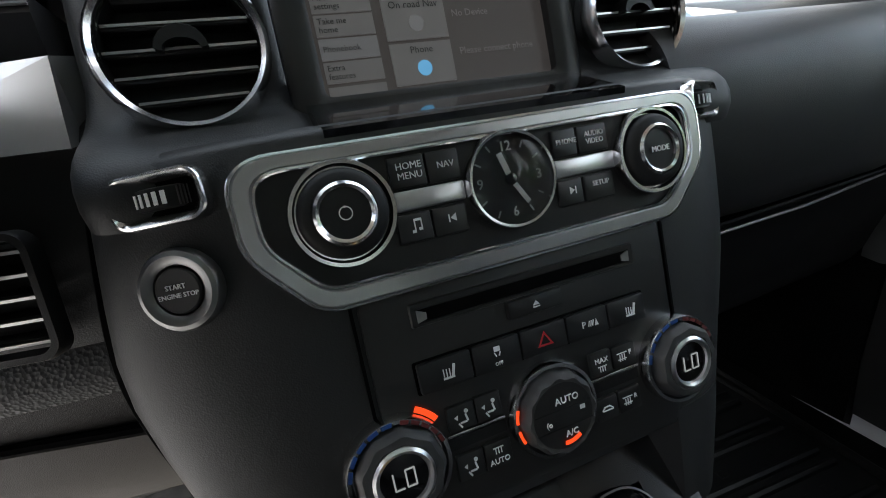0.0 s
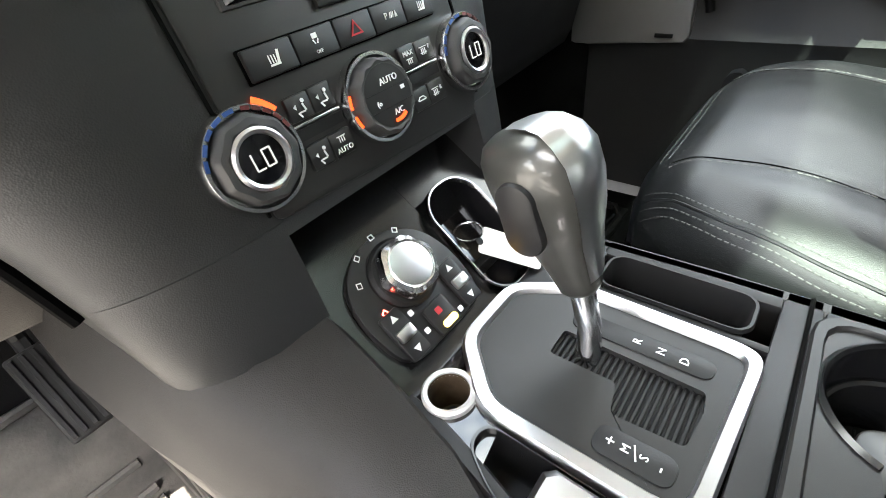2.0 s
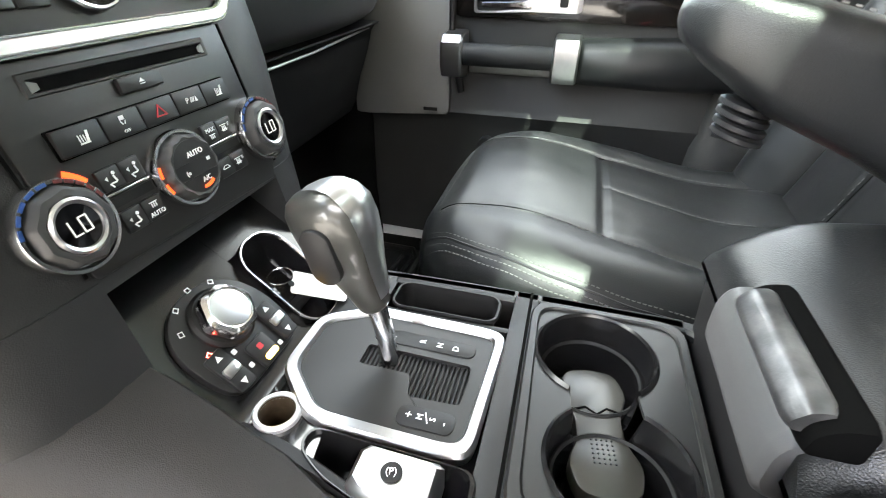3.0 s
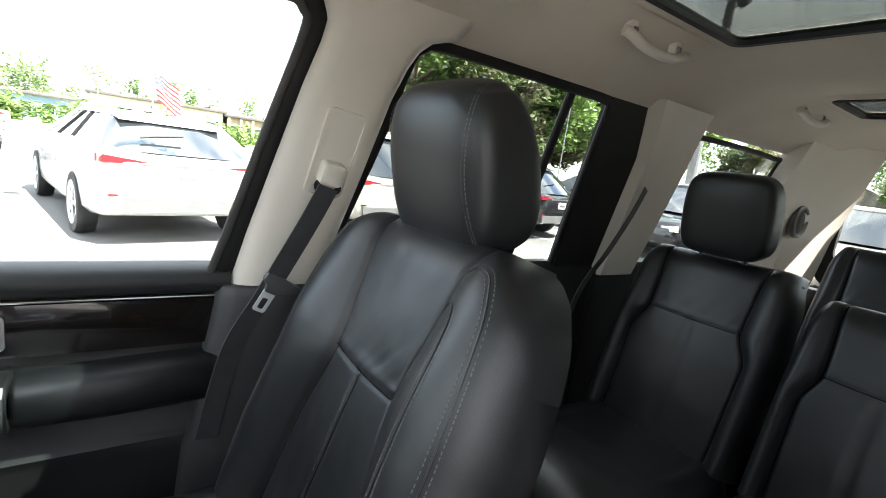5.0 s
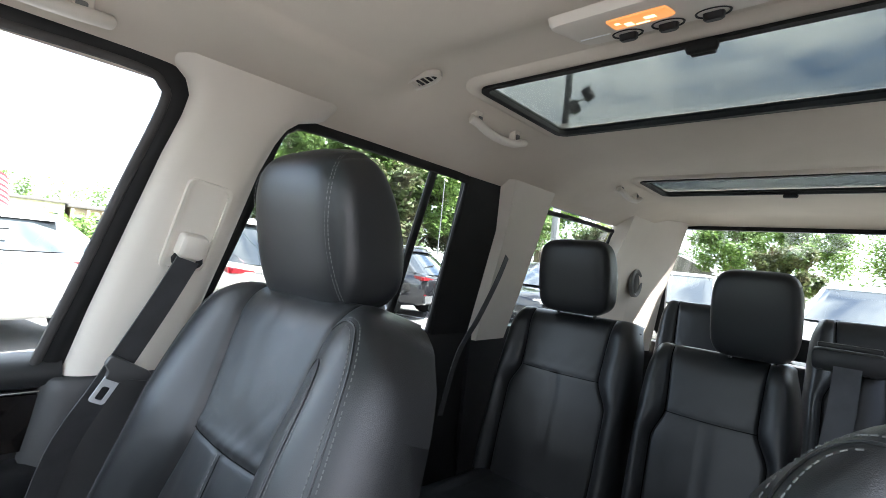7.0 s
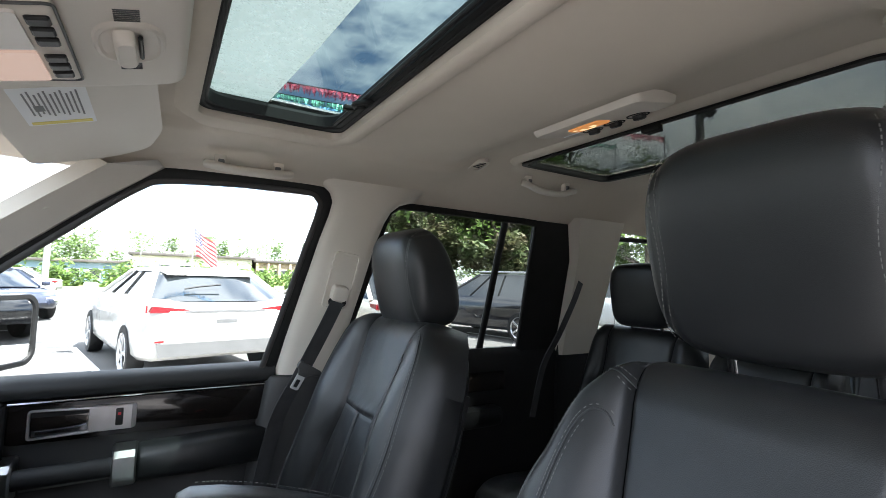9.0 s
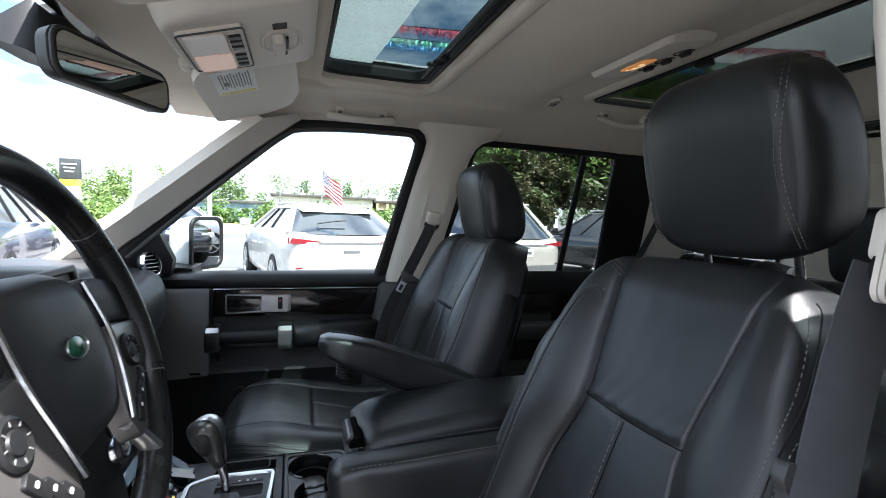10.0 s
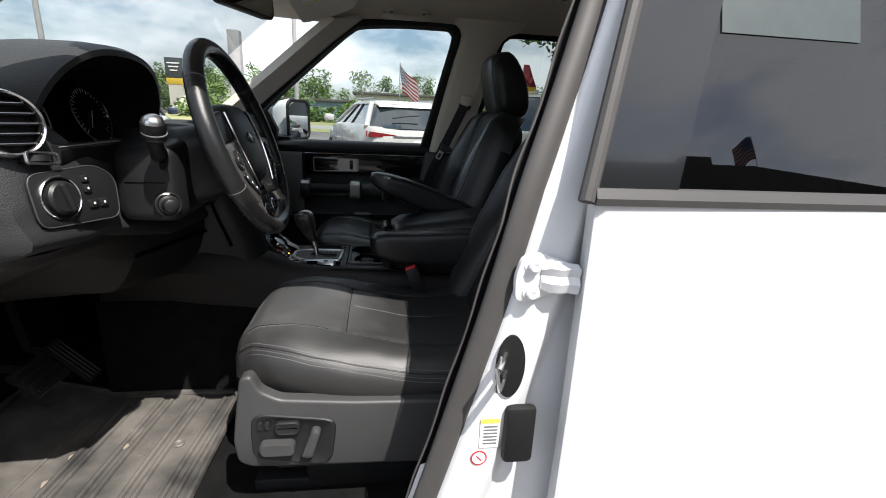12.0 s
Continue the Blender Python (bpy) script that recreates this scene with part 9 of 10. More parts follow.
part("striker", tube([(-px(0.95) - 0.002, pf(0.95) - 0.042, 0.965), (-px(0.95) - 0.045, pf(0.95) - 0.020, 0.965), (-px(0.95) - 0.045, pf(0.95) - 0.022, 0.935), (-px(0.95) - 0.002, pf(0.95) - 0.044, 0.935)], 0.0055, 10), CHROME, bp)
hm = axes(Vector((-px(1.08) + 0.002, 0.322, 1.085)), Vector((0, -1, 0)), Vector((0, 0, 1)), Vector((-1, 0, 0)))
hg = part("hinge", prism(soften([(-0.040, -0.034), (-0.018, -0.038), (0.0, -0.027), (0.036, -0.024), (0.040, 0.020), (0.006, 0.030), (-0.004, 0.036), (-0.034, 0.030), (-0.042, 0.0)], 0.009), 0.010, hm, 0.003), WHITE, bp)
part("hinge_arm", loft([[(hm @ Vector((u, v * k, w + h))) for v, h in ((-0.022, -0.006), (-0.018, 0.006), (-0.004, 0.010), (0.006, 0.005), (0.018, 0.009), (0.022, -0.006))] for u, k, w in ((-0.006, 0.8, 0.006), (0.004, 1.0, 0.012), (0.018, 0.95, 0.017), (0.032, 1.0, 0.015), (0.044, 1.0, 0.020))]), WHITE, hg)
for z in (1.064, 1.104):
    part("bolt", lathe([(0.0125, 0), (0.0125, 0.002), (0.0085, 0.0025), (0.0085, 0.009), (0.006, 0.011), (0, 0.0095)], 24, axes(Vector((-px(1.08) - 0.0075, 0.340, z)), Vector((0, 1, 0)), Vector((0, 0, 1)), Vector((-1, 0, 0)))), WHITE, hg)
part("bump_stop", box((-px(0.82) - 0.004, 0.335, 0.83), (0.02, 0.05, 0.10), 0.012), RUBBER, bp)
tl = axes(Vector((-px(0.83) - 0.0003, pf(0.83) - 0.060, 0.83)), Vector((0, -1, 0)), Vector((0, 0, 1)), Vector((-1, 0, 0)))
lab = part("tyre_label", prism(rounded(0.030, 0.052, 0.002), 0.001, tl), PRINT, bp, "white printed tyre label")
part("label_lines", join(*[prism(rounded(0.022, 0.0026, 0.0005, 2, 0.001, -0.018 + 0.006 * k), 0.0006, tl @ Matrix.Translation((0, 0, 0.001))) for k in range(6)]), LBL, lab)
part("label_band", prism(rounded(0.030, 0.008, 0.001, 2, 0, 0.022), 0.0006, tl @ Matrix.Translation((0, 0, 0.001))), bpy.data.materials["yellow_print"], lab)
wx = axes(Vector((-px(0.785) - 0.0003, pf(0.785) - 0.058, 0.785)), Vector((0, -1, 0)), Vector((0, 0, 1)), Vector((-1, 0, 0)))
disc_red = part("warning_disc", lathe([(0.013, 0), (0.013, 0.001), (0.0, 0.001)], 28, wx), REDPRINT, bp)
part("disc_centre", lathe([(0.0105, 0.001), (0.0105, 0.0014), (0.0, 0.0014)], 28, wx), PRINT, disc_red)
part("disc_bar", box((0, 0, 0), (0.012, 0.002, 0.0006)), REDPRINT, disc_red).data.transform(wx @ pose(0, 0, 0.0016, 0, 0, -45))
solid("sill", loft([[(-0.90, y, 0.36), (-0.90, y, 0.40), (-0.86, y, 0.465), (-0.80, y, 0.485), (-0.74, y, 0.475), (-0.74, y, 0.36)] for y in (0.40, 1.55)]), WHITE, "white painted door sill", "sill", kind="structure")
solid("sill_trim", loft([[(-0.80, y, 0.486), (-0.79, y, 0.492), (-0.73, y, 0.492), (-0.70, y, 0.476)] for y in (0.55, 1.5)]), HARD, "black plastic scuff plate on the sill", "trim", kind="structure")

rd = thing("door_3", (-0.92, -0.3, 0.8), "closed white rear door with dark glass", "car door", kind="structure")
def ox(z):
    return 0.925 - max(z - 1.20, 0) * 0.29 - max(0.9 - z, 0) ** 2 * 0.12
part("door_skin", loft([[(-ox(z) + 0.055, 0.268, z), (-ox(z) + 0.006, 0.280, z), (-ox(z), 0.268, z), (-ox(z) - 0.004, -0.2, z), (-ox(z) - 0.003, -0.75, z), (-ox(z) + 0.055, -0.76, z)] for z in (0.42, 0.5, 0.62, 0.75, 0.9, 1.02, 1.12, 1.19, 1.197)]), WHITE, rd, sharp=0.7)
part("belt_moulding", loft([[(-ox(1.2) + 0.02, y, 1.196), (-ox(1.2) - 0.004, y, 1.197), (-ox(1.2) - 0.006, y, 1.206), (-ox(1.2) - 0.001, y, 1.218), (-ox(1.2) + 0.02, y, 1.218)] for y in (0.285, -0.2, -0.75)]), mat("weathered_moulding", (0.060, 0.058, 0.056), 0.42, vscale=12, grain=700, bump=0.15), rd)
part("pillar_cover", loft([[(-ox(z) + 0.02, y0, z), (-ox(z) + 0.001, y0, z), (-ox(z) + 0.001, y0 - 0.108, z), (-ox(z) + 0.02, y0 - 0.108, z)] for z, y0 in ((1.215, 0.280), (1.45, 0.220), (1.66, 0.162))]), BLACKPAINT, rd, "gloss black window pillar cover")
part("window_edge", tube([(-ox(z) + 0.004, y0, z) for z, y0 in ((1.20, 0.294), (1.45, 0.230), (1.66, 0.172))], 0.011, 10), SEALR, rd)
part("pane", loft([[(-ox(z) + 0.010, y, z) for y, z in ((0.180, 1.21), (0.142, 1.45), (0.10, 1.67), (-0.62, 1.67), (-0.70, 1.21))], [(-ox(z) + 0.014, y, z) for y, z in ((0.180, 1.21), (0.142, 1.45), (0.10, 1.67), (-0.62, 1.67), (-0.70, 1.21))]]), glass("dark_door_glass", (0.20, 0.22, 0.22), 1.0, 0.075), rd)
part("glass_run", tube([(-ox(z) + 0.004, y0, z) for z, y0 in ((1.215, 0.178), (1.45, 0.140), (1.67, 0.098))], 0.0018, 6), GREYP, rd)
part("door_card", loft([[(-0.80, y, 0.47), (-0.78, y, 0.48), (-0.78, y, 1.15), (-0.84, y, 1.19)] for y in (-0.72, 0.20)]), HARD, rd)
ws = part("window_sticker", box((-ox(1.465) + 0.0085, 0.002, 1.465), (0.001, 0.209, 0.10), 0, 1, (0, 16.2, 0)), mat("faded_sticker", (0.052, 0.066, 0.066), 0.35, var=0.2, vscale=30, bump=0), rd, "faded paper sticker on the glass")
solid("quarter_left", loft([[(-0.91, y, 0.42), (-0.93, y, 0.9), (-0.92, y, 1.17), (-0.85, y, 1.17), (-0.85, y, 0.42)] for y in (-2.34, -0.77)]), WHITE, "white rear quarter of the body", "body side", kind="structure")
solid("cant_rail_left", loft([[(-0.68, y, 1.70 + roof_z(0, y) - 1.745), (-0.75, y, 1.69 + roof_z(0, y) - 1.745), (-0.735, y, 1.80 + roof_z(0, y) - 1.745), (-0.66, y, 1.80 + roof_z(0, y) - 1.745)] for y in (-2.3, -0.25, 0.0, 0.6, 0.8)]), WHITE, "white roof rail over the driver's door opening", "roof rail", kind="structure")
solid("cant_rail_right", loft([[(0.68, y, 1.70 + roof_z(0, y) - 1.745), (0.75, y, 1.69 + roof_z(0, y) - 1.745), (0.735, y, 1.80 + roof_z(0, y) - 1.745), (0.66, y, 1.80 + roof_z(0, y) - 1.745)] for y in (-2.3, -0.25, 0.0, 0.6, 0.8)]), WHITE, "white roof rail over the passenger doors", "roof rail", kind="structure")


# ---- outside: car park, parked cars, trees, buildings ----
def ground_mat(name, rgb, alt, scale):
    m = mat(name, rgb, 0.9, vscale=scale, grain=40, bump=0.7, alt=alt)
    return m


solid("ground", box((0, 0, -0.1), (3000, 3000, 0.2)), ground_mat("worn_asphalt", (0.125, 0.12, 0.115), (0.085, 0.083, 0.08), 0.35), "worn grey asphalt car park", "ground", kind="structure")
solid("lawn", box((46, -4, 0.004), (36, 90, 0.01)), ground_mat("dry_lawn", (0.16, 0.19, 0.06), (0.22, 0.21, 0.10), 0.2), "sunlit mown lawn beyond the car park", "lawn", kind="structure")
solid("road", box((36, 0, 0.010), (7, 400, 0.012)), ground_mat("pale_road", (0.24, 0.235, 0.23), (0.20, 0.20, 0.195), 0.5), "pale two-lane road along the lawn", "road", kind="structure")
solid("lawn_rear", box((2, -60, 0.004), (120, 70, 0.01)), bpy.data.materials["dry_lawn"], "grass under the trees behind the car", "lawn", kind="structure")
for k in range(-4, 6):
    solid("bay_line", box((7.6, -1.55 + 2.9 * k, 0.003), (5.2, 0.10, 0.006), rot=(0, 0, 13)), PRINT, "white painted parking bay line", "bay line", "bay lines")

TYRE, RIM = RUBBER, SATIN
CARGLASS = mat("car_glass", (0.015, 0.019, 0.022), 0.04, vscale=3, bump=0, coat=0.6, rvar=0.0)
LAMPRED = mat("red_lamp", (0.20, 0.010, 0.014), 0.12, vscale=20, bump=0, coat=0.6)
PLATE = mat("plate_white", (0.70, 0.72, 0.74), 0.4, bump=0)
LOWER = mat("bumper_grey", (0.10, 0.10, 0.10), 0.5, bump=0.1)


def parked_car(m, paint, label, L=4.8, H=1.66, W=1.92, sedan=False, strip=False, belt=1.06):
    car = thing("parked_car", (0, 0, 0), label, "car", "parked cars")
    h, w = L / 2, W / 2
    belt = belt if not sedan else 0.92
    st = ((-h, 0.70, 0.52, belt - 0.16), (-h + 0.03, 0.84, 0.42, belt - 0.06), (-h + 0.16, 0.93, 0.34, belt), (-h + 0.6, 0.985, 0.30, belt + 0.02), (-0.6, 1.0, 0.26, belt + 0.01), (0.6, 1.0, 0.26, belt - 0.02), (1.15, 0.99, 0.27, belt - 0.05), (h - 0.55, 0.96, 0.30, belt - 0.12), (h - 0.2, 0.88, 0.34, belt - 0.22), (h - 0.04, 0.74, 0.42, belt - 0.34), (h, 0.6, 0.5, belt - 0.42))
    rings = []
    for x, f, zb, zt in st:
        a = w * f
        half = [(a * 0.90, zb), (a * 0.985, zb + 0.08), (a, zb + 0.30 * (zt - zb)), (a * 1.0, zb + 0.62 * (zt - zb)), (a * 0.975, zt - 0.05), (a * 0.93, zt)]
        rings.append([(x, y, z) for y, z in half] + [(x, -y, z) for y, z in half[::-1]])
    part("body", loft(rings), paint, car, sharp=0.8)
    top = H
    x0, x1, x2, x3 = (-h + 0.14, -h + 0.84, 0.25, 1.25) if not sedan else (-h + 0.55, -h + 1.25, 0.10, 1.15)
    def ring(f, lift=0.0):
        yb, yt = w * 0.90, w * 0.66
        xa, xb, y, z = x0 + (x1 - x0) * f, x3 + (x2 - x3) * f, yb + (yt - yb) * f, belt - 0.02 + (top - 0.07 - belt + 0.02) * f
        return [(xa - 0.07, -y * 0.42, z), (xa - 0.01, -y * 0.80, z), (xa + 0.12, -y, z), (xb - 0.14, -y * 0.98, z), (xb, -y * 0.80, z), (xb, y * 0.80, z), (xb - 0.14, y * 0.98, z), (xa + 0.12, y, z), (xa - 0.01, y * 0.80, z), (xa - 0.07, y * 0.42, z)]
    part("glasshouse", loft([ring(0), ring(0.5), ring(1)]), CARGLASS, car, sharp=0.4)
    r1 = ring(1)
    rt = [[(x, y * 1.03, z) for x, y, z in r1], [(x * 0.995, y * 1.01, z + 0.030) for x, y, z in r1], [(x * 0.96, y * 0.92, top - 0.018) for x, y, z in r1], [(x * 0.86, y * 0.74, top - 0.003) for x, y, z in r1], [(x * 0.6, y * 0.4, top + 0.004) for x, y, z in r1]]
    part("roof", loft(rt), paint, car, sharp=0.8)
    if not sedan:
        part("spoiler", loft([[(x1 - 0.20, y * 0.96, top - 0.115), (x1 - 0.19, y * 0.97, top - 0.095), (x1 + 0.05, y, top - 0.040 - abs(y) * 0.03), (x1 + 0.14, y, top - 0.075)] for y in (-w * 0.62, -w * 0.4, 0.0, w * 0.4, w * 0.62)]), paint, car)
    for s in (-1, 1):
        for f0, xx in ((0.0, None), (0.44, 0), (0.73, 0)):
            a, b = (ring(0), ring(1))
            i = 7 if s > 0 else 2
            j = 6 if s > 0 else 3
            p = [Vector(a[i]).lerp(Vector(a[j]), f0), Vector(b[i]).lerp(Vector(b[j]), f0)]
            part("window_pillar", tube(p, 0.045 if f0 == 0 else 0.024, 6), paint if f0 == 0 else RUBBER, car)
        part("front_pillar", tube([Vector(ring(0)[6 if s > 0 else 3]), Vector(ring(1)[6 if s > 0 else 3])], 0.035, 6), paint, car)
        part("roof_bar", tube([(x1 + 0.1, s * w * 0.62, top + 0.02), (x2 - 0.1, s * w * 0.62, top + 0.02)], 0.018, 6), SATIN, car) if not sedan else None
        part("tail_lamp", loft([[(-h + 0.02 + k, s * y, z) for y, z in ((w * 0.46, belt - 0.150), (w * 0.46, belt - 0.118), (w * 0.88, belt - 0.070), (w * 0.91, belt - 0.150))] for k in (-0.012, 0.12)]), LAMPRED, car)
        part("tail_lamp", loft([[(-h + 0.05 + k, s * (w * 0.93 - 0.12 * k + o), z) for k, z in ((0.0, belt - 0.150), (0.36, belt - 0.085), (0.32, belt - 0.055), (0.0, belt - 0.065))] for o in (0.0, 0.02)]), LAMPRED, car)
        part("head_lamp", loft([[(h - 0.16 - k, s * y, z) for y, z in ((w * 0.55, belt - 0.38), (w * 0.55, belt - 0.28), (w * 0.84, belt - 0.25), (w * 0.86, belt - 0.36))] for k in (-0.09, 0.15)]), LENS, car)
        part("door_mirror", box((x3 - 0.28, s * (w + 0.08), belt + 0.07), (0.14, 0.20, 0.14), 0.04), paint, car)
        part("exhaust", frame_plate(rounded(0.17, 0.08, 0.03), rounded(0.13, 0.05, 0.02), 0.02, axes(Vector((-h + 0.03, s * w * 0.58, 0.44)), (0, -1, 0), (0, 0, 1), (-1, 0, 0))), SATIN, car)
        for x in (-h + 0.95, h - 0.92):
            wm = axes(Vector((x, s * (w - 0.10), 0.36)), (1, 0, 0), (0, 0, 1), (0, -1, 0)) if s < 0 else axes(Vector((x, s * (w - 0.10), 0.36)), (-1, 0, 0), (0, 0, 1), (0, 1, 0))
            wh = part("wheel", lathe([(0.27, -0.10), (0.35, -0.09), (0.365, -0.03), (0.365, 0.06), (0.35, 0.105), (0.27, 0.11), (0.255, 0.08), (0.0, 0.05)], 36, wm), TYRE, car)
            sp = [box((0.12, 0, 0.10), (0.25, 0.045, 0.02), 0.006, 1) for _ in range(5)]
            for k, q in enumerate(sp):
                q.transform(pose(0, 0, 0, 0, 0, 72 * k))
            bm = join(lathe([(0.235, 0.085), (0.255, 0.112), (0.262, 0.085)], 36, None, False), *sp)
            bm.transform(wm)
            part("rim", bm, RIM, wh)
    part("bumper", loft([[(-h - 0.01 + k, y * (1 - 0.3 * k), z) for y, z in ((-w * 0.80, 0.40), (w * 0.80, 0.40), (w * 0.83, 0.56), (-w * 0.83, 0.56))] for k in (0.0, 0.20)]), LOWER, car)
    part("bumper_line", box((-h + 0.035, 0, 0.585), (0.05, W * 0.84, 0.022)), LAMPRED if strip else RUBBER, car)
    part("lamp_bar", box((-h + 0.012, 0, belt - 0.14), (0.04, W * 0.52, 0.025)), SATIN, car)
    part("plate", box((-h + 0.005, 0, belt - 0.27), (0.02, 0.34, 0.15), 0.01), PLATE, car)
    part("plate_bar", box((-h - 0.008, 0, belt - 0.27), (0.006, 0.26, 0.05)), LOWER, car)
    part("rear_wiper", tube([(x0 + 0.165, 0.0, belt + 0.19), (x0 + 0.145, 0.28, belt + 0.16), (x0 + 0.135, 0.45, belt + 0.13)], 0.012, 6), RUBBER, car)
    car.matrix_basis = m
    BASES.pop(car.name, None)
    return car


P_PEARL = mat("warm_pearl_paint", (0.50, 0.485, 0.455), 0.28, var=0.03, vscale=2, bump=0, coat=0.6)
P_WHITE = mat("pearl_white_paint", (0.66, 0.66, 0.65), 0.25, var=0.03, vscale=2, bump=0, coat=0.6)
P_SILVER = mat("champagne_paint", (0.46, 0.43, 0.38), 0.25, 0.4, var=0.03, bump=0, coat=0.7)
P_BLACK = mat("black_paint", (0.012, 0.012, 0.014), 0.15, bump=0, coat=0.8)
P_BLUE = mat("dark_blue_paint", (0.018, 0.024, 0.045), 0.18, bump=0, coat=0.8)
P_GREY = mat("grey_paint", (0.13, 0.135, 0.14), 0.22, 0.3, bump=0, coat=0.7)
parked_car(pose(8.35, 0.40, 0, 0, 0, 13), P_PEARL, "white crossover parked with its rear to the car", strip=True, H=1.50, belt=1.08)
parked_car(pose(8.9, -2.75, 0, 0, 0, 13), P_SILVER, "champagne coloured estate parked in the next bay", H=1.78)
parked_car(pose(9.4, -7.2, 0, 0, 0, 13), P_BLACK, "black crossover with a red tail light bar", strip=True)
parked_car(pose(9.0, -11.0, 0, 0, 0, 13), P_WHITE, "white crossover parked further along the row")
parked_car(pose(9.4, -16.0, 0, 0, 0, 13), P_GREY, "grey crossover parked at the row's end")
parked_car(pose(6.2, -11.5, 0, 0, 0, -78), P_GREY, "dark grey saloon parked across the aisle", sedan=True, H=1.45)
parked_car(pose(17.5, 4.9, 0, 0, 0, -150), P_BLUE, "dark blue saloon parked across the aisle", sedan=True, H=1.45)
parked_car(pose(8.0, 5.6, 0, 0, 0, 13), P_BLUE, "dark blue crossover parked ahead in the row")
parked_car(pose(7.6, 9.6, 0, 0, 0, 13), P_GREY, "grey estate parked ahead in the row", H=1.8)
parked_car(pose(30, 7.5, 0, 0, 0, 90), P_WHITE, "white saloon parked by the far building", sedan=True, H=1.45)
for k, (x, p, lab) in enumerate(((2.6, P_SILVER, "silver saloon parked in the row behind"), (-0.4, P_WHITE, "white crossover parked in the row behind"), (5.4, P_BLACK, "black crossover parked in the row behind"), (-3.4, P_GREY, "grey crossover parked in the row behind"))):
    parked_car(pose(x, -10.5, 0, 0, 0, 90), p, lab)
for x, y, p, lab in ((-7.5, -1.0, P_WHITE, "white saloon parked on the driver's side"), (-7.5, 3.5, P_SILVER, "silver saloon parked on the driver's side"), (-7.5, -6.0, P_BLUE, "blue crossover parked on the driver's side")):
    parked_car(pose(x, y, 0, 0, 0, 180), p, lab)

# trees
def leaf_mat(name, rgb, alt):
    m = mat(name, rgb, 0.6, vscale=1.2, bump=0, alt=alt)
    n, l = m.node_tree.nodes, m.node_tree.links
    b = n["Principled BSDF"]
    geo, hsv = n.new("ShaderNodeNewGeometry"), n.new("ShaderNodeHueSaturation")
    mr = n.new("ShaderNodeMapRange")
    mr.inputs["To Min"].default_value, mr.inputs["To Max"].default_value = 0.55, 1.5
    l.new(geo.outputs["Random Per Island"], mr.inputs["Value"])
    l.new(mr.outputs["Result"], hsv.inputs["Value"])
    src = b.inputs["Base Color"].links[0].from_socket
    l.new(src, hsv.inputs["Color"])
    l.new(hsv.outputs["Color"], b.inputs["Base Color"])
    tr, mx = n.new("ShaderNodeBsdfTranslucent"), n.new("ShaderNodeMixShader")
    l.new(hsv.outputs["Color"], tr.inputs["Color"])
    mx.inputs[0].default_value = 0.35
    l.new(b.outputs[0], mx.inputs[1])
    l.new(tr.outputs[0], mx.inputs[2])
    l.new(mx.outputs[0], n["Material Output"].inputs["Surface"])
    return m


LEAF = leaf_mat("green_leaves", (0.13, 0.20, 0.05), (0.085, 0.15, 0.035))
LEAF2 = leaf_mat("dark_leaves", (0.075, 0.115, 0.04), (0.10, 0.08, 0.045))
BARK = mat("bark", (0.12, 0.095, 0.07), 0.9, vscale=6, stretch=(1, 1, 0.2), grain=40, bump=0.8)


def leaves(clumps, rng, per, size):
    """Small leaf blades scattered in clumps (centre, radius)."""
    vs, fs = [], []
    for c, r in clumps:
        for _ in range(per):
            d = Vector((rng.gauss(0, 1), rng.gauss(0, 1), rng.gauss(0, 1)))
            d = d.normalized() * r * rng.random() ** 0.45
            a = Vector((rng.uniform(-1, 1), rng.uniform(-1, 1), rng.uniform(-0.6, 0.6))).normalized()
            b = a.cross(Vector((rng.uniform(-1, 1), rng.uniform(-1, 1), 1))).normalized()
            s = size * rng.uniform(0.6, 1.4)
            p = Vector(c) + d
            i = len(vs)
            vs += [p - a * s, p + b * s * 0.45, p + a * s, p - b * s * 0.45]
            fs.append((i, i + 1, i + 2, i + 3))
    bm = bmesh.new()
    v = [bm.verts.new(p) for p in vs]
    for f in fs:
        bm.faces.new([v[i] for i in f])
    return bm


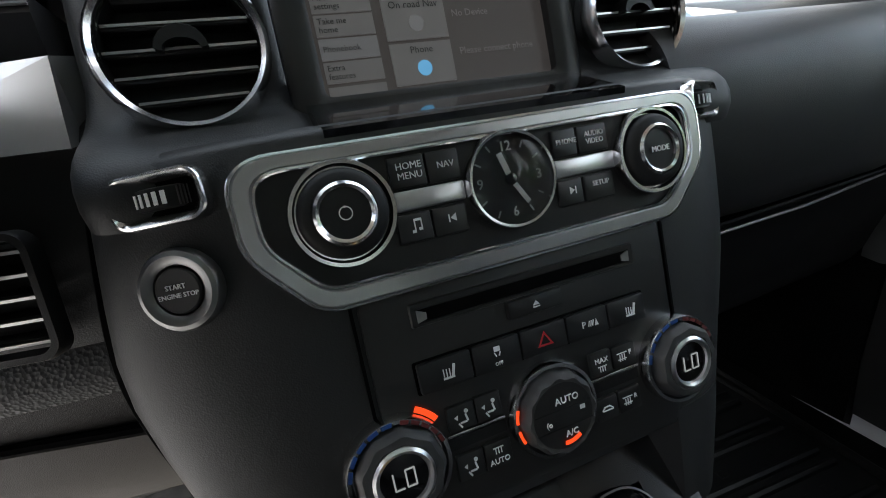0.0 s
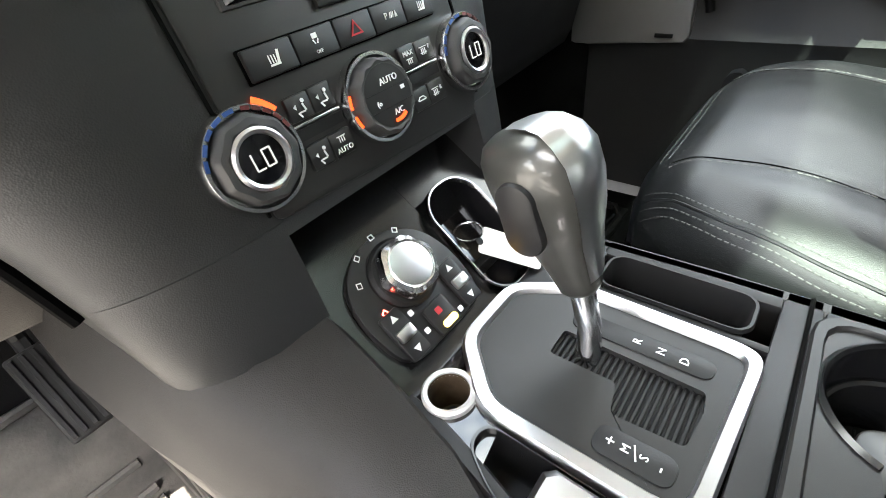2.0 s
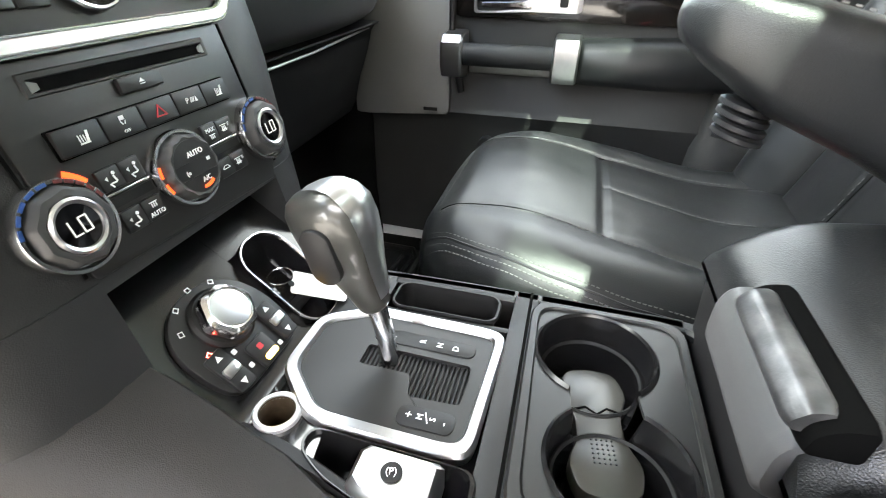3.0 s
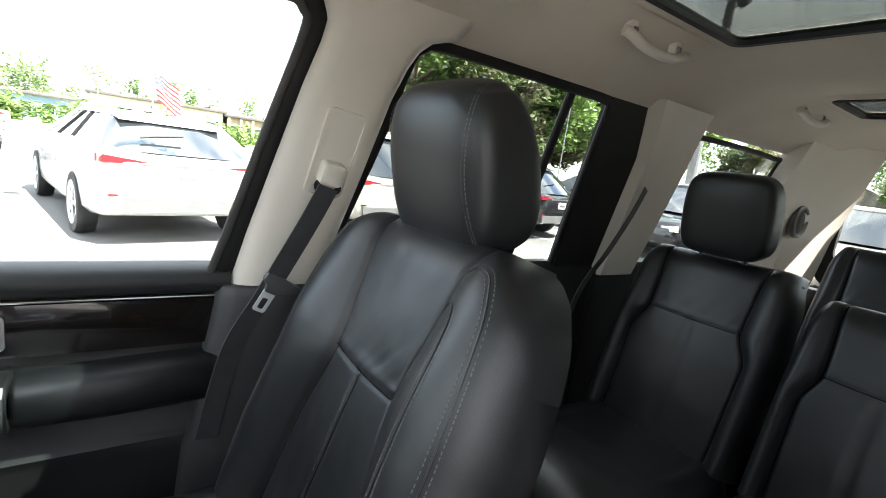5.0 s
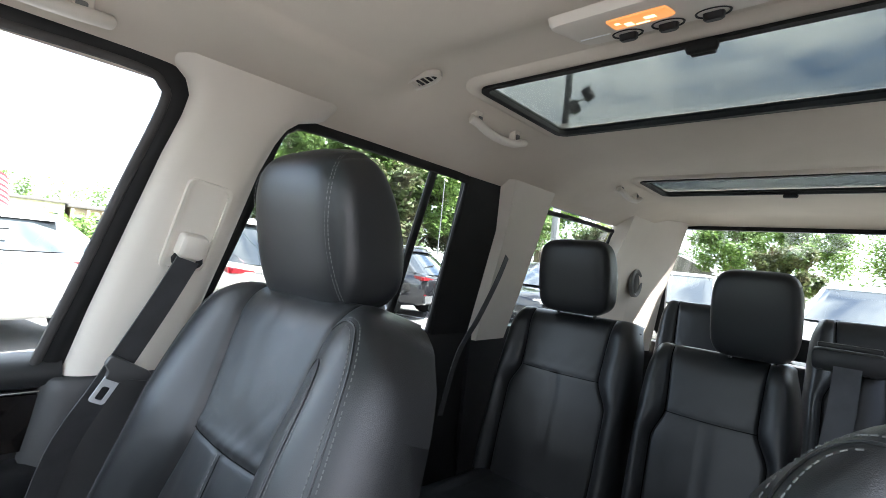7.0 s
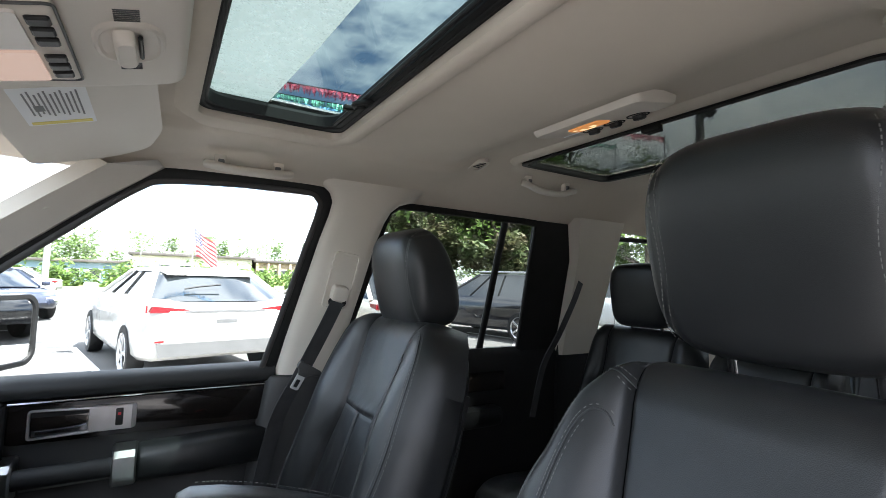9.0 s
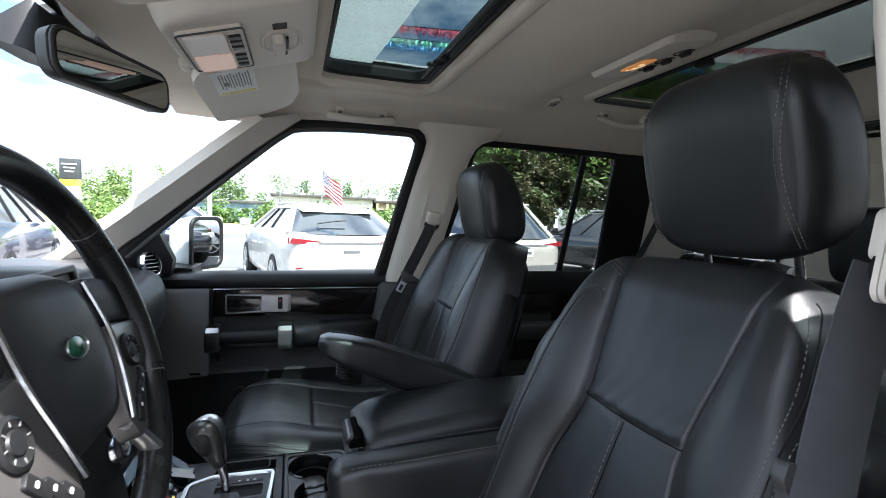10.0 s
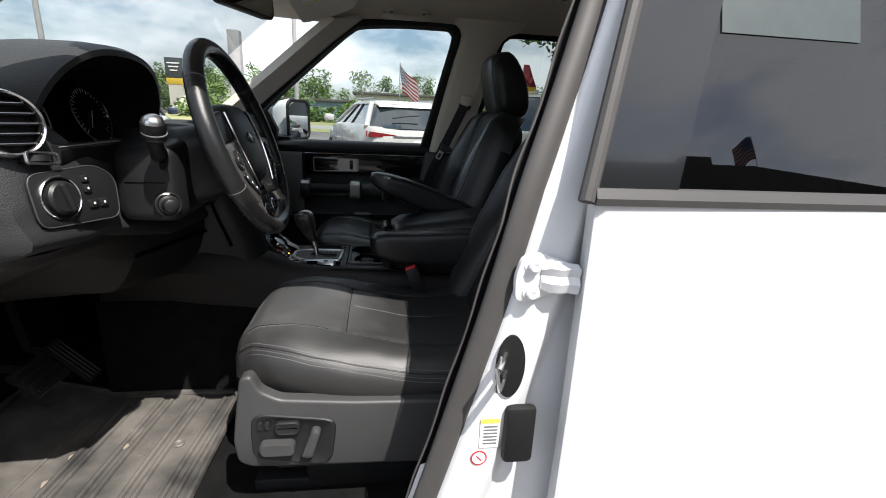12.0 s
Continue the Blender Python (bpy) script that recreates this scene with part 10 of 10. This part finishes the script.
def tree(seed, high, wide, material, label, per=230, size=0.15):
    rng = random.Random(seed)
    t = thing("tree", (0, 0, 0), label, "tree", "trees")
    trunk = [(0, 0, 0), (0.08, 0.03, high * 0.2), (-0.05, 0.05, high * 0.42), (0.1, 0, high * 0.75)]
    part("trunk", tube(smoothed(trunk, 5), [0.26 - 0.20 * i / 15 for i in range(16)], 10), BARK, t)
    clumps = []
    for k in range(9):
        a, f = 2 * math.pi * k / 9 + rng.uniform(-0.3, 0.3), rng.uniform(0.22, 0.65)
        r = wide * rng.uniform(0.55, 0.95) * (1.15 - f * 0.5)
        tip = Vector((r * math.cos(a), r * math.sin(a), high * (f + rng.uniform(0.08, 0.28))))
        base = Vector((0, 0, high * f))
        part("limb", tube(smoothed([base, base.lerp(tip, 0.5) + Vector((0, 0, 0.3)), tip], 4), [0.09 - 0.07 * i / 8 for i in range(9)], 6), BARK, t)
        for q in (0.55, 0.8, 1.0):
            c = base.lerp(tip, q) + Vector((rng.uniform(-0.4, 0.4), rng.uniform(-0.4, 0.4), rng.uniform(-0.2, 0.5)))
            clumps.append((c, rng.uniform(0.45, 0.95) * wide / 3))
    for k in range(22):
        a, f = rng.uniform(0, 2 * math.pi), rng.random()
        r = wide * math.sin(math.pi * (0.18 + 0.80 * f)) * rng.uniform(0.5, 1.0)
        clumps.append((Vector((r * math.cos(a), r * math.sin(a), high * (0.30 + 0.68 * f))), rng.uniform(0.5, 1.0) * wide / 3))
    part("crown", leaves(clumps, rng, per, size), material, t)
    BASES.pop(t.name, None)
    return t


t1 = tree(1, 9.5, 3.6, LEAF, "tall broad-leaved tree in full leaf behind the cars")
t2 = tree(2, 8.0, 3.2, LEAF, "broad-leaved tree in full leaf behind the cars")
t3 = tree(3, 5.0, 2.4, LEAF2, "low dark-leaved tree behind the cars")
t1.matrix_basis, t2.matrix_basis, t3.matrix_basis = pose(17, -9.0, 0), pose(16, -14.5, 0, 0, 0, 40), pose(15, -11.5, 0)
spots = ((t1, 20, -19, 70, 1.1), (t2, 29, -17, 10, 1.1), (t2, 14.5, -21, 200, 1.0), (t3, 18, -17, 120, 1.2), (t1, 15, -40, 150, 0.9), (t2, 8, -47, 250, 1.15), (t1, 3, -48, 20, 0.95), (t2, -4, -48, 90, 1.1), (t1, -14, -46, 170, 0.9), (t3, 3.5, -38, 60, 0.9), (t3, -7, -40, 30, 0.9), (t3, 14, -33, 10, 1.0), (t2, -16, -42, 100, 0.9), (t3, 16, -8.0, 260, 0.8), (t2, 24, -12, 330, 1.1), (t1, 26, -22, 300, 1.2), (t1, 20, -34, 340, 1.2), (t2, -17, -24, 10, 1.1))
for t, x, y, a, s in spots:
    c = copy_thing(t, pose(x, y, 0, 0, 0, a) @ Matrix.Scale(s, 4))


def woods(name, x, y0, y1, high, seed, along_x=False):
    rng = random.Random(seed)
    clumps = []
    n = int(abs(y1 - y0) / 1.8)
    for k in range(n):
        q = y0 + (y1 - y0) * (k + rng.random()) / n
        top = high * rng.uniform(0.55, 1.0)
        for z in (0.25, 0.5, 0.75, 0.95):
            p = (q + rng.uniform(-1, 1), x + rng.uniform(-2, 2), top * z) if along_x else (x + rng.uniform(-2, 2), q + rng.uniform(-1, 1), top * z)
            clumps.append((p, rng.uniform(1.0, 1.9)))
    solid(name, leaves(clumps, rng, 130, 0.25), LEAF, "distant line of green trees", "trees", kind="stuff")


woods("far_trees", 90, 70, -90, 8.0, 5)
woods("far_trees", 66, 30, 8, 5.5, 6)
woods("hedge", 52, 20, -25, 1.4, 8)
woods("rear_trees", -74, -60, 60, 12.0, 7, True)
woods("front_trees", 95, -80, 90, 11, 9, True)

# buildings
STUCCO = mat("cream_stucco", (0.62, 0.58, 0.52), 0.8, var=0.08, vscale=0.6, grain=30, bump=0.2)
BRICK = mat("tan_brick", (0.36, 0.28, 0.21), 0.85, var=0.15, vscale=1, grain=30, bump=0.3)
BLUEWALL = mat("blue_cladding", (0.16, 0.24, 0.34), 0.5, var=0.08, vscale=0.5, bump=0)
ROOFING = mat("dark_roofing", (0.07, 0.062, 0.058), 0.8, var=0.2, vscale=1, grain=20, bump=0.5)


def building(x, y, w, d, h, wall, label, n, roof=ROOFING, fins=False, flip=1):
    b = thing("building", (x, y, 0), label, "building", "far buildings")
    part("wall", box((x, y, h / 2), (d, w, h)), wall, b)
    part("roof", box((x, y, h + 0.12), (d + 0.8, w + 0.8, 0.30), 0.05), roof, b)
    for k in range(n):
        yy = y + w * ((k + 0.5) / n - 0.5)
        wd = part("window", box((x - flip * d / 2, yy, h * 0.48), (0.10, w / n * 0.62, h * 0.45)), SATIN, b)
        part("pane", box((x - flip * (d / 2 + 0.03), yy, h * 0.48), (0.08, w / n * 0.55, h * 0.40)), CARGLASS, wd)
        if fins:
            part("fin", box((x - flip * (d / 2 + 0.15), yy + w / n * 0.5, h * 0.5), (0.35, 0.25, h * 0.95)), wall, b)
    return b


building(64, -2.5, 12, 10, 3.3, STUCCO, "long cream shop building across the road", 6)
building(63, -13.5, 9, 9, 3.0, BRICK, "low tan office building with fins", 7, fins=True)
building(66, 9.5, 14, 10, 2.3, BLUEWALL, "low blue clad shop building", 8)
building(72, -32, 16, 12, 3.6, STUCCO, "pale flat-roofed building across the road", 6)
building(78, 46, 18, 12, 3.0, BRICK, "tan shop building across the road", 6)
hs = building(16, -64, 9, 8, 2.8, STUCCO, "small house behind the trees", 3, flip=-1)
part("gable_roof", loft([[(11.2, y, 2.9), (16, y, 5.0), (20.8, y, 2.9)] for y in (-69, -59)]), ROOFING, hs)
sh = thing("showroom", (-16, -8, 0), "low showroom with a dark pitched roof", "building")
part("wall", box((-18, -11, 2.0), (12, 26, 4.0)), BRICK, sh)
part("roof", loft([[(x, y, z) for y, z in ((-30, 4.0), (-30, 4.2), (-10.3, 6.75), (-6, 6.75), (3, 6.7), (3, 4.0))] for x in (-11.4, -24.5)]), ROOFING, sh)
part("roof_box", box((-11.8, -8.6, 6.85), (0.6, 0.9, 0.42), 0.02), ROOFING, sh)
for k in range(6):
    wd = part("window", box((-11.95, -21 + 4.2 * k, 1.7), (0.1, 3.4, 2.4)), SATIN, sh)
    part("pane", box((-11.90, -21 + 4.2 * k, 1.7), (0.08, 3.1, 2.2)), CARGLASS, wd)

# flags
FL_RED = mat("flag_red", (0.15, 0.010, 0.016), 0.8, bump=0.1, grain=200)
FL_WHITE = mat("flag_white", (0.30, 0.295, 0.29), 0.8, bump=0.1, grain=200)
FL_BLUE = mat("flag_blue", (0.025, 0.035, 0.13), 0.8, bump=0.1, grain=200)


def flag(x, y, z0, z1, long, away, label, flown=0.92, drop=0.55):
    f = thing("flag", (x, y, z0), label, "flag", "flags")
    hoist = min(long * 0.75, z1 - z0)
    part("pole", tube([(x, y, z0), (x, y, z1 + 0.03)], 0.014, 8), SATIN, f)
    def cloth(u, v):
        s = u * long
        return Vector((x + away[0] * s * flown + 0.06 * math.sin(7 * u + 2 * v), y + away[1] * s * flown + 0.05 * math.sin(5 * u + v) - (0.92 - flown) * 0.3 * v, z1 - 0.03 - hoist * v - drop * long * u ** 1.3 + 0.03 * math.sin(8 * u)))
    for k in range(13):
        u0 = 0.40 if k < 7 else 0.0
        rows = [[cloth(u0 + (1 - u0) * i / 14, (k + j) / 13) for i in range(15)] for j in (0, 1)]
        bm = loft(rows, False)
        bmesh.ops.solidify(bm, geom=bm.faces[:], thickness=0.004)
        part("stripe", bm, FL_WHITE if k % 2 else FL_RED, f)
    bm = loft([[cloth(0.40 * i / 8, 7 / 13 * j / 4) for i in range(9)] for j in range(5)], False)
    bmesh.ops.solidify(bm, geom=bm.faces[:], thickness=0.004)
    part("canton", bm, FL_BLUE, f)
    dots = []
    for a in range(5):
        for b in range(6):
            p = cloth(0.40 * (b + 0.5) / 6, 7 / 13 * (a + 0.5) / 5)
            dots.append(box(p, (0.03, 0.03, 0.03)))
    tagged(part("stars", join(*dots), FL_WHITE, f), kind="stuff")
    return f


flag(11.9, 0.03, 0.0, 2.56, 0.95, (0.3, -0.95), "striped national flag hanging limp from a thin pole", 0.50, 0.45)
flag(8.0, -17.0, 0.0, 2.5, 1.0, (0.9, -0.4), "striped national flag on a thin pole")
flag(-12.2, -11.2, 6.6, 8.20, 1.05, (0.1, 0.99), "striped national flag over the showroom")
ff = thing("feather_banner", (17, -4.9, 0), "red and yellow feather banner", "banner")
part("pole", tube([(17, -4.9, 0), (17, -4.9, 3.2)], 0.025, 8), SATIN, ff)
YEL = mat("banner_yellow", (0.70, 0.45, 0.04), 0.8, bump=0.1)
for z0, z1, m in ((0.7, 1.5, FL_RED), (1.5, 2.5, YEL), (2.5, 3.3, FL_RED)):
    bm = loft([[(17.0 + o, -4.9 - 0.62 * k * lerp(((0.7, 0.85), (2.2, 1.0), (3.3, 0.35)), z), z) for k in (0, 0.5, 1)] for z, o in ((z0, 0), ((z0 + z1) / 2, 0.03), (z1, 0))], False)
    bmesh.ops.solidify(bm, geom=bm.faces[:], thickness=0.005)
    part("cloth", bm, m, ff)

# tinsel garlands strung over the car park
def garland(a, b, material, label, seed):
    rng = random.Random(seed)
    g = thing("garland", a, label, "garland", "garlands")
    a, b = Vector(a), Vector(b)
    def at(f):
        return a.lerp(b, f) - Vector((0, 0, 0.5 * math.sin(math.pi * f)))
    part("cord", tube([at(i / 24) for i in range(25)], 0.008, 5), RUBBER, g)
    vs = bmesh.new()
    for i in range(2600):
        p = at(rng.random())
        d = (b - a).normalized() * rng.uniform(0.004, 0.010)
        q = Vector((rng.uniform(-0.04, 0.04), rng.uniform(-0.04, 0.04), -rng.uniform(0.06, 0.16)))
        vs.faces.new([vs.verts.new(c) for c in (p - d, p + d, p + q + d * 0.6, p + q - d * 0.6)])
    tagged(part("fringe", vs, material, g, "shiny tinsel fringe"), kind="stuff")
    for q in (a, b) if seed == 1 else (b,):
        part("mast", tube([(q.x, q.y, 0), (q.x, q.y, q.z + 0.05)], 0.014, 8), GREYP, g)


garland((8.6, 11.0, 5.32), (8.5, -9.0, 5.32), mat("blue_tinsel", (0.05, 0.25, 0.55), 0.3, 0.3, bump=0), "bright blue tinsel fringe garland over the car park", 1)
garland((8.6, 11.0, 5.20), (5.8, -9.2, 4.90), mat("red_tinsel", (0.55, 0.05, 0.10), 0.3, 0.3, bump=0), "red tinsel fringe garland over the car park", 2)
garland((8.6, 11.0, 5.25), (7.1, -9.1, 5.00), mat("green_tinsel", (0.10, 0.40, 0.28), 0.3, 0.3, bump=0), "green tinsel fringe garland over the car park", 3)

# poles
def lamp_pole(x, y, h, label, heads=2, r=0.11, material=None, lamps_at=None):
    p = thing("street_lamp", (x, y, 0), label, "street lamp", "street lamps")
    part("pole", tube([(x, y, 0), (x, y, h)], [r, r * 0.73], 10), material or (BARK if heads == 0 else GREYP), p)
    z = lamps_at or h
    for k in range(heads):
        s = 1 if k % 2 else -1
        if lamps_at:
            part("arm", tube([(x, y, z - 0.5 + 0.35 * k), (x - 0.25 - 0.35 * k, y + 0.1, z - 0.45 + 0.35 * k)], 0.03, 6), GREYP, p)
            part("lamp_head", box((x - 0.32 - 0.42 * k, y + 0.1, z - 0.30 + 0.35 * k), (0.30, 0.22, 0.42), 0.06, 2, (0, 30, 0)), SIDEP, p, "dark floodlight head")
        else:
            part("arm", tube([(x, y, z - 0.1), (x + 0.1, y + s * 0.45, z - 0.05)], 0.03, 6), GREYP, p)
            part("lamp_head", box((x + 0.12, y + s * 0.65, z), (0.22, 0.40, 0.16), 0.04), GREYP, p)
    return p


lamp_pole(7.0, -12.75, 11.0, "tall lamp pole with two floodlights", 2, 0.13, None, 6.9)
lamp_pole(45, 2.27, 4.6, "distant lamp pole by the road", 1, 0.06)
lamp_pole(-12, -22, 9.0, "lamp pole behind the car", 2)
lamp_pole(14.8, -25.5, 8.0, "bare wooden utility pole", 0)
lamp_pole(37.0, 24.0, 11.0, "pale steel pole across the road", 0, 0.22, FL_WHITE)
lamp_pole(31.6, 6.0, 10.0, "slim white flagpole by the road", 0, 0.16, FL_WHITE)
sg = thing("roadside_sign", (60, 24.4, 0), "dark roadside sign on a pale post", "sign")
part("post", box((60, 24.4, 1.8), (0.5, 1.6, 3.6)), STUCCO, sg)
part("board", box((59.9, 24.4, 5.2), (0.5, 1.9, 2.2), 0.05), mat("sign_dark", (0.05, 0.055, 0.06), 0.5, bump=0), sg)
part("board_bars", join(*[box((59.6, 24.4, 5.7 - 0.4 * k), (0.05, 1.4 - 0.3 * k, 0.14)) for k in range(3)]), PRINT, sg)
part("lower_board", box((59.9, 24.4, 3.7), (0.4, 1.9, 0.7), 0.03), YEL, sg)
wp = thing("white_post", (12.5, 4.4, 0), "plain white square post", "post")
part("shaft", box((12.5, 4.4, 1.6), (0.3, 0.3, 3.2), 0.02), FL_WHITE, wp)
